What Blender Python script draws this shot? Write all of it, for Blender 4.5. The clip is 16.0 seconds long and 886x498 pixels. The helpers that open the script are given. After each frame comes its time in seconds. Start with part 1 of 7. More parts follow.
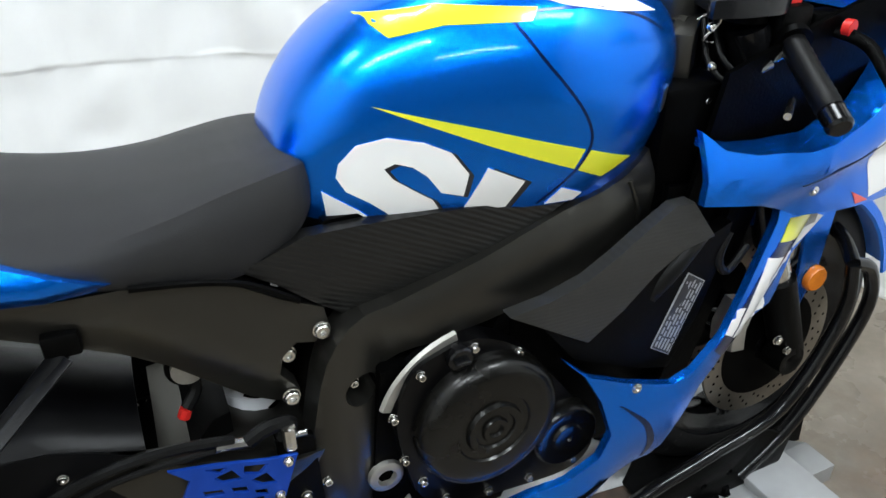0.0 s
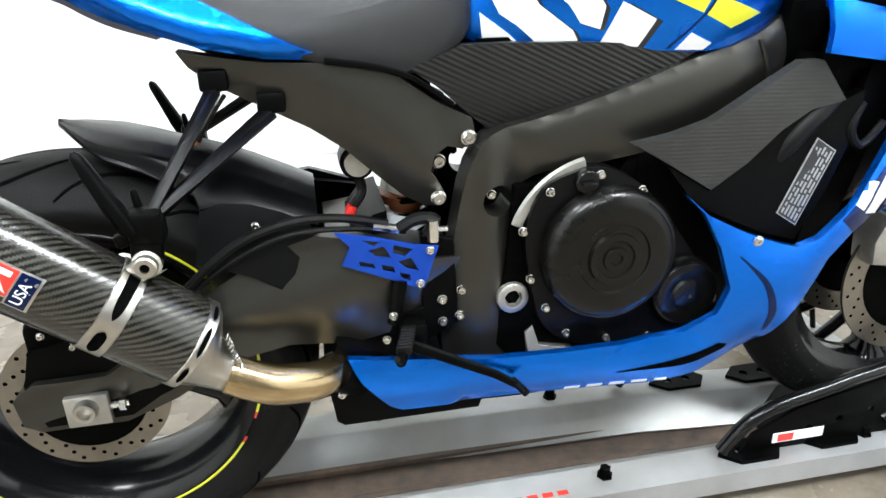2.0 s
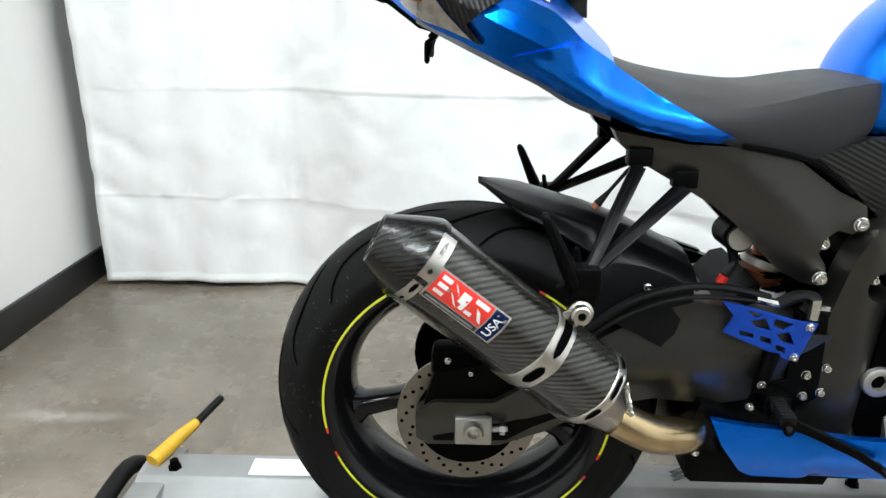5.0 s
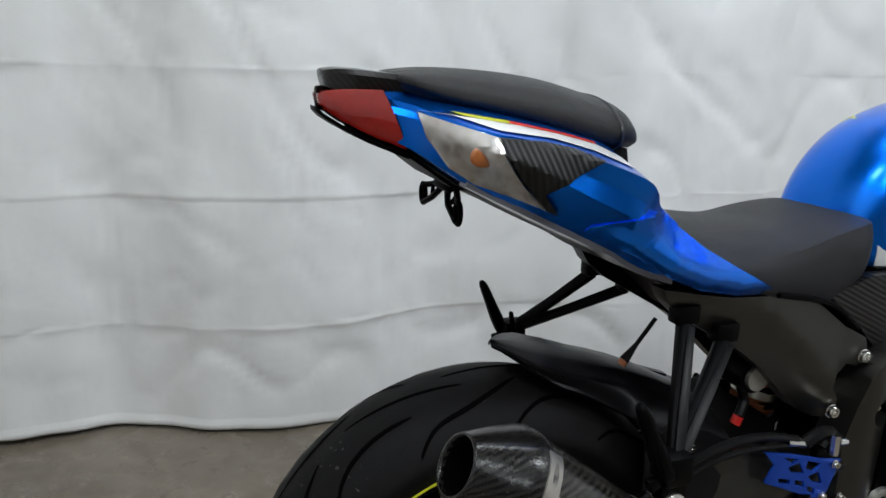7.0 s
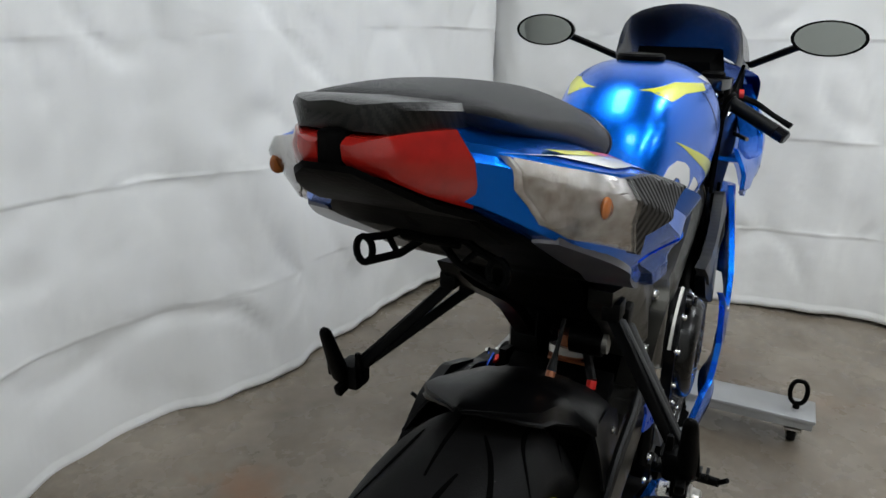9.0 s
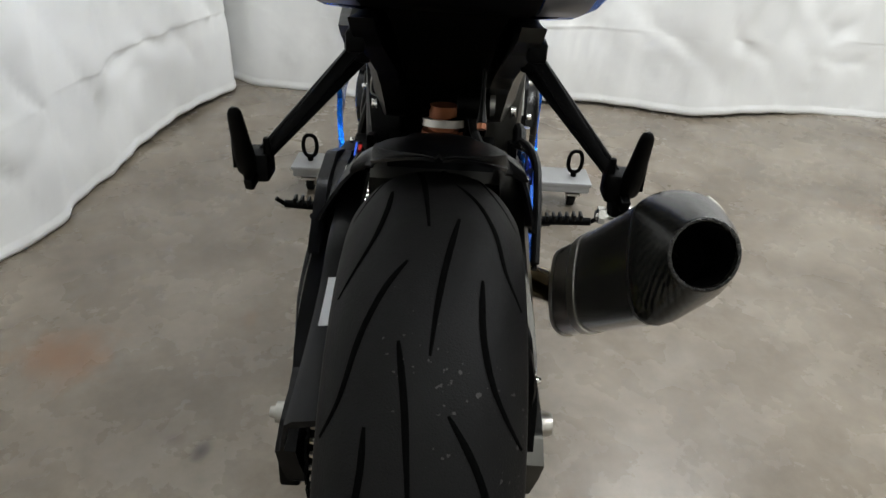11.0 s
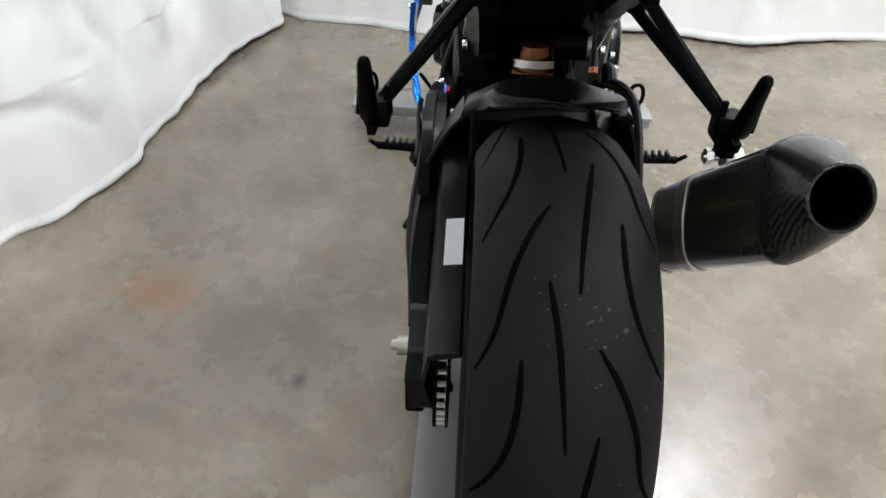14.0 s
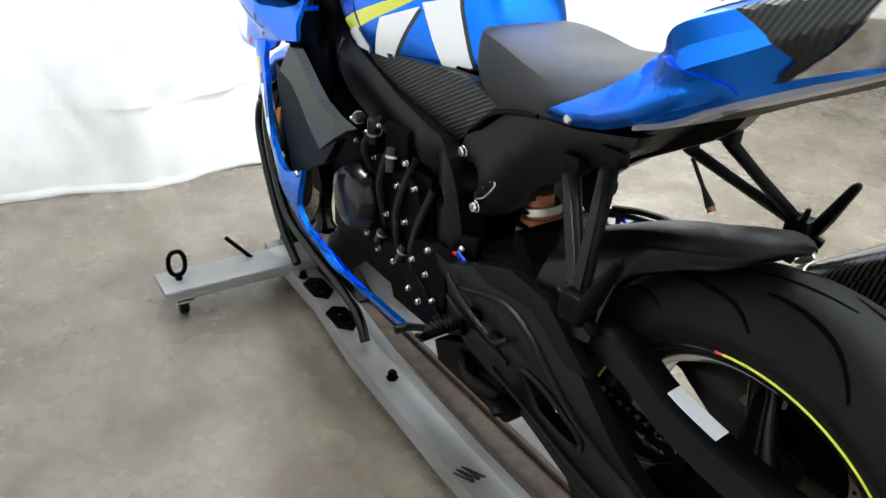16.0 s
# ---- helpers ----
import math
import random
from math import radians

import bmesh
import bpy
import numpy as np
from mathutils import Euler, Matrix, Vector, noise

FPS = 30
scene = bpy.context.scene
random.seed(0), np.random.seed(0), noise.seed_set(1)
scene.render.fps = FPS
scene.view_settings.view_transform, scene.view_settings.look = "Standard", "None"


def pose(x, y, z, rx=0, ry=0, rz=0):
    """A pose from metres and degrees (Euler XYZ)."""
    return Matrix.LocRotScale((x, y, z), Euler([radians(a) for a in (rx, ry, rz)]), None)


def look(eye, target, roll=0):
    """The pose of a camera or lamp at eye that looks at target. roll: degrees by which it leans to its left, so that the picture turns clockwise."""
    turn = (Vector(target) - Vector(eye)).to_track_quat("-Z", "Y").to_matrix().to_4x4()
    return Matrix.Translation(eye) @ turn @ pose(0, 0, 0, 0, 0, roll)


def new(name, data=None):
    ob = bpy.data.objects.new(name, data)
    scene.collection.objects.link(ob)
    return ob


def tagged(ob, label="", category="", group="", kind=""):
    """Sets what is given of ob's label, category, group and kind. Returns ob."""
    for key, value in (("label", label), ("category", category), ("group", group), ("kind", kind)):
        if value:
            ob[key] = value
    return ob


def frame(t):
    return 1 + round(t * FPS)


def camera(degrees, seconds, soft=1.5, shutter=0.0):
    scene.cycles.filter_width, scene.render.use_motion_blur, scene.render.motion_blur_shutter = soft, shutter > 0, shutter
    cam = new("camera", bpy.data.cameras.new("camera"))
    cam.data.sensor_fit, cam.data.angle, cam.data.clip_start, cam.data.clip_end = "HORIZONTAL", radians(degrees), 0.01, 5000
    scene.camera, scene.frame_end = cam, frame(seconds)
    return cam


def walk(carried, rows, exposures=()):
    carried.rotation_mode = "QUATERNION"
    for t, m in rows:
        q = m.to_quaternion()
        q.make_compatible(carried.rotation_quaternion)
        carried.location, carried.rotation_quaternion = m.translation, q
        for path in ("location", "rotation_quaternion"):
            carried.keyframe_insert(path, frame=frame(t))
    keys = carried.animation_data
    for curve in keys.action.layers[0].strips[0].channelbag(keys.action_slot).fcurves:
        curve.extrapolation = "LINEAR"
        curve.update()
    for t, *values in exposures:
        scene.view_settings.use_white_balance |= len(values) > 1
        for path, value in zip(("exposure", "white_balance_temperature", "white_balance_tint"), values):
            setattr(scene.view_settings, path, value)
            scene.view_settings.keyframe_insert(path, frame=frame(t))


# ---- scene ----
cam = camera(64.3, 16.0)
PATH = [
    (0, (0.393, -0.759, 1.13), (1.128, 0.826, 0.156), -0.4),
    (0.5, (0.476, -0.85, 1.091), (1.049, 0.821, 0.151), -2.8),
    (1, (0.483, -0.903, 1.028), (1.004, 0.836, 0.188), -3.1),
    (1.5, (0.41, -0.958, 0.942), (0.827, 0.841, 0.174), -2.1),
    (2, (0.33, -1.008, 0.893), (0.68, 0.802, 0.119), -1.4),
    (2.5, (0.248, -1.038, 0.859), (0.433, 0.793, 0.075), -1.5),
    (3, (0.191, -1.056, 0.852), (0.265, 0.788, 0.081), -1.0),
    (3.5, (0.156, -1.059, 0.855), (0.129, 0.786, 0.085), 0.9),
    (4, (0.125, -1.063, 0.872), (0.075, 0.79, 0.12), 0.1),
    (4.5, (0.064, -1.091, 0.907), (-0.003, 0.785, 0.217), -0.0),
    (5, (-0.008, -1.068, 0.947), (-0.068, 0.824, 0.302), 0.3),
    (5.2, (-0.033, -1.021, 0.967), (-0.054, 0.882, 0.353), -0.5),
    (7.3, (-0.363, -0.718, 1.074), (0.391, 1.07, 0.588), 1.8),
    (7.5, (-0.377, -0.637, 1.093), (0.464, 1.105, 0.586), 1.9),
    (8, (-0.434, -0.506, 1.109), (0.611, 1.089, 0.503), 1.0),
    (8.2, (-0.486, -0.463, 1.112), (0.734, 0.992, 0.484), 1.1),
    (10.3, (-0.642, -0.021, 1.031), (1.189, 0.085, 0.233), 4.3),
    (10.5, (-0.649, -0.006, 1.012), (1.155, 0.03, 0.147), 5.7),
    (11, (-0.655, -0.006, 0.978), (1.076, -0.017, -0.024), 3.6),
    (11.5, (-0.67, 0.01, 0.959), (0.981, -0.049, -0.169), 1.5),
    (12, (-0.67, 0.026, 0.946), (0.908, -0.037, -0.281), 1.9),
    (12.5, (-0.676, 0.028, 0.938), (0.844, -0.022, -0.361), 2.2),
    (13, (-0.682, 0.029, 0.933), (0.806, -0.016, -0.401), 1.9),
    (13.5, (-0.689, 0.039, 0.949), (0.828, 0.012, -0.354), 2.5),
    (14, (-0.688, 0.11, 1.005), (0.936, 0.153, -0.161), 2.2),
    (14.5, (-0.59, 0.252, 1.005), (0.994, 0.207, -0.216), 0.1),
    (15, (-0.463, 0.421, 1.031), (1.117, 0.141, -0.163), 0.9),
    (15.5, (-0.444, 0.69, 1.044), (1.118, -0.066, 0.051), 4.8),
    (16, (-0.339, 0.753, 1.043), (1.127, -0.26, 0.134), 2.9),
]
EXPOSURES = [(0, -0.45, 6300, 10), (0.5, -0.32, 6300, 10), (1.0, 0.18, 6300, 10), (1.5, 0.6, 6400, 10), (2.0, 0.55, 6400, 10), (3.5, 0.4, 6350, 10), (4.5, 0.17, 6350, 10), (5.2, -0.3, 6300, 10), (7.3, -1.33, 6300, 12),
             (8.2, -1.36, 6300, 12), (10.3, -0.92, 6600, 12), (11.0, -0.73, 6600, 12), (12.5, -0.25, 6500, 12), (13.5, -0.2, 6500, 12), (14.5, -0.25, 6450, 12), (16, 0.2, 6300, 11)]
walk(cam, [(t, look(eye, target, roll)) for t, eye, target, roll in PATH], EXPOSURES)


# ---- light ----
world = bpy.data.worlds.new("world")
scene.world = world
world.use_nodes = True
sky = world.node_tree.nodes.new("ShaderNodeTexSky")
sky.sky_type, sky.sun_disc, sky.sun_elevation = "NISHITA", False, radians(40)
back = world.node_tree.nodes["Background"]
back.inputs["Strength"].default_value = 0.05
world.node_tree.links.new(sky.outputs[0], back.inputs["Color"])


def ceiling_lamp(name, x, y, z, sx, sy, watts, tint):
    """A ceiling panel lamp: the area light of one fixture."""
    data = bpy.data.lights.new(name, "AREA")
    data.shape, data.size, data.size_y, data.energy, data.color = "RECTANGLE", sx, sy, watts, tint
    ob = new(name, data)
    ob.location = (x, y, z)
    return ob


CEIL = 3.0
LAMPS = [(-0.2, -1.9, 1.2, 0.3, 72), (1.93, -1.40, 0.9, 0.35, 66), (0.9, 0.25, 1.2, 0.3, 42), (-0.75, -0.55, 0.5, 0.5, 26), (0.9, -3.6, 1.2, 0.3, 50)]
for lx, ly, sx, sy, watts in LAMPS:
    ceiling_lamp("ceiling_lamp_light", lx, ly, CEIL - 0.09, sx, sy, watts, (0.93, 0.985, 1.0))


# ---- materials ----
def mat(name, color, rough=0.5, metal=0.0, var=0.12, scale=30.0, bump=0.02, bscale=400.0, coat=0.0, spec=0.5, dirt=None):
    """Node material: base colour with variation at two scales, uneven gloss and fine relief."""
    m = bpy.data.materials.new(name)
    m.use_nodes = True
    nt, bs = m.node_tree, m.node_tree.nodes["Principled BSDF"]
    tc = nt.nodes.new("ShaderNodeTexCoord")
    n1, n2, mix = nt.nodes.new("ShaderNodeTexNoise"), nt.nodes.new("ShaderNodeTexNoise"), nt.nodes.new("ShaderNodeMath")
    n1.inputs["Scale"].default_value, n2.inputs["Scale"].default_value = scale, scale * 0.13
    n1.inputs["Detail"].default_value = 6
    mix.operation = "MULTIPLY_ADD"
    mix.inputs[1].default_value = 0.5
    nt.links.new(tc.outputs["Object"], n1.inputs["Vector"])
    nt.links.new(tc.outputs["Object"], n2.inputs["Vector"])
    half = nt.nodes.new("ShaderNodeMath")
    half.operation, half.inputs[1].default_value = "MULTIPLY", 0.5
    nt.links.new(n2.outputs["Fac"], half.inputs[0])
    nt.links.new(n1.outputs["Fac"], mix.inputs[0])
    nt.links.new(half.outputs[0], mix.inputs[2])
    ramp = nt.nodes.new("ShaderNodeValToRGB")
    lo = [c * (1 - var) for c in color]
    hi = [min(1, c * (1 + var)) for c in color]
    if dirt:
        lo = dirt
    ramp.color_ramp.elements[0].color, ramp.color_ramp.elements[0].position = (*lo, 1), 0.32
    ramp.color_ramp.elements[1].color, ramp.color_ramp.elements[1].position = (*hi, 1), 0.68
    nt.links.new(mix.outputs[0], ramp.inputs[0])
    nt.links.new(ramp.outputs[0], bs.inputs["Base Color"])
    rr = nt.nodes.new("ShaderNodeMapRange")
    rr.inputs["To Min"].default_value, rr.inputs["To Max"].default_value = max(0, rough * 0.82), min(1, rough * 1.18)
    nt.links.new(mix.outputs[0], rr.inputs["Value"])
    nt.links.new(rr.outputs[0], bs.inputs["Roughness"])
    bs.inputs["Metallic"].default_value = metal
    bs.inputs["Coat Weight"].default_value = coat
    bs.inputs["Coat Roughness"].default_value = 0.06
    bs.inputs["Specular IOR Level"].default_value = spec
    if bump:
        nb, bp = nt.nodes.new("ShaderNodeTexNoise"), nt.nodes.new("ShaderNodeBump")
        nb.inputs["Scale"].default_value, nb.inputs["Detail"].default_value = bscale, 3
        bp.inputs["Strength"].default_value, bp.inputs["Distance"].default_value = bump * 5, 0.001
        nt.links.new(tc.outputs["Object"], nb.inputs["Vector"])
        nt.links.new(nb.outputs["Fac"], bp.inputs["Height"])
        nt.links.new(bp.outputs[0], bs.inputs["Normal"])
    return m


def ribbed(name, color, rough, turn, pitch, depth=0.002):
    """Plastic with fine parallel ribs that run across the direction turn (degrees in the x-z plane)."""
    m = mat(name, color, rough, bump=0, spec=0.4)
    nt, bs = m.node_tree, m.node_tree.nodes["Principled BSDF"]
    tc, mp, wv, bp = (nt.nodes.new(k) for k in ("ShaderNodeTexCoord", "ShaderNodeMapping", "ShaderNodeTexWave", "ShaderNodeBump"))
    mp.inputs["Rotation"].default_value = (0, radians(turn), 0)
    wv.wave_type, wv.bands_direction = "BANDS", "X"
    wv.inputs["Scale"].default_value = 0.314 / pitch
    wv.inputs["Distortion"].default_value = 0
    bp.inputs["Strength"].default_value, bp.inputs["Distance"].default_value = 1.0, depth
    nt.links.new(tc.outputs["Object"], mp.inputs[0])
    nt.links.new(mp.outputs[0], wv.inputs[0])
    nt.links.new(wv.outputs["Fac"], bp.inputs["Height"])
    nt.links.new(bp.outputs[0], bs.inputs["Normal"])
    return m


def carbon(name, dark, light, pitch, rough=0.25, coat=0.4):
    """Clear-coated 2x2 twill weave, by diagonal bands of tows."""
    m = bpy.data.materials.new(name)
    m.use_nodes = True
    nt, bs = m.node_tree, m.node_tree.nodes["Principled BSDF"]
    tc, mp = nt.nodes.new("ShaderNodeTexCoord"), nt.nodes.new("ShaderNodeMapping")
    mp.inputs["Scale"].default_value = (1 / pitch,) * 3
    sep = nt.nodes.new("ShaderNodeSeparateXYZ")
    nt.links.new(tc.outputs["UV"], mp.inputs[0])
    nt.links.new(mp.outputs[0], sep.inputs[0])

    def op(kind, a, b=None):
        n = nt.nodes.new("ShaderNodeMath")
        n.operation = kind
        for i, v in enumerate((a, b)):
            if v is None:
                continue
            if isinstance(v, (int, float)):
                n.inputs[i].default_value = v
            else:
                nt.links.new(v, n.inputs[i])
        return n.outputs[0]

    u, v = sep.outputs["X"], sep.outputs["Y"]
    step = op("FLOOR", v)
    tw = op("FLOORED_MODULO", op("SUBTRACT", op("FLOOR", u), step), 4.0)
    over = op("LESS_THAN", tw, 2.0)
    fu, fv = op("FRACT", u), op("FRACT", v)
    ridge = op("ADD", op("MULTIPLY", over, op("PINGPONG", fu, 0.5)), op("MULTIPLY", op("SUBTRACT", 1.0, over), op("PINGPONG", fv, 0.5)))
    mix = nt.nodes.new("ShaderNodeMix")
    mix.data_type = "RGBA"
    mix.inputs["A"].default_value, mix.inputs["B"].default_value = (*dark, 1), (*light, 1)
    nt.links.new(over, mix.inputs["Factor"])
    nt.links.new(mix.outputs["Result"], bs.inputs["Base Color"])
    bp = nt.nodes.new("ShaderNodeBump")
    bp.inputs["Strength"].default_value, bp.inputs["Distance"].default_value = 0.5, 0.0004
    nt.links.new(ridge, bp.inputs["Height"])
    nt.links.new(bp.outputs[0], bs.inputs["Normal"])
    bs.inputs["Roughness"].default_value = rough
    bs.inputs["Metallic"].default_value = 0.2
    bs.inputs["Coat Weight"].default_value = coat
    bs.inputs["Coat IOR"].default_value = 1.4 if coat < 0.5 else 1.5
    bs.inputs["Specular IOR Level"].default_value = 0.25
    bs.inputs["Coat Roughness"].default_value = 0.17
    return m


def flake_paint(name, color):
    """Metallic paint under clear lacquer with fine flakes."""
    m = mat(name, color, 0.26, metal=0.9, var=0.05, scale=9, bump=0, coat=0.34)
    nt, bs = m.node_tree, m.node_tree.nodes["Principled BSDF"]
    tc, vo, bp = nt.nodes.new("ShaderNodeTexCoord"), nt.nodes.new("ShaderNodeTexVoronoi"), nt.nodes.new("ShaderNodeBump")
    vo.inputs["Scale"].default_value = 2500
    bp.inputs["Strength"].default_value, bp.inputs["Distance"].default_value = 0.12, 0.0004
    nt.links.new(tc.outputs["Object"], vo.inputs["Vector"])
    nt.links.new(vo.outputs["Color"], bp.inputs["Height"])
    nt.links.new(bp.outputs[0], bs.inputs["Normal"])
    bs.inputs["Coat Roughness"].default_value = 0.04
    bs.inputs["Coat IOR"].default_value = 1.4
    return m


def lens_mat(name, color, rough=0.15, trans=0.6):
    m = mat(name, color, rough, var=0.25, scale=60, bump=0.05, bscale=180, coat=0.35)
    m.node_tree.nodes["Principled BSDF"].inputs["Transmission Weight"].default_value = trans
    return m


BLUE = flake_paint("blue_paint", (0.001, 0.165, 0.82))
NAVY = flake_paint("navy_paint", (0.006, 0.022, 0.12))
ANODISED = mat("blue_anodised", (0.008, 0.06, 0.42), 0.38, 0.6, 0.1, 60)
WHITE_D = mat("white_decal", (0.78, 0.78, 0.77), 0.3, 0, 0.03, 12, 0, coat=0.7)
YELLOW_D = mat("yellow_decal", (0.66, 0.68, 0.02), 0.3, 0, 0.05, 12, 0, coat=0.7)
RED_D = mat("red_decal", (0.7, 0.03, 0.02), 0.3, 0, 0.08, 20, 0, coat=0.6)
BLACK_D = mat("black_decal", (0.012, 0.012, 0.014), 0.35, 0, 0.1, 20, 0)
GREY_D = mat("grey_print", (0.22, 0.22, 0.22), 0.5, 0, 0.2, 80, 0)
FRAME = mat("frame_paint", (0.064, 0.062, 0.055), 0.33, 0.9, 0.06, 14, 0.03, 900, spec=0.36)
# satin black parts, and the shaded left-hand copy of the frame paint
SATIN_AND_SHADE = mat("satin_black_and_shade", (0.0016, 0.0016, 0.0019), 0.33, 0, 0.15, 16, 0.04, 800, spec=0.16)
PLASTIC = mat("black_plastic", (0.0012, 0.0012, 0.0012), 0.42, 0, 0.25, 18, 0.06, 700, spec=0.06)
GLOSSBLK = mat("gloss_black", (0.004, 0.004, 0.0045), 0.2, 0, 0.1, 10, 0.008, 200, coat=0.2, spec=0.2)
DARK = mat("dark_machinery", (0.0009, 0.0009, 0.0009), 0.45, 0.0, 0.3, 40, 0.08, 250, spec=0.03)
COVER = mat("engine_cover_paint", (0.0042, 0.004, 0.0034), 0.27, 0.3, 0.15, 22, 0.03, 500, spec=0.3, coat=0.1)
TREAD = mat("worn_tread", (0.0052, 0.0049, 0.0048), 0.55, 0, 0.2, 30, 0.08, 500, spec=0.085, dirt=(0.0075, 0.0074, 0.0074))
nt_ = TREAD.node_tree
sc_t, sc_n, sc_m, sc_r, sc_x = (nt_.nodes.new(k) for k in ("ShaderNodeTexCoord", "ShaderNodeTexNoise", "ShaderNodeTexNoise", "ShaderNodeMath", "ShaderNodeMix"))
sc_n.inputs["Scale"].default_value, sc_n.inputs["Detail"].default_value = 150, 2
sc_m.inputs["Scale"].default_value = 7
sc_r.operation, sc_r.use_clamp = "MULTIPLY_ADD", True
sc_x.data_type = "RGBA"
sc_g = nt_.nodes.new("ShaderNodeMath")
sc_g.operation = "MULTIPLY"
for n_ in (sc_n, sc_m):
    nt_.links.new(sc_t.outputs["Object"], n_.inputs["Vector"])
nt_.links.new(sc_n.outputs["Fac"], sc_g.inputs[0])
nt_.links.new(sc_m.outputs["Fac"], sc_g.inputs[1])
nt_.links.new(sc_g.outputs[0], sc_r.inputs[0])
sc_r.inputs[1].default_value, sc_r.inputs[2].default_value = 30.0, -30.0 * 0.437
old_ = nt_.nodes["Principled BSDF"].inputs["Base Color"].links[0].from_socket
nt_.links.new(sc_r.outputs[0], sc_x.inputs["Factor"])
nt_.links.new(old_, sc_x.inputs["A"])
sc_x.inputs["B"].default_value = (0.045, 0.043, 0.041, 1)
nt_.links.new(sc_x.outputs["Result"], nt_.nodes["Principled BSDF"].inputs["Base Color"])
RUBBER = mat("tyre_rubber", (0.0042, 0.0040, 0.0039), 0.6, 0, 0.18, 26, 0.08, 500, spec=0.10, dirt=(0.005, 0.0049, 0.0048))
GROOVE = mat("tread_groove", (0.0012, 0.0012, 0.0012), 0.9, 0, 0.2, 30, 0, spec=0.02)
HOSE = mat("hose_rubber", (0.002, 0.002, 0.002), 0.45, 0, 0.2, 60, 0.08, 600, spec=0.2)
SEAT = mat("seat_vinyl", (0.009, 0.009, 0.0098), 0.48, 0, 0.12, 24, 0.2, 1300, spec=0.38)
SEAT_TOP = mat("seat_top_vinyl", (0.0035, 0.0035, 0.004), 0.36, 0, 0.12, 24, 0.2, 1500, spec=0.35)
CHROME = mat("bright_steel", (0.62, 0.61, 0.58), 0.22, 1.0, 0.1, 80, 0.02, 300)
STEEL = mat("brushed_steel", (0.50, 0.48, 0.44), 0.32, 1.0, 0.14, 40, 0.05, 200)
TITAN = mat("heat_tinted_steel", (0.50, 0.40, 0.24), 0.22, 1.0, 0.25, 16, 0.03, 160, dirt=(0.30, 0.2, 0.1))
ALU = mat("cast_aluminium", (0.40, 0.39, 0.36), 0.45, 0.9, 0.18, 50, 0.1, 250)
DISC = mat("brake_disc_steel", (0.26, 0.24, 0.21), 0.34, 1.0, 0.14, 60, 0.04, 300)
COPPER = mat("shock_spring", (0.35, 0.12, 0.05), 0.4, 0.3, 0.2, 50, 0.02)
CARBON = carbon("carbon_weave", (0.004, 0.004, 0.0036), (0.042, 0.039, 0.032), 0.0027, 0.2, 0.75)
CARBON_C = carbon("carbon_weave_cap", (0.003, 0.003, 0.003), (0.018, 0.017, 0.0145), 0.0025, 0.24, 0.45)
CARBON_D = carbon("carbon_weave_fine", (0.003, 0.003, 0.003), (0.011, 0.0105, 0.009), 0.0020, 0.3, 0.15)
RIB_SIDE = ribbed("ribbed_side_cover", (0.0045, 0.0045, 0.0043), 0.36, 64, 0.0068, 0.0006)
RIB_INTAKE = ribbed("ribbed_intake", (0.020, 0.020, 0.0188), 0.42, 88, 0.0055, 0.00014)
RIB_VENT = ribbed("ribbed_vent", (0.003, 0.003, 0.003), 0.42, 20, 0.006, 0.001)
RED_LENS = lens_mat("red_lens", (0.36, 0.012, 0.008), 0.12, 0.25)
CLEAR_LENS = lens_mat("clear_lens", (0.95, 0.94, 0.92), 0.03, 1.0)
REFLECTOR = mat("lamp_reflector", (0.80, 0.78, 0.75), 0.16, 0.6, 0.4, 70, 0.4, 90, coat=0.4, dirt=(0.36, 0.27, 0.20))
AMBER_D = lens_mat("amber_bulb", (0.42, 0.13, 0.03), 0.2, 0.3)
AMBER = lens_mat("amber_lens", (0.75, 0.22, 0.02), 0.2, 0.2)
RED_SW = mat("red_switch", (0.6, 0.02, 0.015), 0.4, 0, 0.05, 40, 0)
SILVER = mat("silver_paint", (0.12, 0.12, 0.14), 0.32, 0.4, 0.08, 14, 0.01, 300, coat=0.3)
LABEL = mat("white_label", (0.84, 0.86, 0.88), 0.45, 0, 0.05, 60, 0)
PRINT = mat("printed_grey", (0.26, 0.265, 0.265), 0.5, 0, 0.2, 80, 0)
MIRROR = mat("mirror_glass", (0.34, 0.36, 0.35), 0.03, 1.0, 0.02, 10, 0)
GALV = mat("galvanised_steel", (0.37, 0.38, 0.39), 0.38, 0.25, 0.16, 5, 0.05, 120, dirt=(0.16, 0.15, 0.135))
WOOD = mat("dirty_plank", (0.075, 0.05, 0.035), 0.75, 0, 0.4, 40, 0.2, 120, dirt=(0.02, 0.014, 0.011))
YELLOW = mat("yellow_enamel", (0.62, 0.36, 0.02), 0.4, 0, 0.15, 30, 0.03)
# grey tuned for what the bike's right side reflects
WALL_S = mat("grey_unseen_wall", (0.20, 0.20, 0.196), 0.6, 0, 0.04, 5, 0.03, 200)
WALL = mat("wall_paint", (0.74, 0.735, 0.70), 0.6, 0, 0.03, 5, 0.03, 200)
BASE = mat("black_baseboard", (0.012, 0.012, 0.012), 0.45, 0, 0.2, 20, 0.03)
# ceiling colour kept dark to cut bounce light and deepen reflections
CEILING = mat("dark_unseen_ceiling", (0.10, 0.10, 0.097), 0.8, 0, 0.04, 6, 0.03)
LAMPCASE = mat("lamp_casing", (0.7, 0.7, 0.7), 0.4, 0, 0.04, 10, 0)


def glow_mat():
    m = bpy.data.materials.new("lamp_diffuser")
    m.use_nodes = True
    bs = m.node_tree.nodes["Principled BSDF"]
    bs.inputs["Emission Color"].default_value = (0.93, 0.985, 1.0, 1)
    bs.inputs["Emission Strength"].default_value = 9
    return m


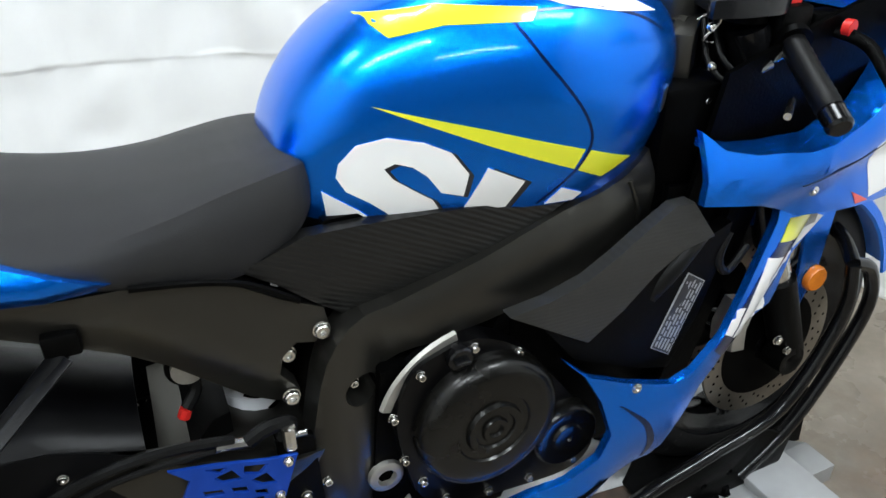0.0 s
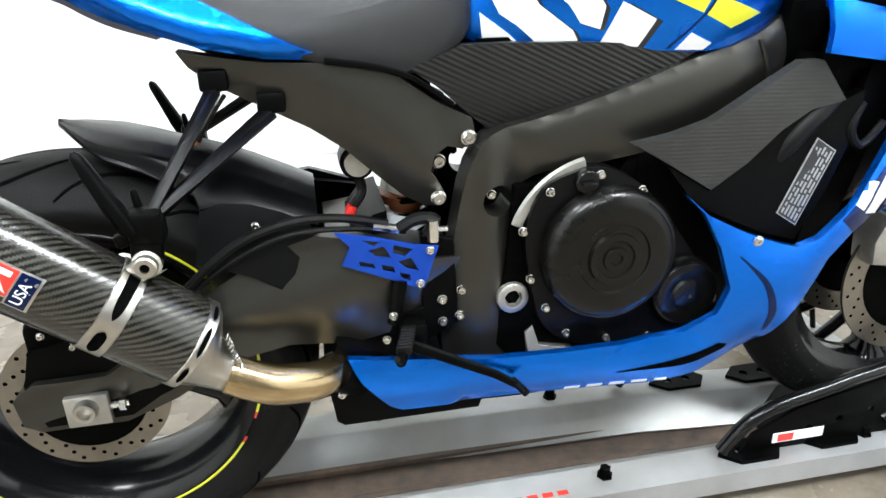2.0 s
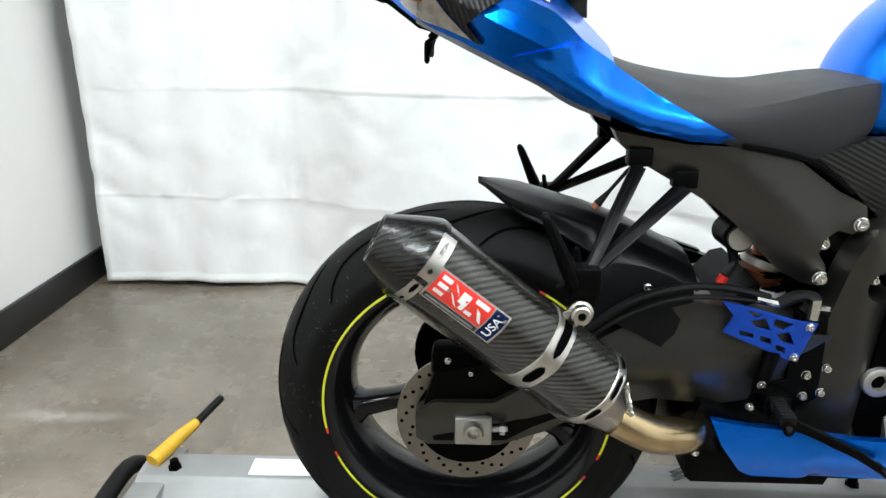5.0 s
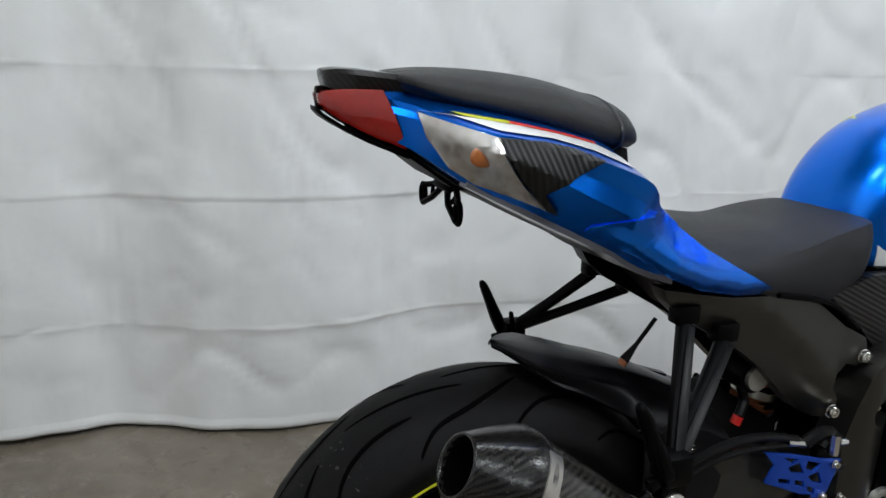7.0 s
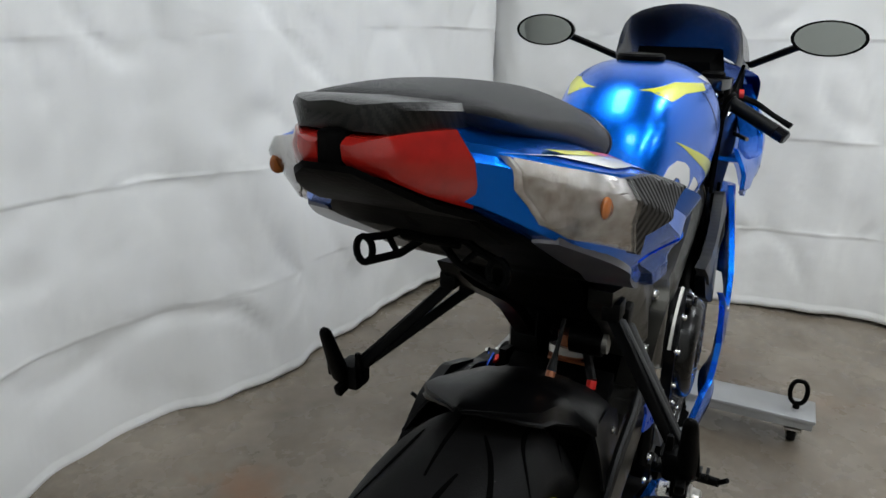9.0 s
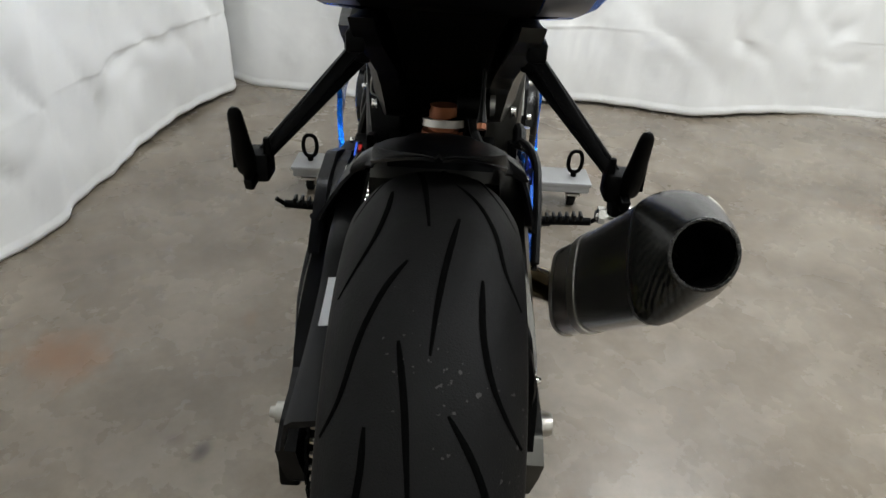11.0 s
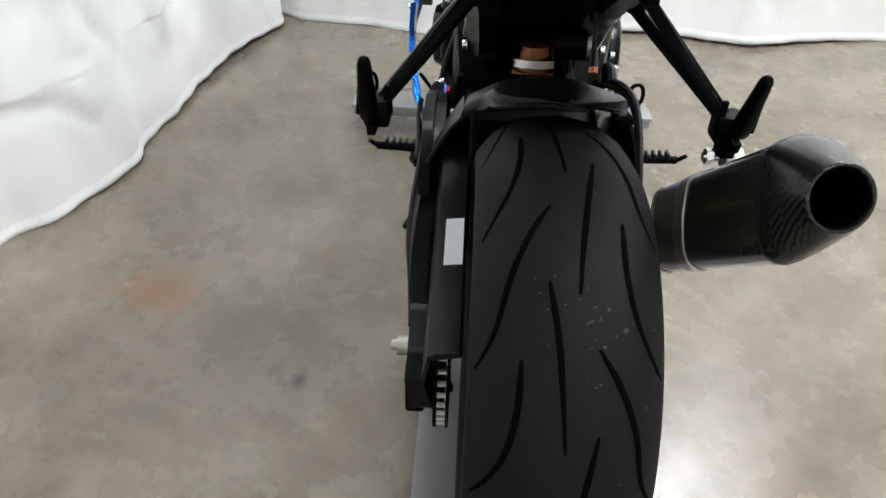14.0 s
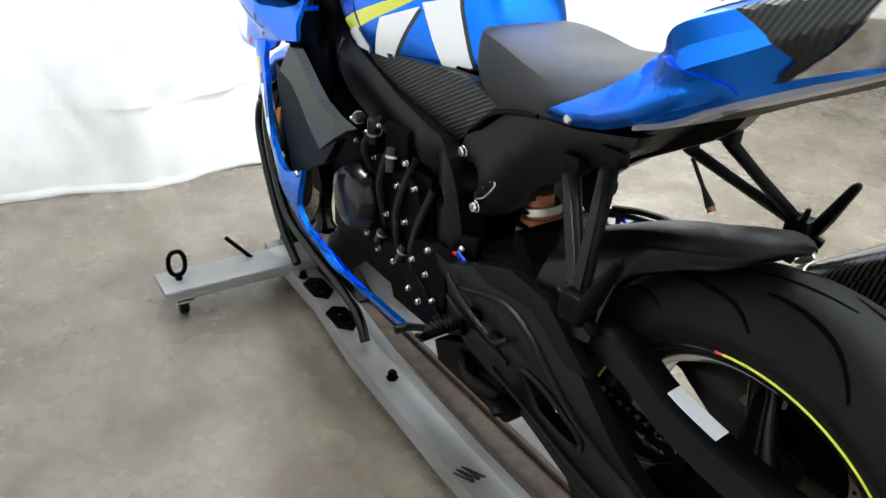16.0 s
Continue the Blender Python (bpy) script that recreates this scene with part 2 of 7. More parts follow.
GLOW = glow_mat()


def concrete():
    """Sealed grey-brown concrete: mottling, rusty stains, pale scuffs, fine pits, uneven gloss."""
    m = bpy.data.materials.new("sealed_concrete")
    m.use_nodes = True
    nt, bs = m.node_tree, m.node_tree.nodes["Principled BSDF"]
    tc = nt.nodes.new("ShaderNodeTexCoord")

    def noise_at(s, d=6, r=0.55, dist=0.0):
        n = nt.nodes.new("ShaderNodeTexNoise")
        n.inputs["Scale"].default_value, n.inputs["Detail"].default_value = s, d
        n.inputs["Roughness"].default_value, n.inputs["Distortion"].default_value = r, dist
        nt.links.new(tc.outputs["Object"], n.inputs["Vector"])
        return n.outputs["Fac"]

    def ramp(fac, stops):
        n = nt.nodes.new("ShaderNodeValToRGB")
        el = n.color_ramp.elements
        while len(el) < len(stops):
            el.new(0.5)
        for e, (p, c) in zip(el, stops):
            e.position, e.color = p, (*c, 1)
        nt.links.new(fac, n.inputs[0])
        return n.outputs[0]

    def mixc(fac, a, b, blend="MIX"):
        n = nt.nodes.new("ShaderNodeMix")
        n.data_type, n.blend_type = "RGBA", blend
        for k, v in (("Factor", fac), ("A", a), ("B", b)):
            if isinstance(v, tuple):
                n.inputs[k].default_value = (*v, 1)
            elif isinstance(v, float):
                n.inputs[k].default_value = v
            else:
                nt.links.new(v, n.inputs[k])
        return n.outputs["Result"]

    base = ramp(noise_at(2.9, 9, 0.66, 0.12), [(0.3, (0.118, 0.096, 0.071)), (0.5, (0.186, 0.155, 0.118)), (0.7, (0.248, 0.213, 0.167))])
    fine = ramp(noise_at(22, 8, 0.7), [(0.3, (0.62, 0.62, 0.62)), (0.65, (1.10, 1.10, 1.10))])
    col = mixc(0.6, base, mixc(1.0, base, fine, "MULTIPLY"))
    rust = ramp(noise_at(1.7, 6, 0.6, 0.5), [(0.60, (0, 0, 0)), (0.74, (0.6, 0.6, 0.6))])
    col = mixc(rust, col, (0.17, 0.095, 0.05))
    pale = ramp(noise_at(6.5, 8, 0.66, 0.15), [(0.50, (0, 0, 0)), (0.80, (0.35, 0.35, 0.35))])
    col = mixc(pale, col, (0.28, 0.26, 0.225))
    dark = ramp(noise_at(3.8, 9, 0.7, 0.2), [(0.50, (0, 0, 0)), (0.78, (0.55, 0.55, 0.55))])
    col = mixc(dark, col, (0.115, 0.092, 0.070))
    rag = noise_at(9, 9, 0.72, 0.3)

    def stain(base_col, cx, cy, rx, ry, colour, strength, rough_edge=1.6):
        """One ragged stain on the floor, round (cx, cy)."""
        mp, ln = nt.nodes.new("ShaderNodeMapping"), nt.nodes.new("ShaderNodeVectorMath")
        mp.inputs["Location"].default_value = (-0.5 * cx / rx, -0.5 * cy / ry, 0)
        mp.inputs["Scale"].default_value = (0.5 / rx, 0.5 / ry, 0)
        ln.operation = "LENGTH"
        nt.links.new(tc.outputs["Object"], mp.inputs[0])
        nt.links.new(mp.outputs[0], ln.inputs[0])
        add = nt.nodes.new("ShaderNodeMath")
        add.operation, add.inputs[1].default_value = "MULTIPLY_ADD", 0.5 * rough_edge
        nt.links.new(rag, add.inputs[0])
        nt.links.new(ln.outputs["Value"], add.inputs[2])
        lo = 0.25 * rough_edge
        k = ramp(add.outputs[0], [(lo - 0.08, (strength,) * 3), (lo + 0.14, (strength * 0.65,) * 3), (min(1.0, lo + 0.42), (0, 0, 0))])
        return mixc(k, base_col, colour)

    col = stain(col, 0.49, 0.77, 0.15, 0.16, (0.19, 0.090, 0.040), 0.75, 2.4)
    col = stain(col, -0.10, 0.42, 0.16, 0.07, (0.11, 0.075, 0.05), 0.7, 2.0)
    col = stain(col, 0.255, 0.403, 0.035, 0.022, (0.03, 0.024, 0.02), 1.0, 1.2)
    col = stain(col, 0.28, 0.46, 0.02, 0.03, (0.08, 0.06, 0.05), 0.7, 1.2)
    col = stain(col, -1.0, 0.40, 0.26, 0.035, (0.36, 0.33, 0.29), 0.8, 1.4)
    spots = nt.nodes.new("ShaderNodeTexVoronoi")
    spots.inputs["Scale"].default_value = 7.0
    nt.links.new(tc.outputs["Object"], spots.inputs["Vector"])
    dots = ramp(spots.outputs["Distance"], [(0.0, (0.7, 0.7, 0.7)), (0.05, (0, 0, 0))])
    col = mixc(dots, col, (0.07, 0.055, 0.045))
    nt.links.new(col, bs.inputs["Base Color"])
    gl = ramp(noise_at(6, 6, 0.6), [(0.3, (0.20, 0.20, 0.20)), (0.7, (0.34, 0.34, 0.34))])
    nt.links.new(gl, bs.inputs["Roughness"])
    bp = nt.nodes.new("ShaderNodeBump")
    bp.inputs["Strength"].default_value, bp.inputs["Distance"].default_value = 0.10, 0.002
    nt.links.new(noise_at(60, 6, 0.65), bp.inputs["Height"])
    nt.links.new(bp.outputs[0], bs.inputs["Normal"])
    return m


def cloth():
    """White curtain cloth: a faint weave, creases and slight see-through glow of its own folds."""
    m = mat("white_cloth", (0.80, 0.80, 0.785), 0.75, 0, 0.035, 4, 0.0)
    nt, bs = m.node_tree, m.node_tree.nodes["Principled BSDF"]
    tc, n1, n2, bp, bp2 = (nt.nodes.new(k) for k in ("ShaderNodeTexCoord", "ShaderNodeTexNoise", "ShaderNodeTexVoronoi", "ShaderNodeBump", "ShaderNodeBump"))
    n1.inputs["Scale"].default_value, n1.inputs["Detail"].default_value, n1.inputs["Distortion"].default_value = 4.0, 3, 0.3
    n2.feature = "SMOOTH_F1"
    n2.inputs["Scale"].default_value = 2.6
    bp.inputs["Strength"].default_value, bp.inputs["Distance"].default_value = 0.14, 0.05
    bp2.inputs["Strength"].default_value, bp2.inputs["Distance"].default_value = 0.22, 0.05
    nt.links.new(tc.outputs["Object"], n1.inputs["Vector"])
    nt.links.new(tc.outputs["Object"], n2.inputs["Vector"])
    nt.links.new(n1.outputs["Fac"], bp.inputs["Height"])
    nt.links.new(n2.outputs["Distance"], bp2.inputs["Height"])
    nt.links.new(bp.outputs[0], bp2.inputs["Normal"])
    nt.links.new(bp2.outputs[0], bs.inputs["Normal"])
    bs.inputs["Sheen Weight"].default_value = 0.1
    return m


CONCRETE, CLOTH = concrete(), cloth()


# ---- building helpers ----
from mathutils.bvhtree import BVHTree


def finish(bm, sharp=38):
    """Mesh data of a bmesh, smooth but for its sharp edges."""
    bmesh.ops.remove_doubles(bm, verts=bm.verts, dist=1e-5)
    bmesh.ops.recalc_face_normals(bm, faces=bm.faces)
    me = bpy.data.meshes.new("mesh")
    bm.to_mesh(me)
    bm.free()
    me.polygons.foreach_set("use_smooth", [True] * len(me.polygons))
    me.set_sharp_from_angle(angle=radians(sharp))
    return me


def part(name, bm, material, parent, label="", sharp=38):
    me = finish(bm, sharp)
    me.materials.append(material)
    ob = new(name, me)
    while parent.parent and parent.parent.parent:
        parent = parent.parent
    ob.parent = parent
    if label:
        tagged(ob, label)
    return ob


def thing(name, label, category, at=(0, 0, 0), group="", kind=""):
    ob = new(name)
    ob.location = at
    ob.empty_display_size = 0.1
    return tagged(ob, label, category, group, kind)


def solo(name, bm, material, label, category="", kind="structure", sharp=38, group=""):
    me = finish(bm, sharp)
    me.materials.append(material)
    return tagged(new(name, me), label, category, group, kind)


def spline(pts, n=6, closed=False):
    """Catmull-Rom through pts (tuples of any size), n steps a span."""
    p = [np.array(q, float) for q in pts]
    out, m = [], len(p)
    for i in range(m if closed else m - 1):
        a, b, c, d = ((p[(i - 1) % m], p[i], p[(i + 1) % m], p[(i + 2) % m]) if closed else
                      (p[max(i - 1, 0)], p[i], p[i + 1], p[min(i + 2, m - 1)]))
        for k in range(n):
            t = k / n
            out.append(0.5 * (2 * b + (c - a) * t + (2 * a - 5 * b + 4 * c - d) * t * t + (3 * b - a - 3 * c + d) * t ** 3))
    if not closed:
        out.append(p[-1])
    return out


def loft(rings, closed=True, caps=True, bm=None, pitch=True):
    """Skin through rings of equal count, with UVs in metres along and around."""
    bm = bm or bmesh.new()
    uv = bm.loops.layers.uv.verify()
    rows = [[bm.verts.new(tuple(p)) for p in r] for r in rings]
    n, along = len(rings[0]), 0.0
    for i in range(len(rows) - 1):
        step = float(np.mean([np.linalg.norm(np.subtract(a, b)) for a, b in zip(rings[i], rings[i + 1])]))
        round_ = 0.0
        for j in range(n if closed else n - 1):
            k = (j + 1) % n
            w = float(np.linalg.norm(np.subtract(rings[i][j], rings[i][k]))) or 1e-6
            f = bm.faces.new((rows[i][j], rows[i][k], rows[i + 1][k], rows[i + 1][j]))
            for lp, q in zip(f.loops, ((along, round_), (along, round_ + w), (along + step, round_ + w), (along + step, round_))):
                lp[uv].uv = q
            round_ += w
        along += step
    if caps and closed:
        for r in (rows[0], rows[-1]):
            bm.faces.new(r)
    return bm


def tube(pts, r, n=10, bm=None, caps=True, flat=1.0, smooth=0):
    """Round bar along pts; r one radius or one a point; flat squeezes it along its second side."""
    if smooth:
        if not isinstance(r, (int, float)):
            q = spline([(*p, k) for p, k in zip(pts, r)], smooth)
            pts, r = [a[:3] for a in q], [a[3] for a in q]
        else:
            pts = spline(pts, smooth)
    p = [Vector(tuple(q)) for q in pts]
    rs = [r] * len(p) if isinstance(r, (int, float)) else list(r)
    side, rings = None, []
    for i, q in enumerate(p):
        d = (p[min(i + 1, len(p) - 1)] - p[max(i - 1, 0)]).normalized()
        if side is None:
            side = d.orthogonal() if abs(d.y) > 0.9 else d.cross(Vector((0, 1, 0)))
        side = (side - d * side.dot(d)).normalized()
        up = d.cross(side)
        rings.append([q + side * (rs[i] * math.cos(2 * math.pi * k / n)) + up * (rs[i] * flat * math.sin(2 * math.pi * k / n)) for k in range(n)])
    return loft(rings, True, caps, bm)


def lathe(profile, n=48, centre=(0, 0, 0), bm=None, closed=False, axis="y", arc=(0, 360)):
    """Turned body: profile of (along, radius) about the axis through centre."""
    bm = bm or bmesh.new()
    full = arc[1] - arc[0] >= 360
    rings = []
    for k in range(n if full else n + 1):
        a = radians(arc[0] + (arc[1] - arc[0]) * k / n)
        c, s = math.cos(a), math.sin(a)
        if axis == "y":
            rings.append([Vector((r * c, y, r * s)) + Vector(centre) for y, r in profile])
        elif axis == "z":
            rings.append([Vector((r * c, r * s, y)) + Vector(centre) for y, r in profile])
        else:
            rings.append([Vector((y, r * c, r * s)) + Vector(centre) for y, r in profile])
    rows = [[bm.verts.new(p) for p in r] for r in rings]
    m = len(profile)
    for i in range(len(rows) if full else len(rows) - 1):
        a, b = rows[i], rows[(i + 1) % len(rows)]
        for j in range(m if closed else m - 1):
            k = (j + 1) % m
            try:
                bm.faces.new((a[j], a[k], b[k], b[j]))
            except ValueError:
                pass
    bmesh.ops.remove_doubles(bm, verts=bm.verts, dist=1e-6)
    bmesh.ops.dissolve_degenerate(bm, edges=bm.edges, dist=1e-6)
    return bm


def box(x0, x1, y0, y1, z0, z1, bevel=0.003, bm=None, seg=2):
    b = bmesh.new()
    bmesh.ops.create_cube(b, size=1, matrix=Matrix.Translation(((x0 + x1) / 2, (y0 + y1) / 2, (z0 + z1) / 2)) @ Matrix.Diagonal((abs(x1 - x0), abs(y1 - y0), abs(z1 - z0), 1)))
    if bevel:
        bmesh.ops.bevel(b, geom=list(b.edges), offset=bevel, segments=seg, profile=0.5, affect="EDGES")
    return join(bm, b) if bm else b


def join(bm, other, m=None):
    """Adds other's geometry to bm (moved by m) and frees it."""
    if m is not None:
        bmesh.ops.transform(other, matrix=m, verts=other.verts)
    me = bpy.data.meshes.new("tmp")
    other.to_mesh(me)
    other.free()
    bm.from_mesh(me)
    bpy.data.meshes.remove(me)
    return bm


def moved(bm, m):
    bmesh.ops.transform(bm, matrix=m, verts=bm.verts)
    return bm


def sheet(outline, holes=(), step=0.02, smooth=0):
    """A flat face in the x-z plane with round holes (x, z, r), cut into a grid of the given step."""
    bm = bmesh.new()
    pts = [tuple(p) for p in (spline(outline, smooth, True) if smooth else outline)]
    loops = [pts] + [list(h) if len(h) > 3 or not isinstance(h[0], (int, float)) else [(h[0] + h[2] * math.cos(a), h[1] + h[2] * math.sin(a)) for a in np.linspace(0, 2 * math.pi, 21)[:-1]] for h in holes]
    edges = []
    for lp in loops:
        vs = [bm.verts.new((x, 0, z)) for x, z in lp]
        edges += [bm.edges.new((vs[i], vs[(i + 1) % len(vs)])) for i in range(len(vs))]
    bmesh.ops.triangle_fill(bm, use_beauty=True, use_dissolve=False, edges=edges)
    if step:
        xs, zs = [v.co.x for v in bm.verts], [v.co.z for v in bm.verts]
        for lo, hi, no in ((min(xs), max(xs), (1, 0, 0)), (min(zs), max(zs), (0, 0, 1))):
            for v in np.arange(lo + step, hi, step):
                bmesh.ops.bisect_plane(bm, geom=list(bm.verts) + list(bm.edges) + list(bm.faces), dist=1e-6, plane_co=Vector(no) * float(v), plane_no=no)
    return bm


def panel(outline, yfun, side, thick=0.02, holes=(), step=0.02, bevel=0.004, smooth=0):
    """A body panel: outline in x-z, outer surface at y = side * yfun(x, z), with thickness and rounded rim."""
    bm = sheet(outline, holes, step, smooth)
    top = list(bm.faces)
    rim = [e for e in bm.edges if len(e.link_faces) == 1]
    res = bmesh.ops.extrude_face_region(bm, geom=top)
    low = {v for v in res["geom"] if isinstance(v, bmesh.types.BMVert)}
    for v in bm.verts:
        y = yfun(v.co.x, v.co.z) - (thick if v in low else 0)
        v.co.y = side * y
    if bevel:
        rim = [e for e in rim if e.is_valid]
        bmesh.ops.bevel(bm, geom=rim, offset=bevel, segments=2, profile=0.6, affect="EDGES", clamp_overlap=True)
    return bm


def tree_of(obs):
    bm = bmesh.new()
    for o in obs:
        bm.from_mesh(o.data)
    t = BVHTree.FromBMesh(bm)
    bm.free()
    return t


def decal(tree, outline, side, lift=0.0012, step=0.015, smooth=0, holes=(), drop=0.002):
    """A thin layer laid from the side onto the body: follows its surface, lift proud of it."""
    bm = sheet(outline, holes, step, smooth)
    gone = []
    for v in bm.verts:
        hit, nor, _, _ = tree.ray_cast(Vector((v.co.x, side * 0.6, v.co.z)), Vector((0, -side, 0)))
        if hit is None or hit.y * side < 0:
            gone.append(v)
            continue
        if nor.y * side < 0:
            nor = -nor
        v.co = hit + nor * lift
    bmesh.ops.delete(bm, geom=gone, context="VERTS")
    rim = [e for e in bm.edges if len(e.link_faces) == 1]
    if rim:
        res = bmesh.ops.extrude_edge_only(bm, edges=rim)
        for v in res["geom"]:
            if isinstance(v, bmesh.types.BMVert):
                v.co.y -= side * (lift + drop)
    return bm


def bolt(parent, at, side, r=0.008, h=0.006, mat_=None, name="bolt", axis="y", socket=True):
    """Socket-head bolt with a washer, its head facing outwards along side."""
    r = r * 0.84
    prof = [(0, 0.0), (0, r * 1.22), (h * 0.25, r * 1.22), (h * 0.3, r * 1.05), (h * 0.85, r), (h, r * 0.85)]
    prof += [(h, r * 0.5), (h * 0.45, r * 0.48), (h * 0.45, 0.0)] if socket else [(h, 0.0)]
    bm = lathe([(y * side, q) for y, q in prof], 14, at, axis=axis)
    return part(name, bm, mat_ or CHROME, parent)


def bar(a, b, w, h, bevel=0.002, up=(0, 0, 1), w2=None, h2=None):
    """Rectangular bar from a to b, w wide and h high, tapering to w2 by h2."""
    a, b = Vector(a), Vector(b)
    d = (b - a).normalized()
    s = d.cross(Vector(up)).normalized()
    u = s.cross(d)
    bm = bmesh.new()
    rings = []
    for p, ww, hh in ((a, w, h), (b, w2 or w, h2 or h)):
        rings.append([p + s * (i * ww / 2) + u * (j * hh / 2) for i, j in ((-1, -1), (1, -1), (1, 1), (-1, 1))])
    loft(rings, bm=bm)
    if bevel:
        bmesh.ops.bevel(bm, geom=list(bm.edges), offset=bevel, segments=2, profile=0.5, affect="EDGES", clamp_overlap=True)
    return bm


# ---- the room ----
floor = bmesh.new()
bmesh.ops.create_grid(floor, x_segments=2, y_segments=2, size=1, matrix=Matrix.Translation((1.0, -1.3, 0)) @ Matrix.Diagonal((4.5, 4.5, 1, 1)))
for f in bmesh.ops.extrude_face_region(floor, geom=list(floor.faces))["geom"]:
    if isinstance(f, bmesh.types.BMVert):
        f.co.z -= 0.1
solo("floor", floor, CONCRETE, "sealed grey-brown concrete floor with stains and scuffs", "floor")
solo("wall_west", box(-1.51, -1.36, -5.6, 2.2, 0, CEIL, 0), WALL, "plain white painted wall above a black baseboard", "wall")
solo("baseboard", box(-1.36, -1.345, -5.6, 1.40, 0.0, 0.108, 0.003), BASE, "black vinyl baseboard along the white wall", "baseboard")
solo("wall_north", box(-1.51, 3.55, 2.05, 2.2, 0, CEIL, 0), WALL, "plain white painted wall behind the curtain", "wall")
solo("wall_east", box(3.4, 3.55, -5.6, 2.05, 0, CEIL, 0), WALL, "plain white painted wall behind the curtain", "wall")
# unseen wall, darker than the others to limit bounce light
solo("wall_south", box(-1.51, 3.55, -5.75, -5.6, 0, CEIL, 0), WALL_S, "plain unseen wall, kept grey for contrast in the reflections", "wall")
# unseen ceiling, dark so that upward faces reflect little besides the lamps
solo("ceiling", box(-1.51, 3.55, -5.75, 2.2, CEIL, CEIL + 0.12, 0), CEILING, "plain unseen ceiling, darkened for contrast in the reflections", "ceiling")


def wave(s, k):
    """Depth of the curtain folds at length s; deeper towards the hem."""
    return 0.022 * math.sin(s * 4.1 + k) + 0.010 * math.sin(s * 9.7 + 2.1 * k) + 0.006 * math.sin(s * 17 + 1.3 * k + 2 * math.sin(s * 3)) + 0.004 * math.sin(s * 37 + 3 * math.sin(s * 2 + k))


CREASES = (0.325, 0.685, 1.045, 1.405, 1.765)


def curtain(name, line, k, label, top=2.75, hem=0.014):
    """Hanging white curtain along a plan line of (x, y), with folds, level creases, a thick hem and some thickness."""
    path = spline(line, 8)
    # even steps along the line
    d = [0]
    for a, b in zip(path, path[1:]):
        d.append(d[-1] + float(np.linalg.norm(b - a)))
    n = int(d[-1] / 0.022)
    zs = [hem - 0.008, hem, hem + 0.012, hem + 0.024, hem + 0.03, hem + 0.05] + list(np.linspace(hem + 0.08, 1.9, 84)) + [2.1, 2.4, top]
    for cz in CREASES:
        zs += [cz + q for q in (-0.011, -0.005, 0.0, 0.005, 0.011)]
    zs = sorted(zs)
    grid = []
    for i in range(n + 1):
        s = d[-1] * i / n
        x, y = np.interp(s, d, [p[0] for p in path]), np.interp(s, d, [p[1] for p in path])
        x2, y2 = np.interp(s + 0.02, d, [p[0] for p in path]), np.interp(s + 0.02, d, [p[1] for p in path])
        t = Vector((x2 - x, y2 - y, 0))
        t = t.normalized() if t.length > 1e-6 else (col_t if i else Vector((1, 0, 0)))
        col_t = t
        nrm = Vector((-t.y, t.x, 0))
        col = []
        for j, z in enumerate(zs):
            g = (1 - z / top)
            deep = wave(s, k) * (0.25 + 0.75 * g)
            # soft creases from folding, and sags between the folds
            deep += 0.020 * min(1, z / 0.3) * g * noise.noise(Vector((s * 3.1, z * 0.9, k))) + 0.008 * noise.noise(Vector((s * 5 + z * 3, z * 4, k + 7)))
            deep += 0.022 * min(1, z / 0.5) * (0.45 + 0.9 * noise.noise(Vector((s * 0.9, 0.3 * z, k + 11)))) * math.sin(s * 10.5 + 2.2 * math.sin(s * 2.3 + k) + 0.6 * z)
            # crumples: narrow ridges that wander across the cloth
            for dx, dz_, am in ((4.0, 2.2, 0.009), (7.0, -5.0, 0.005), (11.0, 8.0, 0.003)):
                r = noise.noise(Vector((s * dx + z * dz_ * 0.5, z * dz_, k + 3 * dx)))
                deep += am * min(1, z / 0.2) * max(0.0, 1 - abs(r) * 9)
            for cz in CREASES:
                w = max(0.0, 0.55 + 1.3 * noise.noise(Vector((s * 1.3, cz * 5, k))))
                q = (z - cz - 0.010 * math.sin(s * 1.7 + cz * 9)) / 0.006
                deep -= 0.0022 * w * math.exp(-q * q) + 0.0016 * w * math.tanh(q) * math.exp(-abs(q) / 9)
            if j in (1, 2):
                deep -= 0.004
            sag = 0.012 * math.sin(s * 2.3 + k) + 0.004 * math.sin(s * 6.1 + k)
            p = Vector((x, y, z + sag * g * g)) + nrm * deep
            col.append(p)
        grid.append(col)
    bm = bmesh.new()
    rows = [[bm.verts.new(p) for p in c] for c in grid]
    for i in range(n):
        for j in range(len(zs) - 1):
            bm.faces.new((rows[i][j], rows[i + 1][j], rows[i + 1][j + 1], rows[i][j + 1]))
    ob = solo(name, bm, CLOTH, label, "curtain", "", sharp=60)
    so = ob.modifiers.new("thickness", "SOLIDIFY")
    so.thickness = 0.004
    return ob


curtain("curtain", [(-1.28, 1.22), (-1.15, 1.23), (-0.9, 1.24), (-0.6, 1.26), (-0.4, 1.22), (-0.2, 1.16), (-0.07, 1.13), (0.08, 1.15), (0.25, 1.20), (0.45, 1.22), (0.62, 1.17), (0.76, 1.11), (0.95, 1.07), (1.2, 1.06), (1.5, 1.05), (1.75, 1.01), (1.95, 0.96), (2.2, 0.92), (2.36, 0.94), (2.45, 1.02)], 0.6,
        "white creased cloth curtain hanging along the wall, hem off the floor")
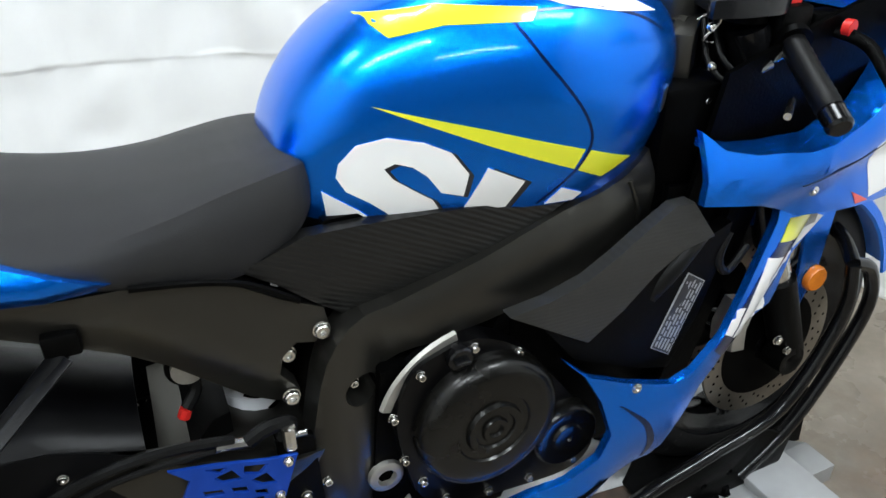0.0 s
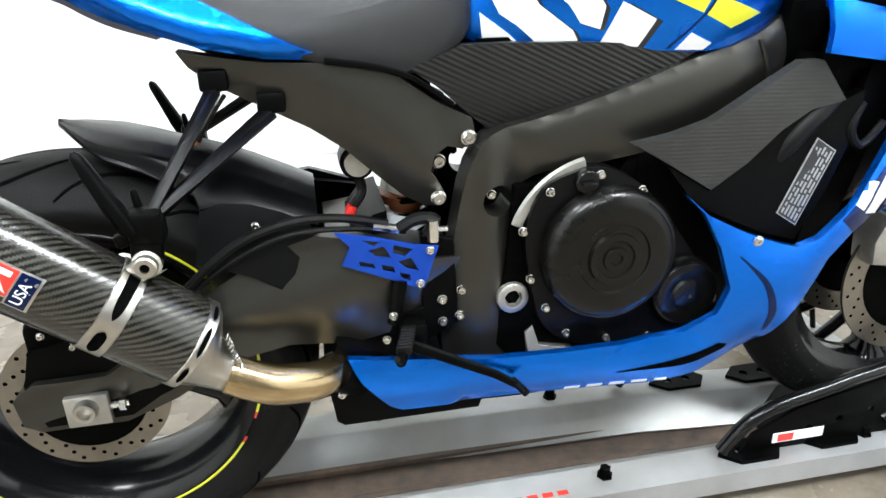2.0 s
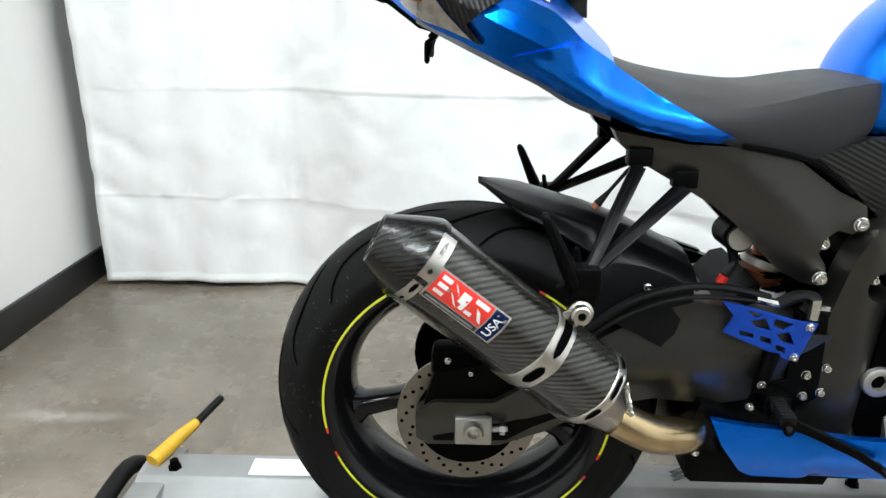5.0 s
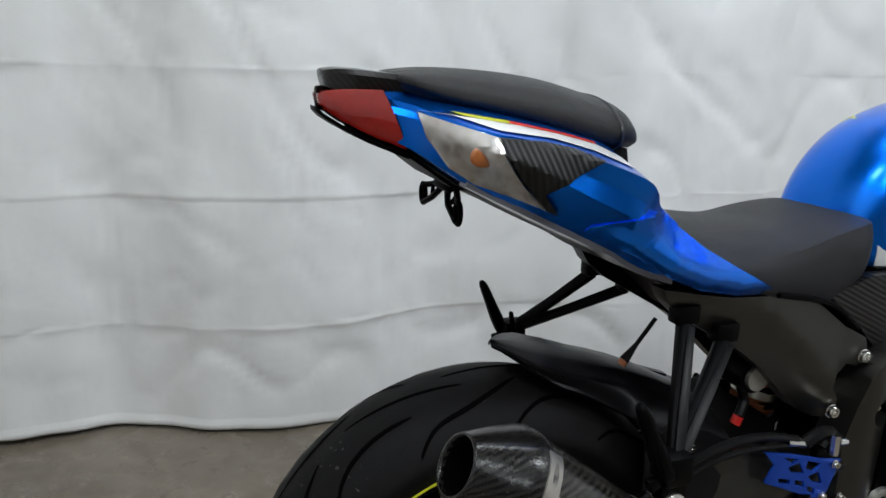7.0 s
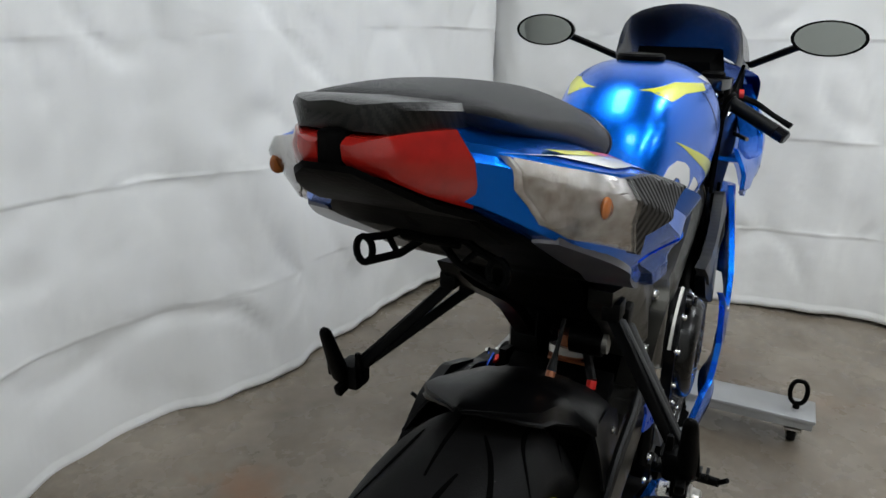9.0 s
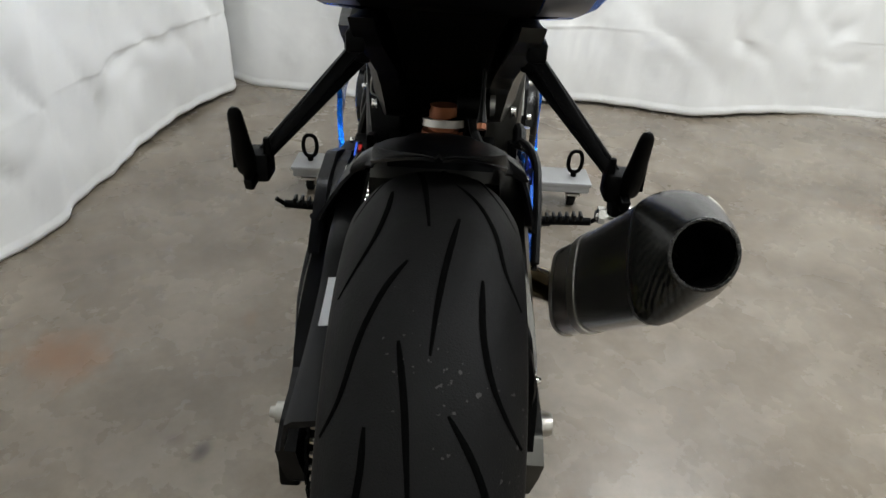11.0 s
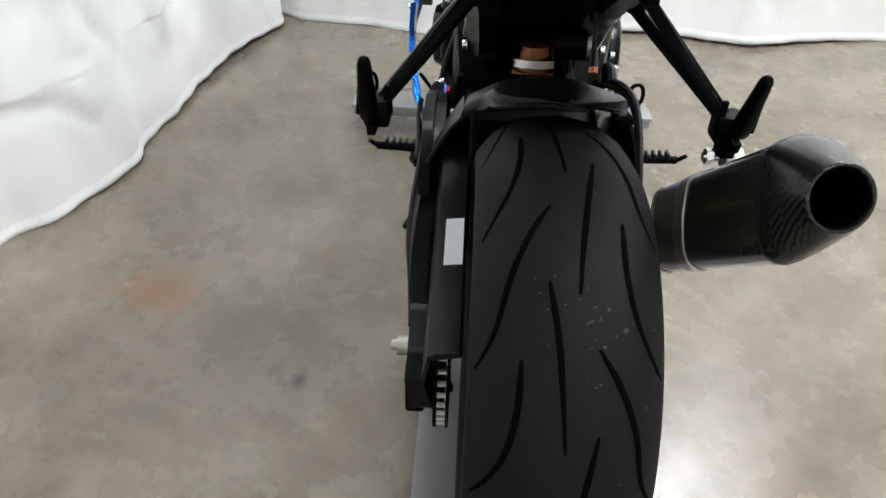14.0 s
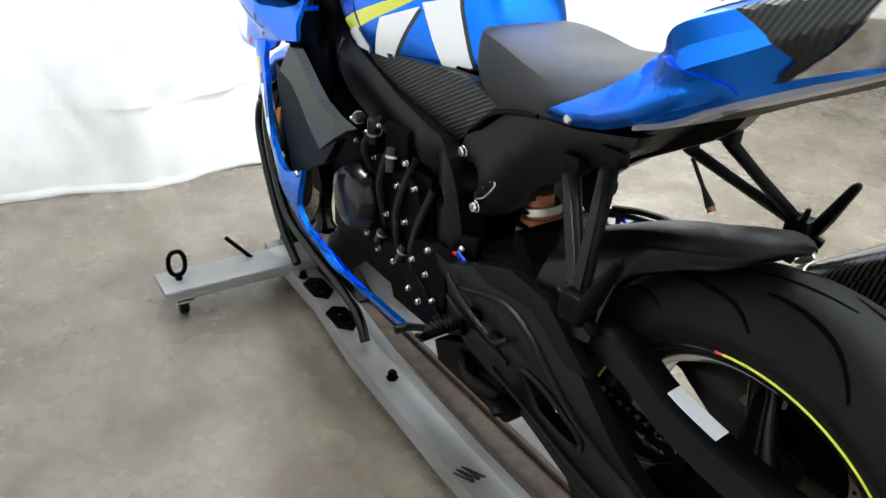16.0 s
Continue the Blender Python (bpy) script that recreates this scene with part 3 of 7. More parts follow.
curtain("curtain", [(2.66, 1.45), (2.56, 1.08), (2.42, 0.84), (2.34, 0.58), (2.28, 0.35), (2.29, 0.13), (2.34, -0.15), (2.40, -0.61), (2.32, -0.96), (2.29, -1.2), (2.44, -1.6), (2.48, -2.0), (2.5, -2.8), (2.55, -3.8)], 2.4,
        "white creased cloth curtain across the end of the bay")
rail_n = tube([(-1.3, 1.22, 2.76), (2.45, 1.02, 2.76)], 0.014)
solo("curtain_rail", rail_n, STEEL, "steel curtain rail below the ceiling", "rail")
rail_e = tube([(2.5, 1.45, 2.765), (2.5, -3.8, 2.765)], 0.014)
solo("curtain_rail", rail_e, STEEL, "steel curtain rail below the ceiling", "rail")

for lx, ly, sx, sy, watts in LAMPS:
    fx = thing("ceiling_light", "flat white rectangular ceiling light fixture, switched on", "light", (lx, ly, CEIL - 0.03), "ceiling lights")
    part("casing", box(-sx / 2 - 0.03, sx / 2 + 0.03, -sy / 2 - 0.03, sy / 2 + 0.03, -0.02, 0.03, 0.006), LAMPCASE, fx)
    part("diffuser", box(-sx / 2, sx / 2, -sy / 2, sy / 2, -0.03, -0.021, 0.002), GLOW, fx, "glowing white diffuser")


# ---- the motorcycle dolly ----
dolly = thing("motorcycle_dolly", "low galvanised steel rolling motorcycle dolly on castors, under the bike", "dolly")
RT = 0.07
for s, nm in ((-1, "rail"), (1, "rail")):
    prof = [(0.034, 0.026), (0.038, 0.020), (0.098, 0.062), (0.155, 0.062), (0.155, 0.03), (0.162, 0.03), (0.162, RT), (0.094, RT), (0.089, RT - 0.003)]
    bm = loft([[(x, s * y + (float(np.interp(x, (0.5, 0.9, 1.15, 1.5), (0.0, -0.01, -0.035, -0.04))) if s > 0 else -0.006), z) for y, z in prof] for x in (-0.65, -0.1, 0.5, 0.9, 1.15, 1.52)])
    part(nm, bm, GALV, dolly)
plank = box(-0.64, 1.36, -0.040, 0.040, 0.004, 0.0212, 0.002)
part("trough_board", plank, WOOD, dolly, "dirty dark brown trough board")
for s in (-1, 1):
    part("filler_strip", box(-0.64, 1.2, s * 0.034, s * 0.048, 0.0215, 0.034, 0.003), WOOD, dolly, "grimy dark edge strip")
CT = 0.095
cross = box(1.315, 1.435, -0.46, 0.46, CT - 0.012, CT, 0.003)
cross2 = box(1.32, 1.43, -0.455, 0.455, CT - 0.034, CT - 0.010, 0.002)
part("cross_bar", join(cross, cross2), GALV, dolly, "flat steel cross bar")
part("rear_cross_bar", box(-0.655, -0.59, -0.2, 0.2, 0.018, 0.06, 0.004), GALV, dolly)
for y in (-0.41, 0.41):
    cas = part("castor", box(1.325, 1.405, y - 0.022, y + 0.022, CT - 0.048, CT - 0.041, 0.002), STEEL, dolly)
    part("castor_wheel", lathe([(-0.011, 0.004), (-0.011, 0.022), (-0.008, 0.025), (0.008, 0.025), (0.011, 0.022), (0.011, 0.004)], 20, (1.365, y, 0.0252), closed=True), RUBBER, cas)
    for dy in (-0.014, 0.014):
        join_b = box(1.355, 1.377, y + dy - 0.002, y + dy + 0.002, 0.02, CT - 0.044, 0.0005)
        part("castor_fork", join_b, STEEL, cas)
    # lashing eye: an oblong ring standing on a shank
    ring = [(1.374, y + 0.021 * math.copysign(abs(math.cos(a)) ** 0.7, math.cos(a)), CT + 0.048 + 0.034 * math.sin(a)) for a in np.linspace(0, 2 * math.pi, 25)]
    eye = tube(ring, 0.0062, 8, caps=False)
    tube([(1.374, y, CT - 0.003), (1.374, y, CT + 0.016)], 0.009, 10, eye)
    part("lashing_eye", eye, DARK, dolly, "black forged lashing eye")
for bx, by in ((-0.583, 0.115), (-0.571, -0.133), (0.166, -0.134), (0.77, -0.125), (0.757, 0.115), (0.19, 0.118), (1.27, -0.125), (1.27, 0.105)):
    b = lathe([(0, 0), (0, 0.014), (0.004, 0.014), (0.004, 0.010), (0.018, 0.0095), (0.02, 0.007), (0.02, 0)], 6, (bx, by, RT), axis="z")
    part("rail_bolt", b, DARK, dolly, "black hexagon bolt")
for bx, by in ((1.04, -0.125), (1.025, 0.105), (1.20, -0.12), (1.19, 0.095)):
    m = sheet([(bx - 0.06, 0), (bx - 0.03, -0.028), (bx + 0.04, -0.028), (bx + 0.06, 0), (bx + 0.04, 0.028), (bx - 0.03, 0.028)], [(bx + 0.02, 0, 0.008), (bx - 0.02, 0, 0.008)], 0)
    bmesh.ops.transform(m, matrix=Matrix.Translation((0, by, RT + 0.0075)) @ Matrix.Rotation(radians(90), 4, "X"), verts=m.verts)
    r_ = bmesh.ops.extrude_face_region(m, geom=list(m.faces))
    bmesh.ops.translate(m, verts=[v for v in r_["geom"] if isinstance(v, bmesh.types.BMVert)], vec=(0, 0, -0.007))
    part("chock_plate", m, DARK, dolly, "black pinned lug plate")
# front wheel chock of bent black tube on both sides of the front wheel
for s in (-1, 1):
    y = 0.109 if s > 0 else -0.125
    part("chock_tube", tube([(0.896 if s > 0 else 0.985, y, RT + 0.012), (0.96 if s > 0 else 1.05, y, 0.15), (1.2, y, 0.19), (1.37, y, 0.245), (1.46, y, 0.42), (1.445, y, 0.53)], 0.0125, 10, smooth=5),
         GLOSSBLK, dolly, "bent black steel chock tube")
    part("chock_tube", tube([(1.30, y, 0.10), (1.42, y, 0.20), (1.52, y, 0.40), (1.50, y, 0.50), (1.445, y, 0.53)], 0.0125, 10, smooth=5), GLOSSBLK, dolly, "bent black steel chock tube")
    if s < 0:
        part("chock_side", panel([(1.02, RT + 0.002), (1.40, RT + 0.002), (1.42, 0.16), (1.34, 0.20), (1.12, 0.15), (1.04, 0.11)], lambda x, z: 0.128, s, 0.006, [(1.15, 0.105, 0.007), (1.21, 0.115, 0.007), (1.27, 0.125, 0.007)], 0, 0.001),
             PLASTIC, dolly, "black perforated chock side plate")
part("chock_tube", tube([(1.445, -0.125, 0.53), (1.47, -0.06, 0.56), (1.47, 0.06, 0.56), (1.445, 0.125, 0.53)], 0.0125, 10, smooth=5), GLOSSBLK, dolly, "bent black steel chock tube")
part("wheel_cradle", loft([[(x, y, z) for y, z in ((-0.06, 0.0265), (0.06, 0.0265), (0.05, h), (-0.05, h))] for x, h in ((1.14, 0.03), (1.24, 0.075), (1.33, 0.062), (1.40, 0.062), (1.50, 0.09), (1.56, 0.16))]), PLASTIC, dolly, "black front wheel cradle")
part("warning_sticker", box(-0.43, -0.30, 0.098, 0.15, RT, RT + 0.0012, 0), LABEL, dolly, "white printed sticker")
part("sticker_edge", box(-0.30, -0.285, 0.098, 0.15, RT, RT + 0.0013, 0), YELLOW_D, dolly, "yellow end of the sticker")
part("warning_sticker", box(1.08, 1.18, -0.1292, -0.1282, 0.085, 0.105, 0), LABEL, dolly, "white and red printed sticker")
part("sticker_print", box(1.09, 1.12, -0.1304, -0.1293, 0.088, 0.102, 0), RED_D, dolly)
# maker's mark as plain strokes: dark and red slanted bars round a small wheel
xs = 0.24
for i in range(9):
    if i == 2:
        continue
    col = RED_D if i == 6 else BLACK_D
    b = box(xs + i * 0.031, xs + i * 0.031 + 0.023, -0.136, -0.122, RT + 0.0002, RT + 0.001, 0)
    part("mark_stroke", b, col, dolly)
for i in range(14):
    b = box(xs + 0.1 + i * 0.026, xs + 0.1 + i * 0.026 + 0.018, -0.153, -0.143, RT + 0.0002, RT + 0.001, 0)
    part("mark_stroke", b, RED_D if i > 10 else GREY_D if i % 3 else BLACK_D, dolly)
part("mark_wheel", lathe([(0.0002, 0.011), (0.001, 0.011), (0.001, 0.018), (0.0002, 0.018)], 24, (xs + 0.073, -0.129, RT), closed=True, axis="z"), BLACK_D, dolly)
part("mark_arc", lathe([(0.0002, 0.020), (0.001, 0.020), (0.001, 0.025), (0.0002, 0.025)], 18, (xs + 0.073, -0.129, RT), closed=True, axis="z", arc=(20, 160)), RED_D, dolly)
# stencilled badge on the other rail
for i in range(5):
    part("badge_stroke", moved(box(-0.022, 0.022, -0.0022, 0.0022, 0, 0.0009, 0), Matrix.Translation((0.43 + 0.004 * (i % 2), 0.136 + (i - 2) * 0.0065, RT + 0.0002)) @ Matrix.Rotation(radians(18 if i % 2 else 26), 4, "Z")), BLACK_D, dolly)

handle = thing("dolly_handle", "yellow steel lever with a black grip, leaning on the dolly's end", "lever")
part("shaft", tube([(-0.630, 0.12, 0.078), (-0.602, 0.19, 0.090), (-0.580, 0.235, 0.098)], [0.016, 0.0145, 0.011], 12), YELLOW, handle)
part("grip", tube([(-0.580, 0.235, 0.098), (-0.550, 0.31, 0.115)], 0.0085, 12), HOSE, handle, "black rubber grip")
stay = thing("ramp_bar", "black rubber-covered bar across the dolly's rear end", "bar")
part("tube", tube([(-0.682, -0.16, 0.045), (-0.687, 0.1, 0.06), (-0.675, 0.16, 0.045)], 0.018, 12, smooth=4), HOSE, stay)
# black pin lying behind the dolly's far side
pin = thing("lashing_pin", "thin black steel pin standing out from the dolly's cross bar", "pin")
part("rod", tube([(1.41, 0.20, CT - 0.004), (1.44, 0.26, CT + 0.06)], 0.006, 8), DARK, pin)


# ---- the motorcycle ----
bike = thing("motorcycle", "blue sport motorcycle with a carbon silencer, standing on a dolly", "motorcycle")
AX, AZ = 0.0, 0.340
FX, FZ = 1.352, 0.358


def group(name, label="", at=(0, 0, 0)):
    ob = new(name)
    ob.parent = bike
    if label:
        tagged(ob, label)
    return ob


def wheel(name, cx, cz, R, hw, rim_r, rim_w, spokes, front):
    w = group(name)
    prof = [(0, R), (hw * 0.2, R - 0.001), (hw * 0.4, R - 0.005), (hw * 0.6, R - 0.0135), (hw * 0.78, R - 0.027), (hw * 0.93, R - 0.045), (hw * 0.985, R - 0.056),
            (hw * 0.955, R - 0.068), (hw * 0.885, R - 0.079), (rim_w, rim_r - 0.001), (rim_w - 0.008, rim_r - 0.008)]
    full = spline([(-a, b) for a, b in reversed(prof[1:])] + prof, 3)
    k0 = [i for i, q in enumerate(full) if abs(q[0]) <= hw * 0.86]
    part("tyre_tread", lathe(full[k0[0]:k0[-1] + 1], 120, (cx, 0, cz)), TREAD, w, "worn dark grey tyre tread")
    part("tyre_sidewall", lathe(full[:k0[0] + 1], 120, (cx, 0, cz)), RUBBER, w, "black tyre sidewall")
    part("tyre_sidewall", lathe(full[k0[-1]:], 120, (cx, 0, cz)), RUBBER, w, "black tyre sidewall")
    rp = [(rim_w - 0.001, rim_r + 0.0015), (rim_w + 0.002, rim_r - 0.002), (rim_w, rim_r - 0.008), (rim_w - 0.01, rim_r - 0.018), (rim_w * 0.55, rim_r - 0.036), (0.012, rim_r - 0.041)]
    rp = rp + [(-a, b) for a, b in reversed(rp)]
    rp += [(-rim_w + 0.012, rim_r - 0.012), (-0.01, rim_r - 0.034), (0.01, rim_r - 0.034), (rim_w - 0.012, rim_r - 0.012)]
    part("rim", lathe(rp, 96, (cx, 0, cz), closed=True), GLOSSBLK, w, "gloss black cast rim")
    hubp = [(-0.075, 0.018), (-0.075, 0.03), (-0.05, 0.035), (-0.03, 0.045), (0.03, 0.045), (0.05, 0.04), (0.08, 0.04), (0.08, 0.018)]
    part("hub", lathe(hubp, 32, (cx, 0, cz), closed=True), GLOSSBLK, w)
    for a in spokes:
        ca, sa = math.cos(radians(a)), math.sin(radians(a))
        rings = []
        for r, wd, th in ((0.036, 0.030, 0.035), (0.07, 0.019, 0.028), (0.12, 0.015, 0.022), (rim_r - 0.055, 0.019, 0.024), (rim_r - 0.034, 0.034, 0.036)):
            ring = []
            for k in range(14):
                q = 2 * math.pi * k / 14
                t, y = wd * math.copysign(abs(math.cos(q)) ** 0.6, math.cos(q)), th * math.copysign(abs(math.sin(q)) ** 0.6, math.sin(q))
                ring.append((cx + r * ca - t * sa, y, cz + r * sa + t * ca))
            rings.append(ring)
        part("spoke", loft(rings), GLOSSBLK, w)
    return w


rear = wheel("rear_wheel", AX, AZ, 0.319, 0.0965, 0.231, 0.080, (193, 335, 84), False)
frontw = wheel("front_wheel", FX, FZ, 0.300, 0.060, 0.228, 0.048, (30, 150, 270), True)


def rim_tape(w, cx, cz, r, y, arcs, s):
    """Coloured tape arcs round the rim's edge, with short red ends."""
    for a0, a1 in arcs:
        for b0, b1, m in ((a0, a1, YELLOW_D), (a0 - 2.6, a0 - 0.2, RED_D), (a1 + 0.2, a1 + 2.6, RED_D)):
            prof = [(s * (y - 0.002), r + 0.003), (s * (y + 0.0012), r + 0.002), (s * (y + 0.0022), r - 0.001), (s * (y + 0.0005), r - 0.004), (s * (y - 0.004), r - 0.004)]
            part("rim_tape", lathe(prof, max(3, int((b1 - b0) / 3)), (cx, 0, cz), arc=(b0, b1), closed=True), m, w, "bright yellow rim tape" if m is YELLOW_D else "red end of the rim tape")


rim_tape(rear, AX, AZ, 0.2317, 0.0805, ((204, 326), (100, 190), (-20, 60)), -1)
rim_tape(rear, AX, AZ, 0.2317, 0.0805, ((80, 190), (204, 326), (-20, 46)), 1)
rim_tape(frontw, FX, FZ, 0.2285, 0.0485, ((150, 270), (-80, 60)), -1)


def tread():
    """Grooves of the rear tyre: each a dark channel that follows the crown."""
    prof = spline([(-0.0193, 0.318), (0, 0.319), (0.0193, 0.318), (0.0386, 0.314), (0.0579, 0.3055), (0.0753, 0.292), (0.0897, 0.274), (0.0951, 0.263)], 6)[6:]
    rad = lambda y: float(np.interp(abs(y), [p[0] for p in prof], [p[1] for p in prof]))
    # (offset from the middle plane, degrees above the rear horizontal)
    kinds = [[(0.0475, 43.6), (0.0491, 35.1), (0.0597, 26.2), (0.0865, 16.2)],
             [(0.0223, 71.8), (0.0414, 66.1), (0.0588, 58.1), (0.0721, 48.1), (0.0886, 41.2)],
             [(0.0242, 56.9), (0.0155, 47.5), (0.0100, 38.4), (0.0049, 28.7)],
             [(-0.0244, 83.3), (-0.0135, 71.3), (-0.0070, 62.1), (-0.0038, 54.7)],
             [(-0.0219, 45.9), (-0.0449, 39.1), (-0.0613, 31.3), (-0.0711, 22.3), (-0.0876, 15.9)],
             [(-0.0478, 69.4), (-0.0493, 59.0), (-0.0617, 49.9), (-0.0887, 41.0)]]
    pitch = 360 / 7
    for i in range(7):
        for kd in kinds:
            line = spline(kd, 6)
            n = len(line)
            rows = []
            for j, (y, a) in enumerate(line):
                y2, a2 = line[min(j + 1, n - 1)]
                y1, a1 = line[max(j - 1, 0)]
                wd = 0.0031 * (0.45 + 0.55 * min(1, 6 * j / n)) * (0.4 + 0.6 * min(1, 2.2 * (n - 1 - j) / n))
                dy, da = y2 - y1, radians(a2 - a1) * rad(y)
                ln = math.hypot(dy, da) or 1
                row = []
                for e, lift in ((-1, 0.0006), (-0.55, 0.0009), (0.55, 0.0009), (1, 0.0006)):
                    yy = y - e * wd * da / ln
                    aa = 180 - (i * pitch + a + math.degrees(e * wd * dy / ln / rad(y)))
                    r = rad(yy) + lift
                    row.append((AX + r * math.cos(radians(aa)), yy, AZ + r * math.sin(radians(aa))))
                rows.append(row)
            part("tread_groove", loft(rows, closed=False, caps=False), GROOVE, rear)


tread()


def disc(w, cx, cz, y, r0, r1, holes, name="brake_disc"):
    d = part(name, lathe([(y - 0.0025, r0), (y - 0.0025, r1), (y + 0.0025, r1), (y + 0.0025, r0)], 64, (cx, 0, cz), closed=True), DISC, w, "drilled steel brake disc")
    bm = bmesh.new()
    for i in range(holes):
        a = 2 * math.pi * i / holes
        r = r0 + (r1 - r0) * (0.28 if i % 3 == 0 else 0.52 if i % 3 == 1 else 0.76)
        sg = -1 if y < 0 else 1
        lathe([(y + sg * 0.0028, 0.0), (y + sg * 0.0028, 0.0032)], 10, (cx + r * math.cos(a), 0, cz + r * math.sin(a)), bm)
        lathe([(y - sg * 0.0028, 0.0), (y - sg * 0.0028, 0.0032)], 10, (cx + r * math.cos(a), 0, cz + r * math.sin(a)), bm)
    tagged(part("drill_hole", bm, GROOVE, d), kind="stuff")
    return d


disc(rear, AX, AZ, -0.104, 0.078, 0.110, 45)
part("disc_carrier", lathe([(-0.109, 0.02), (-0.109, 0.080), (-0.101, 0.080), (-0.097, 0.02)], 40, (AX, 0, AZ), closed=True), DARK, rear)
part("rear_sprocket", lathe([(0.118, 0.03), (0.118, 0.085), (0.124, 0.085), (0.124, 0.03)], 43, (AX, 0, AZ), closed=True), DARK, rear, "oily dark rear sprocket")
for s in (-1, 1):
    d = disc(frontw, FX, FZ, s * 0.073, 0.103, 0.145, 60)
    part("disc_carrier", lathe([(s * 0.070, 0.03), (s * 0.070, 0.100), (s * 0.076, 0.106), (s * 0.076, 0.03)], 40, (FX, 0, FZ), closed=True), DARK, frontw)

# ---- swingarm, chain, hugger ----
ARM = [(0.53, 0.505), (0.475, 0.508), (0.40, 0.538), (0.33, 0.551), (0.27, 0.535), (0.17, 0.478), (0.08, 0.412), (0.04, 0.388), (-0.05, 0.386), (-0.078, 0.365),
       (-0.078, 0.318), (-0.06, 0.304), (0.05, 0.303), (0.12, 0.330), (0.20, 0.378), (0.28, 0.394), (0.37, 0.384), (0.46, 0.402), (0.54, 0.415)]
swing = group("swingarm", "satin black cast swingarm")
arm_y = lambda x, z: 0.123 + 0.018 * math.exp(-((z - 0.46 - (x - 0.3) * 0.25) / 0.045) ** 2) - 0.012 * max(0, x - 0.44) * 10
ARM_L = ARM[:10] + [(-0.078, 0.318), (-0.06, 0.296), (0.05, 0.284), (0.157, 0.290), (0.23, 0.316), (0.32, 0.345), (0.42, 0.370), (0.54, 0.400)]
HOLE_L = [(0.280, 0.425), (0.262, 0.385), (0.235, 0.365), (0.165, 0.362), (0.150, 0.385), (0.165, 0.405), (0.23, 0.430)]
# the left arm is coloured near-black for the weaker light on that side
for s in (-1, 1):
    part("arm", panel(ARM if s < 0 else ARM_L, (lambda x, z: arm_y(x, z)) if s < 0 else (lambda x, z: arm_y(x, z) + 0.027 + 0.013 * min(1, max(0, x / 0.15))), s, 0.034 if s < 0 else 0.024, () if s < 0 else (HOLE_L,), 0.02, 0.006), FRAME if s < 0 else SATIN_AND_SHADE, swing)
left_y = lambda x, z: arm_y(x, z) + 0.027 + 0.013 * min(1, max(0, x / 0.15))
part("window_rim", tube([(x, left_y(x, z) + 0.001, z) for x, z in spline(HOLE_L, 4, True)] + [(HOLE_L[0][0], left_y(*HOLE_L[0]) + 0.001, HOLE_L[0][1])], 0.005, 8), SATIN_AND_SHADE, swing, "raised rim of the cut-out")
for line in ([(0.44, 0.485), (0.36, 0.505), (0.29, 0.495), (0.20, 0.445), (0.10, 0.392), (0.02, 0.368)], [(0.50, 0.43), (0.40, 0.418), (0.32, 0.408)], [(0.10, 0.312), (0.18, 0.330), (0.26, 0.350), (0.36, 0.372)]):
    part("arm_rib", tube([(x, left_y(x, z) + 0.0005, z) for x, z in spline(line, 4)], 0.0055, 8), SATIN_AND_SHADE, swing, "cast stiffening rib")
for bx, bz in ((0.395, 0.455), (0.335, 0.448)):
    part("cable_clip", box(bx - 0.012, bx + 0.012, left_y(bx, bz) - 0.002, left_y(bx, bz) + 0.014, bz - 0.008, bz + 0.008, 0.003), PLASTIC, swing, "black plastic cable clip")
part("swingarm_hose", tube([(x, left_y(x, z) + 0.010, z) for x, z in spline([(0.46, 0.50), (0.40, 0.462), (0.335, 0.448), (0.30, 0.470)], 4)], 0.005, 8), HOSE, swing)
part("arm_bridge", loft([[(x, y, z) for x, z in ((0.345, 0.39), (0.50, 0.405), (0.52, 0.50), (0.42, 0.53), (0.345, 0.52))] for y in (-0.11, -0.05, 0.05, 0.11)]), FRAME, swing)
part("arm_brace", panel([(0.42, 0.535), (0.33, 0.566), (0.25, 0.555), (0.16, 0.487), (0.20, 0.48), (0.28, 0.53), (0.40, 0.515)], lambda x, z: 0.172, 1, 0.016, bevel=0.004), SATIN_AND_SHADE, swing)
blk = part("chain_adjuster", box(-0.018, 0.038, -0.147, -0.134, AZ - 0.022, AZ + 0.024, 0.003), ALU, swing, "bright machined axle block")
part("axle_nut", lathe([(-0.148, 0.0), (-0.148, 0.0085), (-0.160, 0.009), (-0.161, 0.0135), (-0.156, 0.0155), (-0.146, 0.0155), (-0.146, 0.0)], 24, (AX + 0.010, 0, AZ + 0.006)), STEEL, blk)
part("adjuster_bolt", tube([(0.03, -0.140, AZ + 0.002), (0.062, -0.140, AZ + 0.004)], 0.0045, 8), CHROME, blk)
part("adjuster_bolt", lathe([(0.050, 0.0), (0.050, 0.009), (0.058, 0.009), (0.058, 0.0)], 6, (0, -0.140, AZ + 0.003), axis="x"), CHROME, blk)
blk2 = part("chain_adjuster", box(-0.072, -0.034, 0.143, 0.168, AZ - 0.040, AZ + 0.012, 0.004), PLASTIC, swing, "black chain adjuster end")
part("axle_nut", lathe([(0.192, 0.0), (0.192, 0.007), (0.184, 0.008), (0.184, 0.0135), (0.165, 0.0145), (0.165, 0.0)], 12, (AX, 0, AZ + 0.01)), ALU, blk2)
cal = part("rear_caliper", box(-0.055, 0.025, -0.125, -0.075, AZ + 0.075, AZ + 0.125, 0.012), DARK, swing, "black rear brake caliper")
bolt(cal, (-0.03, -0.126, AZ + 0.11), -1, 0.005, 0.005)
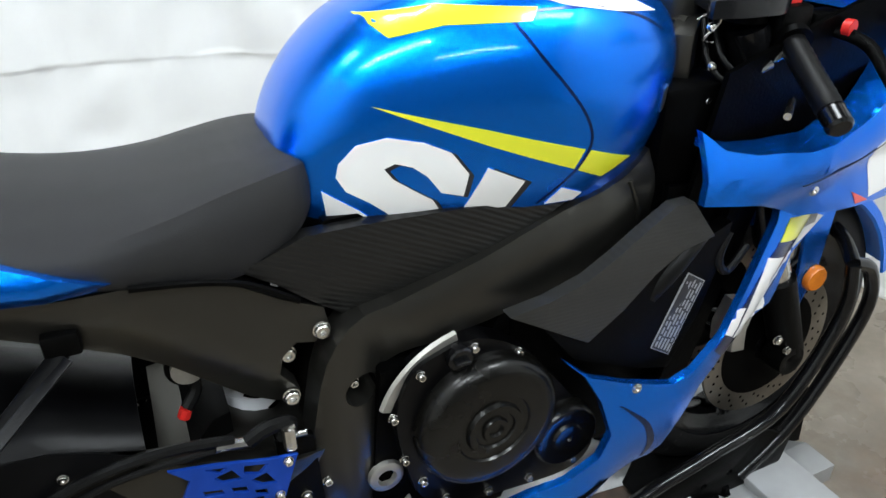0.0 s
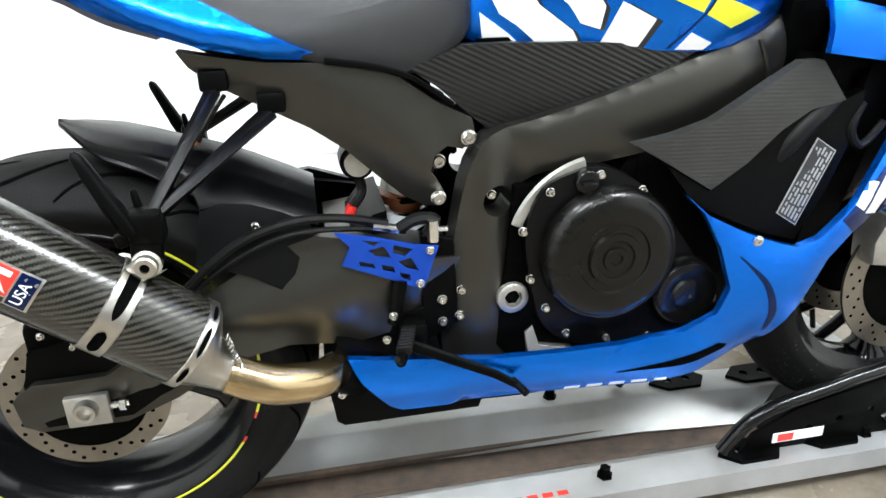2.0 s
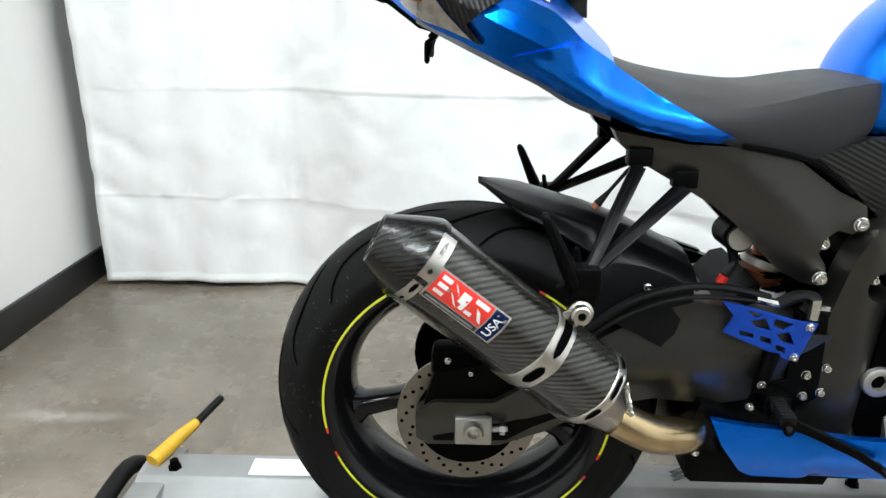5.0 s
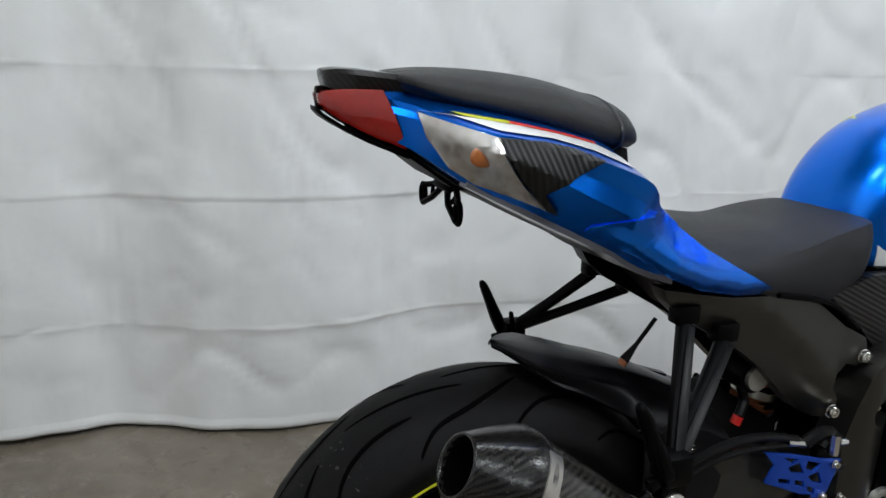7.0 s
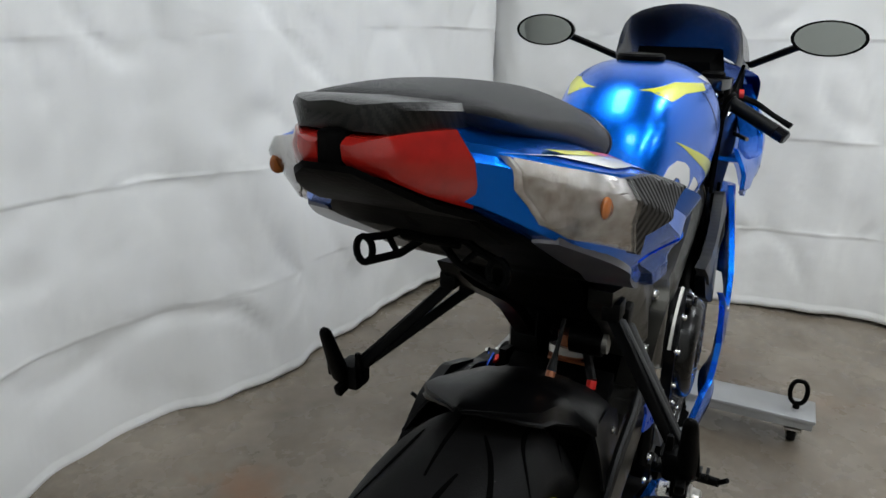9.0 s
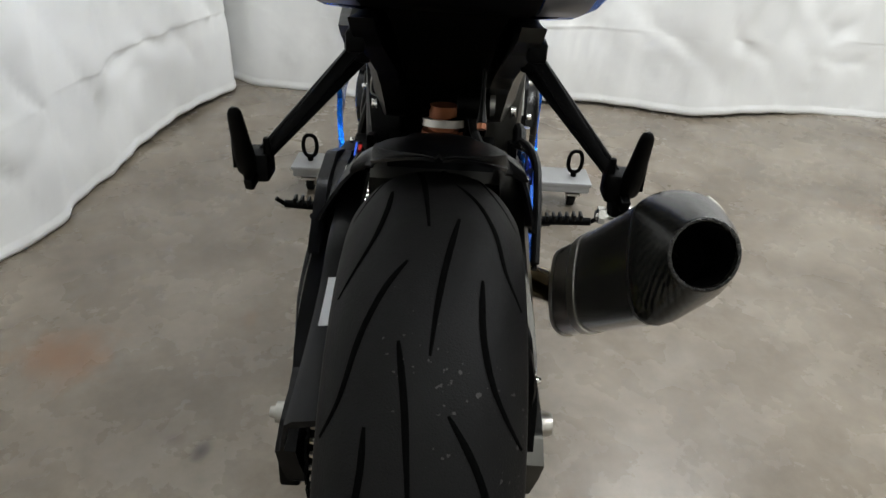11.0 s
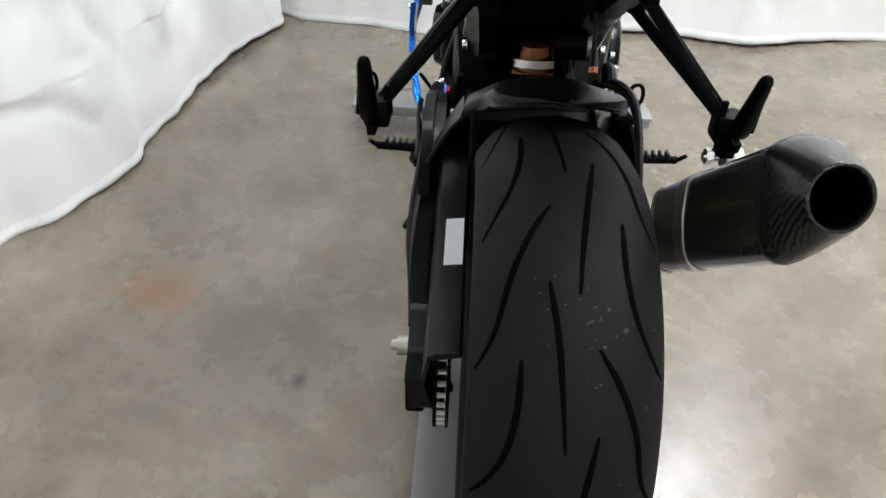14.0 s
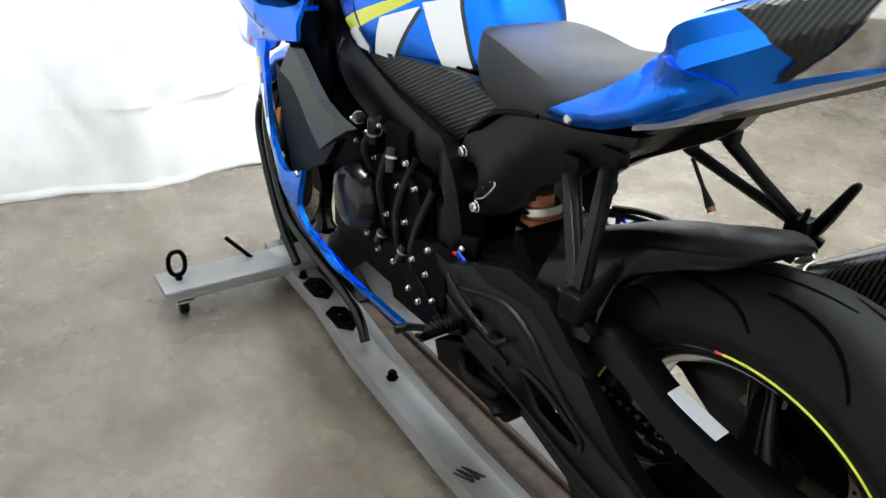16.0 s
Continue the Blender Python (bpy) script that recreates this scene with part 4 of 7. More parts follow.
bolt(cal, (0.005, -0.126, AZ + 0.09), -1, 0.005, 0.005)
part("caliper_bracket", panel([(-0.07, 0.36), (-0.05, 0.43), (0.05, 0.45), (0.16, 0.42), (0.2, 0.385), (0.1, 0.34), (0.06, 0.315), (-0.05, 0.312)], lambda x, z: 0.128, -1, 0.02, bevel=0.006), PLASTIC, swing)

# chain: outer and inner links round both sprockets
ch = group("drive_chain", "black drive chain with bright rollers")
S2 = (0.535, 0.425)


def chain_line():
    r1, r2 = 0.091, 0.036
    pts = []
    for a in np.linspace(80, 280, 24):
        pts.append((AX + r1 * math.cos(radians(a)), AZ + r1 * math.sin(radians(a))))
    for a in np.linspace(-80, 80, 10):
        pts.append((S2[0] + r2 * math.cos(radians(a)), S2[1] + r2 * math.sin(radians(a))))
    pts.append(pts[0])
    return pts


cl = chain_line()
cd = [0]
for a, b in zip(cl, cl[1:]):
    cd.append(cd[-1] + math.hypot(b[0] - a[0], b[1] - a[1]))
nl = int(cd[-1] / 0.0159)
plates, rollers = bmesh.new(), bmesh.new()
for i in range(nl):
    p = []
    for k in (i, i + 1):
        s_ = cd[-1] * k / nl
        p.append((float(np.interp(s_, cd, [q[0] for q in cl])), float(np.interp(s_, cd, [q[1] for q in cl]))))
    off = 0.009 if i % 2 else 0.0065
    for sg in (-1, 1):
        y = 0.121 + sg * off
        join(plates, bar((p[0][0] - 0.3 * (p[1][0] - p[0][0]), y, p[0][1] - 0.3 * (p[1][1] - p[0][1])), (p[1][0] + 0.3 * (p[1][0] - p[0][0]), y, p[1][1] + 0.3 * (p[1][1] - p[0][1])), 0.002, 0.013, 0, up=(-(p[1][1] - p[0][1]), 0, p[1][0] - p[0][0])))
    tube([(p[0][0], 0.115, p[0][1]), (p[0][0], 0.127, p[0][1])], 0.0038, 7, rollers)
tagged(part("chain_plate", plates, DARK, ch), kind="stuff")
tagged(part("chain_strip", rollers, STEEL, ch, "bright steel rollers"), kind="stuff")
guard = group("chain_guard", "matt black plastic chain guard")
gl = spline([(0.27, 0.562), (0.135, 0.535), (0.07, 0.507), (-0.005, 0.490), (-0.08, 0.482), (-0.145, 0.477)], 6)
rings = [[(x, y, z + dz) for y, dz in ((0.099, -0.002), (0.103, 0.003), (0.128, 0.000), (0.137, -0.006), (0.143, -0.042), (0.139, -0.042), (0.133, -0.010), (0.102, -0.004))] for x, z in gl]
part("guard_body", loft(rings), SATIN_AND_SHADE, guard)
gsec = [(x, z) for x, z in gl if -0.008 <= x <= 0.075]
part("warning_label", loft([[(x, y, z + dz) for y, dz in ((0.104, 0.0032), (0.104, 0.0044), (0.127, 0.0016), (0.127, 0.0004))] for x, z in gsec]), LABEL, guard, "white printed warning label")

hug = group("rear_hugger", "satin black rear hugger mudguard")
rings = []
for x, z, ht, he, dr in ((0.335, 0.590, 0.070, 0.102, 0.030), (0.29, 0.612, 0.070, 0.107, 0.032), (0.25, 0.632, 0.071, 0.110, 0.036), (0.21, 0.648, 0.074, 0.113, 0.046), (0.188, 0.655, 0.076, 0.117, 0.056), (0.180, 0.658, 0.077, 0.096, 0.046), (0.165, 0.662, 0.077, 0.086, 0.043), (0.12, 0.675, 0.077, 0.082, 0.030), (0.079, 0.686, 0.074, 0.078, 0.024), (0.055, 0.691, 0.058, 0.062, 0.016), (0.035, 0.696, 0.036, 0.039, 0.009), (0.020, 0.699, 0.016, 0.018, 0.004), (0.012, 0.700, 0.005, 0.006, 0.003)):
    half = [(he, -dr), (he - 0.003, -dr * 0.85), (ht + (he - ht) * 0.45, -dr * 0.55), (ht, -0.30 * dr), (ht * 0.88, -0.20 * dr), (ht * 0.60, -0.10 * dr), (ht * 0.50, 0.0)]
    out = [(-k, z + d) for k, d in half] + [(0, z + 0.003)] + [(k, z + d) for k, d in reversed(half)]
    inn = [(y * 0.97, q - 0.0035) for y, q in reversed(out)]
    rings.append([(x, y, q) for y, q in out + inn])
part("hugger_shell", loft(rings), SATIN_AND_SHADE, hug)
part("hugger_front", loft([[(x, y, z) for y in (-0.085, 0.085)] + [(x, y, z - 0.03) for y in (0.085, -0.085)] for x, z in ((0.30, 0.455), (0.36, 0.50), (0.41, 0.56), (0.43, 0.565))]), PLASTIC, hug)
for s in (-1, 1):
    flare = 1.0 if s > 0 else 0.45
    rows = []
    for x0, z0, x1, z1 in ((0.188, 0.600, 0.176, 0.530), (0.215, 0.604, 0.205, 0.522), (0.25, 0.600, 0.245, 0.505), (0.29, 0.585, 0.285, 0.480), (0.325, 0.565, 0.315, 0.470)):
        ln = [(x0 + (x1 - x0) * f, s * (0.113 + (0.049 * flare) * f ** 0.8), z0 + (z1 - z0) * f) for f in (0, 0.25, 0.5, 0.75, 1)]
        rows.append(ln + [(x, y - s * 0.004, z - 0.002) for x, y, z in reversed(ln)])
    part("hugger_side", loft(rows), SATIN_AND_SHADE, hug)
bolt(hug, (0.255, -0.122, 0.572), -1, 0.006, 0.004)
bolt(hug, (0.255, 0.128, 0.572), 1, 0.006, 0.004)

# brake hose on the swingarm
part("brake_hose", tube([(0.155, -0.135, 0.495), (0.225, -0.138, 0.553), (0.295, -0.14, 0.579), (0.36, -0.135, 0.578), (0.425, -0.13, 0.562)], 0.0062, 8, smooth=5), HOSE, bike)
part("brake_hose", tube([(0.155, -0.135, 0.485), (0.23, -0.14, 0.538), (0.30, -0.142, 0.564), (0.38, -0.137, 0.562), (0.45, -0.12, 0.545)], 0.004, 8, smooth=5), HOSE, bike)
part("banjo_fitting", tube([(0.405, -0.132, 0.562), (0.44, -0.13, 0.553)], 0.0065, 8), CHROME, bike, "bright hose fitting")
part("brake_hose", tube([(0.44, -0.13, 0.553), (0.465, -0.13, 0.565), (0.49, -0.128, 0.56), (0.478, -0.128, 0.54)], 0.009, 8, smooth=5), HOSE, bike)
part("banjo_fitting", tube([(0.485, -0.14, 0.535), (0.485, -0.14, 0.565)], 0.008, 8), CHROME, bike, "bright hose fitting")
part("banjo_fitting", tube([(0.485, -0.14, 0.552), (0.505, -0.142, 0.552)], 0.004, 8), CHROME, bike)

# shock absorber
shock = group("shock_absorber")
sp = [(0.46 + 0.034 * math.cos(a) * 1.0 + 0.02 * a / 40, 0.034 * math.sin(a), 0.44 + 0.16 * a / 40) for a in np.linspace(0, 40, 180)]
part("spring", tube(sp, 0.0055, 7), DARK, shock, "dark coil spring")
part("damper_body", tube([(0.455, 0, 0.42), (0.473, 0, 0.60)], 0.024, 16), COPPER, shock, "copper-coloured damper body")
part("damper_label", tube([(0.461, 0, 0.500), (0.466, 0, 0.535)], 0.0402, 16), LABEL, shock, "white label band")
part("spring_collar", tube([(0.4650, 0, 0.566), (0.4680, 0, 0.578)], 0.035, 20), STEEL, shock)
part("spring_seat", tube([(0.4630, 0, 0.548), (0.4645, 0, 0.560)], 0.035, 20), COPPER, shock, "copper-coloured ring")
res = group("brake_reservoir")
part("reservoir_body", tube([(0.395, -0.02, 0.63), (0.395, -0.07, 0.632)], 0.024, 20), PLASTIC, res)
part("reservoir_cap", tube([(0.395, -0.07, 0.632), (0.395, -0.078, 0.632)], 0.018, 20), ALU, res, "pale metal end cap")
part("reservoir_hose", tube([(0.395, -0.045, 0.61), (0.40, -0.05, 0.585), (0.385, -0.06, 0.567)], 0.0075, 8, smooth=4), HOSE, res)
part("lever_pin", tube([(0.385, -0.06, 0.568), (0.38, -0.06, 0.556)], 0.0078, 8), RED_SW, res, "red pin")

# ---- frame ----
SPAR = [(0.500, 0.338), (0.508, 0.42), (0.512, 0.49), (0.523, 0.567), (0.538, 0.632), (0.566, 0.672), (0.621, 0.687), (0.732, 0.717), (0.792, 0.737), (0.854, 0.757), (0.904, 0.770), (0.948, 0.786), (0.982, 0.803), (1.010, 0.824), (1.032, 0.857), (1.050, 0.904), (1.056, 0.945),
        (1.078, 0.94), (1.080, 0.86), (1.073, 0.81), (1.058, 0.765), (1.030, 0.737), (0.966, 0.700), (0.925, 0.676), (0.884, 0.658), (0.835, 0.642), (0.787, 0.631), (0.693, 0.620), (0.649, 0.617), (0.615, 0.600), (0.602, 0.574), (0.595, 0.516), (0.596, 0.46), (0.606, 0.42), (0.616, 0.338)]
frame_g = group("frame", "satin dark grey cast aluminium frame")


def spar_y(x, z):
    """Outer face of the frame: a rounded leg below, a rounded spar that runs forward and narrows to the steering head."""
    leg = 0.138 - 9.0 * min(0.05, abs(x - 0.556)) ** 2
    mid = 0.652 + 0.27 * (x - 0.62) + 1.2 * max(0, x - 0.94) ** 2
    off = z - mid
    arm = 0.138 - (6.5 if off > 0 else 3.0) * min(0.07, abs(off)) ** 2 - 2.0 * max(0, x - 0.90) ** 2
    k = min(1.0, max(0.0, (x - 0.56 + 0.9 * (z - 0.64)) / 0.10))
    k = k * k * (3 - 2 * k)
    return leg * (1 - k) + arm * k


# left spar: the dimmer light there is put into a blacker colour
for s in (-1, 1):
    spar = part("frame_spar", panel(SPAR, spar_y, s, 0.05, [(0.577, 0.581, 0.022)], 0.011, 0.006, 2), FRAME if s < 0 else SATIN_AND_SHADE, frame_g)
    piv = part("pivot_nut", lathe([(s * 0.134, 0.0), (s * 0.134, 0.024), (s * 0.141, 0.023), (s * 0.143, 0.020), (s * 0.143, 0.013), (s * 0.136, 0.012), (s * 0.136, 0.0)], 24, (0.598, 0, 0.435)), ALU, spar, "cast aluminium pivot nut")
    part("pivot_socket", lathe([(s * 0.1365, 0.0), (s * 0.1365, 0.0115)], 6, (0.598, 0, 0.435)), GROOVE, spar)
    part("weld_seam", tube([(0.944, s * (spar_y(0.944, 0.776) + 0.001), 0.776), (0.950, s * (spar_y(0.950, 0.755) + 0.001), 0.755), (0.958, s * (spar_y(0.958, 0.735) + 0.001), 0.735), (0.962, s * (spar_y(0.962, 0.705) + 0.001), 0.705)], 0.004, 8), FRAME, spar)
    for bx, bz in ((0.525, 0.452), (0.497, 0.44), (0.497, 0.405), (0.522, 0.412)):
        bolt(frame_g, (bx, s * 0.128, bz), s, 0.007, 0.007)
    bolt(frame_g, (0.570, s * 0.122, 0.588), s, 0.0065, 0.007)
# solid black boxes in place of the shade beside the steering head
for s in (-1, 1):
    part("head_filler", box(0.985, 1.10, s * 0.045, s * 0.125, 0.72, 0.885, 0.012), DARK, frame_g, "black box standing in for the shade beside the steering head")
part("steering_head", lathe([(0.80, 0.0), (0.80, 0.045), (0.97, 0.045), (0.97, 0.0)], 24, (1.09, 0, 0), axis="z"), FRAME, frame_g)
for s in (-1, 1):
    part("head_gusset", bar((1.03, s * 0.085, 0.87), (1.09, s * 0.03, 0.88), 0.03, 0.14), FRAME, frame_g)

# ---- engine ----
eng = group("engine")
part("crankcase", loft([[(x, y, z) for x, z in ((0.575, 0.36), (0.60, 0.33), (0.86, 0.33), (0.905, 0.40), (0.86, 0.50), (0.72, 0.60), (0.60, 0.60))] for y in (-0.135, -0.1, 0.1, 0.135)]), DARK, eng, "black crankcase")
part("cylinder_block", loft([[(x, y, z) for x, z in ((0.72, 0.55), (0.88, 0.47), (0.985, 0.66), (0.84, 0.73))] for y in (-0.12, 0.12)]), DARK, eng, "black cylinder block")
part("oil_sump", loft([[(x, y, z) for x, z in ((0.60, 0.34), (0.63, 0.255), (0.80, 0.25), (0.84, 0.34))] for y in (-0.09, 0.09)]), DARK, eng)
COVERO = [(0.615, 0.559), (0.634, 0.599), (0.668, 0.616), (0.716, 0.624), (0.777, 0.593), (0.834, 0.525), (0.882, 0.458), (0.911, 0.402), (0.908, 0.362), (0.872, 0.337), (0.791, 0.34), (0.696, 0.354), (0.641, 0.391), (0.622, 0.452), (0.611, 0.517)]
cc = group("clutch_cover", "satin black clutch cover with bright bolts")
part("cover_flange", panel(COVERO, lambda x, z: 0.153, -1, 0.03, step=0.025, bevel=0.004, smooth=3), SATIN_AND_SHADE, cc)
dome = [(-0.150, 0.100), (-0.167, 0.099), (-0.177, 0.093), (-0.1815, 0.085), (-0.183, 0.074), (-0.183, 0.052), (-0.180, 0.050), (-0.180, 0.040), (-0.186, 0.037), (-0.186, 0.028), (-0.1825, 0.026), (-0.1825, 0.019), (-0.187, 0.017), (-0.187, 0.010), (-0.183, 0.008), (-0.183, 0.0)]
part("clutch_dome", lathe(dome, 56, (0.731, 0, 0.499)), COVER, cc)
dome2 = [(-0.150, 0.052), (-0.168, 0.051), (-0.174, 0.046), (-0.175, 0.030), (-0.173, 0.027), (-0.173, 0.024), (-0.177, 0.021), (-0.177, 0.006), (-0.174, 0.004), (-0.174, 0)]
part("starter_dome", lathe(dome2, 40, (0.852, 0, 0.427)), COVER, cc)
part("oil_filler", lathe([(-0.150, 0.018), (-0.162, 0.017), (-0.164, 0.015), (-0.164, 0.004), (-0.161, 0.004), (-0.161, 0.0)], 10, (0.693, 0, 0.606)), GLOSSBLK, cc)
part("filler_grip", box(0.683, 0.703, -0.172, -0.160, 0.6035, 0.6085, 0.002), GLOSSBLK, cc)
part("gear_case", lathe([(-0.141, 0.137), (-0.146, 0.134), (-0.146, 0.123), (-0.143, 0.121)], 40, (0.722, 0, 0.502), arc=(102, 160)), ALU, cc, "bare metal crescent of the crankcase")
part("water_pump", panel([(0.622, 0.335), (0.618, 0.375), (0.630, 0.385), (0.638, 0.355), (0.66, 0.350), (0.69, 0.345), (0.69, 0.332)], lambda x, z: 0.140 + 0.3 * (0.37 - z), -1, 0.03, bevel=0.005), ALU, cc, "bare metal pump housing")
for bx, bz in ((0.713, 0.614), (0.776, 0.587), (0.822, 0.527), (0.865, 0.47), (0.906, 0.405), (0.877, 0.361), (0.805, 0.355), (0.739, 0.359), (0.675, 0.376), (0.642, 0.422), (0.618, 0.47), (0.606, 0.542), (0.643, 0.595)):
    bolt(cc, (bx, -0.153, bz), -1, 0.0062, 0.009)
# added black box that supplies the shade behind the fairing
part("side_filler", box(0.78, 1.02, -0.125, 0.125, 0.34, 0.66, 0.01), DARK, eng, "black box standing in for the shade behind the fairing")
ac = group("generator_cover", "black generator and gear covers with small bright bolts")
part("cover_flange", panel([(0.62, 0.40), (0.60, 0.50), (0.64, 0.58), (0.72, 0.60), (0.80, 0.58), (0.87, 0.50), (0.88, 0.42), (0.84, 0.37), (0.72, 0.36)], lambda x, z: 0.145, 1, 0.03, step=0.03, bevel=0.005, smooth=3), DARK, ac)
part("generator_dome", lathe([(0.14, 0.072), (0.165, 0.070), (0.185, 0.058), (0.19, 0.04), (0.19, 0)], 40, (0.83, 0, 0.49)), GLOSSBLK, ac)
part("sprocket_cover", panel([(0.52, 0.38), (0.51, 0.46), (0.56, 0.50), (0.62, 0.48), (0.64, 0.41), (0.60, 0.36)], lambda x, z: 0.160, 1, 0.03, step=0.03, bevel=0.008, smooth=3), DARK, ac)
for bx, bz, y in ((0.63, 0.575, 0.146), (0.70, 0.61, 0.146), (0.74, 0.55, 0.146), (0.78, 0.585, 0.146), (0.66, 0.50, 0.146), (0.61, 0.45, 0.16), (0.56, 0.49, 0.16), (0.54, 0.40, 0.16), (0.70, 0.40, 0.146), (0.76, 0.40, 0.146), (0.80, 0.42, 0.15), (0.69, 0.56, 0.146), (0.845, 0.60, 0.15), (0.86, 0.64, 0.15), (0.80, 0.63, 0.15), (0.755, 0.655, 0.15), (0.725, 0.49, 0.148), (0.565, 0.44, 0.16), (0.585, 0.375, 0.16), (0.62, 0.385, 0.16), (0.655, 0.615, 0.15)):
    bolt(ac, (bx, y, bz), 1, 0.006, 0.009)
# sensor housings, unions and a banjo bolt that catch the light on the engine's side
for x0, z0, x1, z1, r in ((0.845, 0.645, 0.815, 0.655, 0.012), (0.775, 0.620, 0.765, 0.665, 0.014), (0.705, 0.630, 0.700, 0.585, 0.012), (0.735, 0.455, 0.745, 0.425, 0.011), (0.655, 0.455, 0.665, 0.42, 0.011)):
    un = part("hose_union", tube([(x0, 0.150, z0), (x1, 0.158, z1)], [r, r * 0.85], 12), GLOSSBLK, ac, "gloss black hose union")
    part("union_clip", tube([(x0 + 0.35 * (x1 - x0), 0.1528, z0 + 0.35 * (z1 - z0)), (x0 + 0.45 * (x1 - x0), 0.1536, z0 + 0.45 * (z1 - z0))], r * 1.08, 12), STEEL, un)
for x0, z0, x1, z1 in ((0.66, 0.62, 0.68, 0.40), (0.72, 0.66, 0.74, 0.45), (0.60, 0.58, 0.62, 0.36), (0.78, 0.66, 0.80, 0.55)):
    part("engine_hose", tube([(x0, 0.13, z0), ((x0 + x1) / 2 + 0.01, 0.158, (z0 + z1) / 2), (x1, 0.14, z1)], 0.008, 8, smooth=4), HOSE, ac)
part("breather_block", box(0.66, 0.74, 0.10, 0.15, 0.60, 0.67, 0.008), DARK, ac)
part("tie_tag", box(0.487, 0.513, 0.140, 0.152, 0.498, 0.506, 0.002), RED_SW, bike, "red tag")
part("wire_loop", tube([(0.50, 0.115, 0.60), (0.47, 0.12, 0.615), (0.45, 0.118, 0.64), (0.46, 0.116, 0.645), (0.50, 0.116, 0.61)], 0.0015, 5, smooth=5), STEEL, bike)
# radiator and the dark space behind the front wheel
rad = group("radiator", "black radiator behind the front wheel")
part("radiator_core", loft([[(x, y, z) for x, z in ((1.02, 0.42), (1.07, 0.42), (1.16, 0.74), (1.11, 0.75))] for y in (-0.15, 0.15)]), DARK, rad)
part("radiator_hose", tube([(1.05, -0.155, 0.70), (1.0, -0.165, 0.66), (0.96, -0.15, 0.60)], 0.016, 10, smooth=4), HOSE, rad)
part("radiator_hose", tube([(1.09, -0.165, 0.69), (1.075, -0.17, 0.655), (1.095, -0.17, 0.63), (1.13, -0.165, 0.66)], 0.006, 8, smooth=4), HOSE, rad)
part("exhaust_header", tube([(0.98, -0.06, 0.55), (1.02, -0.06, 0.40), (0.93, -0.05, 0.28), (0.70, -0.03, 0.22), (0.45, -0.07, 0.26), (0.34, -0.16, 0.36)], 0.024, 12, smooth=6), DARK, eng)
part("airbox", loft([[(x, y, z) for x, z in ((0.55, 0.70), (0.56, 0.79), (0.98, 0.80), (1.00, 0.74), (0.85, 0.69))] for y in (-0.095, 0.095)]), DARK, eng)

# ---- tank ----
tank = group("fuel_tank", "metallic blue fuel tank with white and yellow graphics")
TS = [  # x, bottom z, top z, half width, bottom half width
    (0.519, 0.815, 0.842, 0.044, 0.040), (0.530, 0.798, 0.884, 0.068, 0.060), (0.550, 0.788, 0.924, 0.084, 0.074), (0.582, 0.782, 0.962, 0.099, 0.087), (0.630, 0.778, 0.996, 0.112, 0.097),
    (0.71, 0.774, 1.022, 0.130, 0.108), (0.79, 0.768, 1.032, 0.146, 0.118), (0.87, 0.764, 1.030, 0.150, 0.120), (0.94, 0.778, 1.016, 0.140, 0.110), (0.99, 0.808, 0.996, 0.118, 0.094), (1.018, 0.842, 0.978, 0.092, 0.076), (1.028, 0.875, 0.965, 0.07, 0.06)]


def tank_ring(x, zb, zt, w, wb):
    h = zt - zb
    half = [(wb, zb), (wb + (w - wb) * 0.62, zb + 0.18 * h), (w * 0.99, zb + 0.40 * h), (w, zb + 0.56 * h), (w * 0.93, zb + 0.73 * h), (w * 0.74, zb + 0.885 * h), (w * 0.42, zb + 0.975 * h), (0.0, zt)]
    pts = [(-y, z) for y, z in half] + [(y, z) for y, z in reversed(half[:-1])]
    return [(x, y, z) for y, z in spline(pts, 4)]


tsec = spline(TS, 4)
tank_ob = part("tank_shell", loft([tank_ring(*t) for t in tsec]), BLUE, tank)
ttree = tree_of([tank_ob])


def mark(name, tree, outline, side, m, parent, lift=0.001, smooth=0, label="", step=0.009, holes=(), drop=0.002):
    bm = decal(tree, outline, side, lift, step, smooth, holes, drop)
    if len(bm.faces):
        return part(name, bm, m, parent, label)
    bm.free()


def band(line, widths, n=6):
    """Outline of a ribbon in x-z along line, half as wide to each side as widths."""
    q = spline([(*p, w) for p, w in zip(line, widths)], n)
    left, right = [], []
    for i, (x, z, w) in enumerate(q):
        a, b = q[max(i - 1, 0)], q[min(i + 1, len(q) - 1)]
        dx, dz = b[0] - a[0], b[1] - a[1]
        ln = math.hypot(dx, dz) or 1
        left.append((x - dz / ln * w, z + dx / ln * w))
        right.append((x + dz / ln * w, z - dx / ln * w))
    return left + right[::-1]


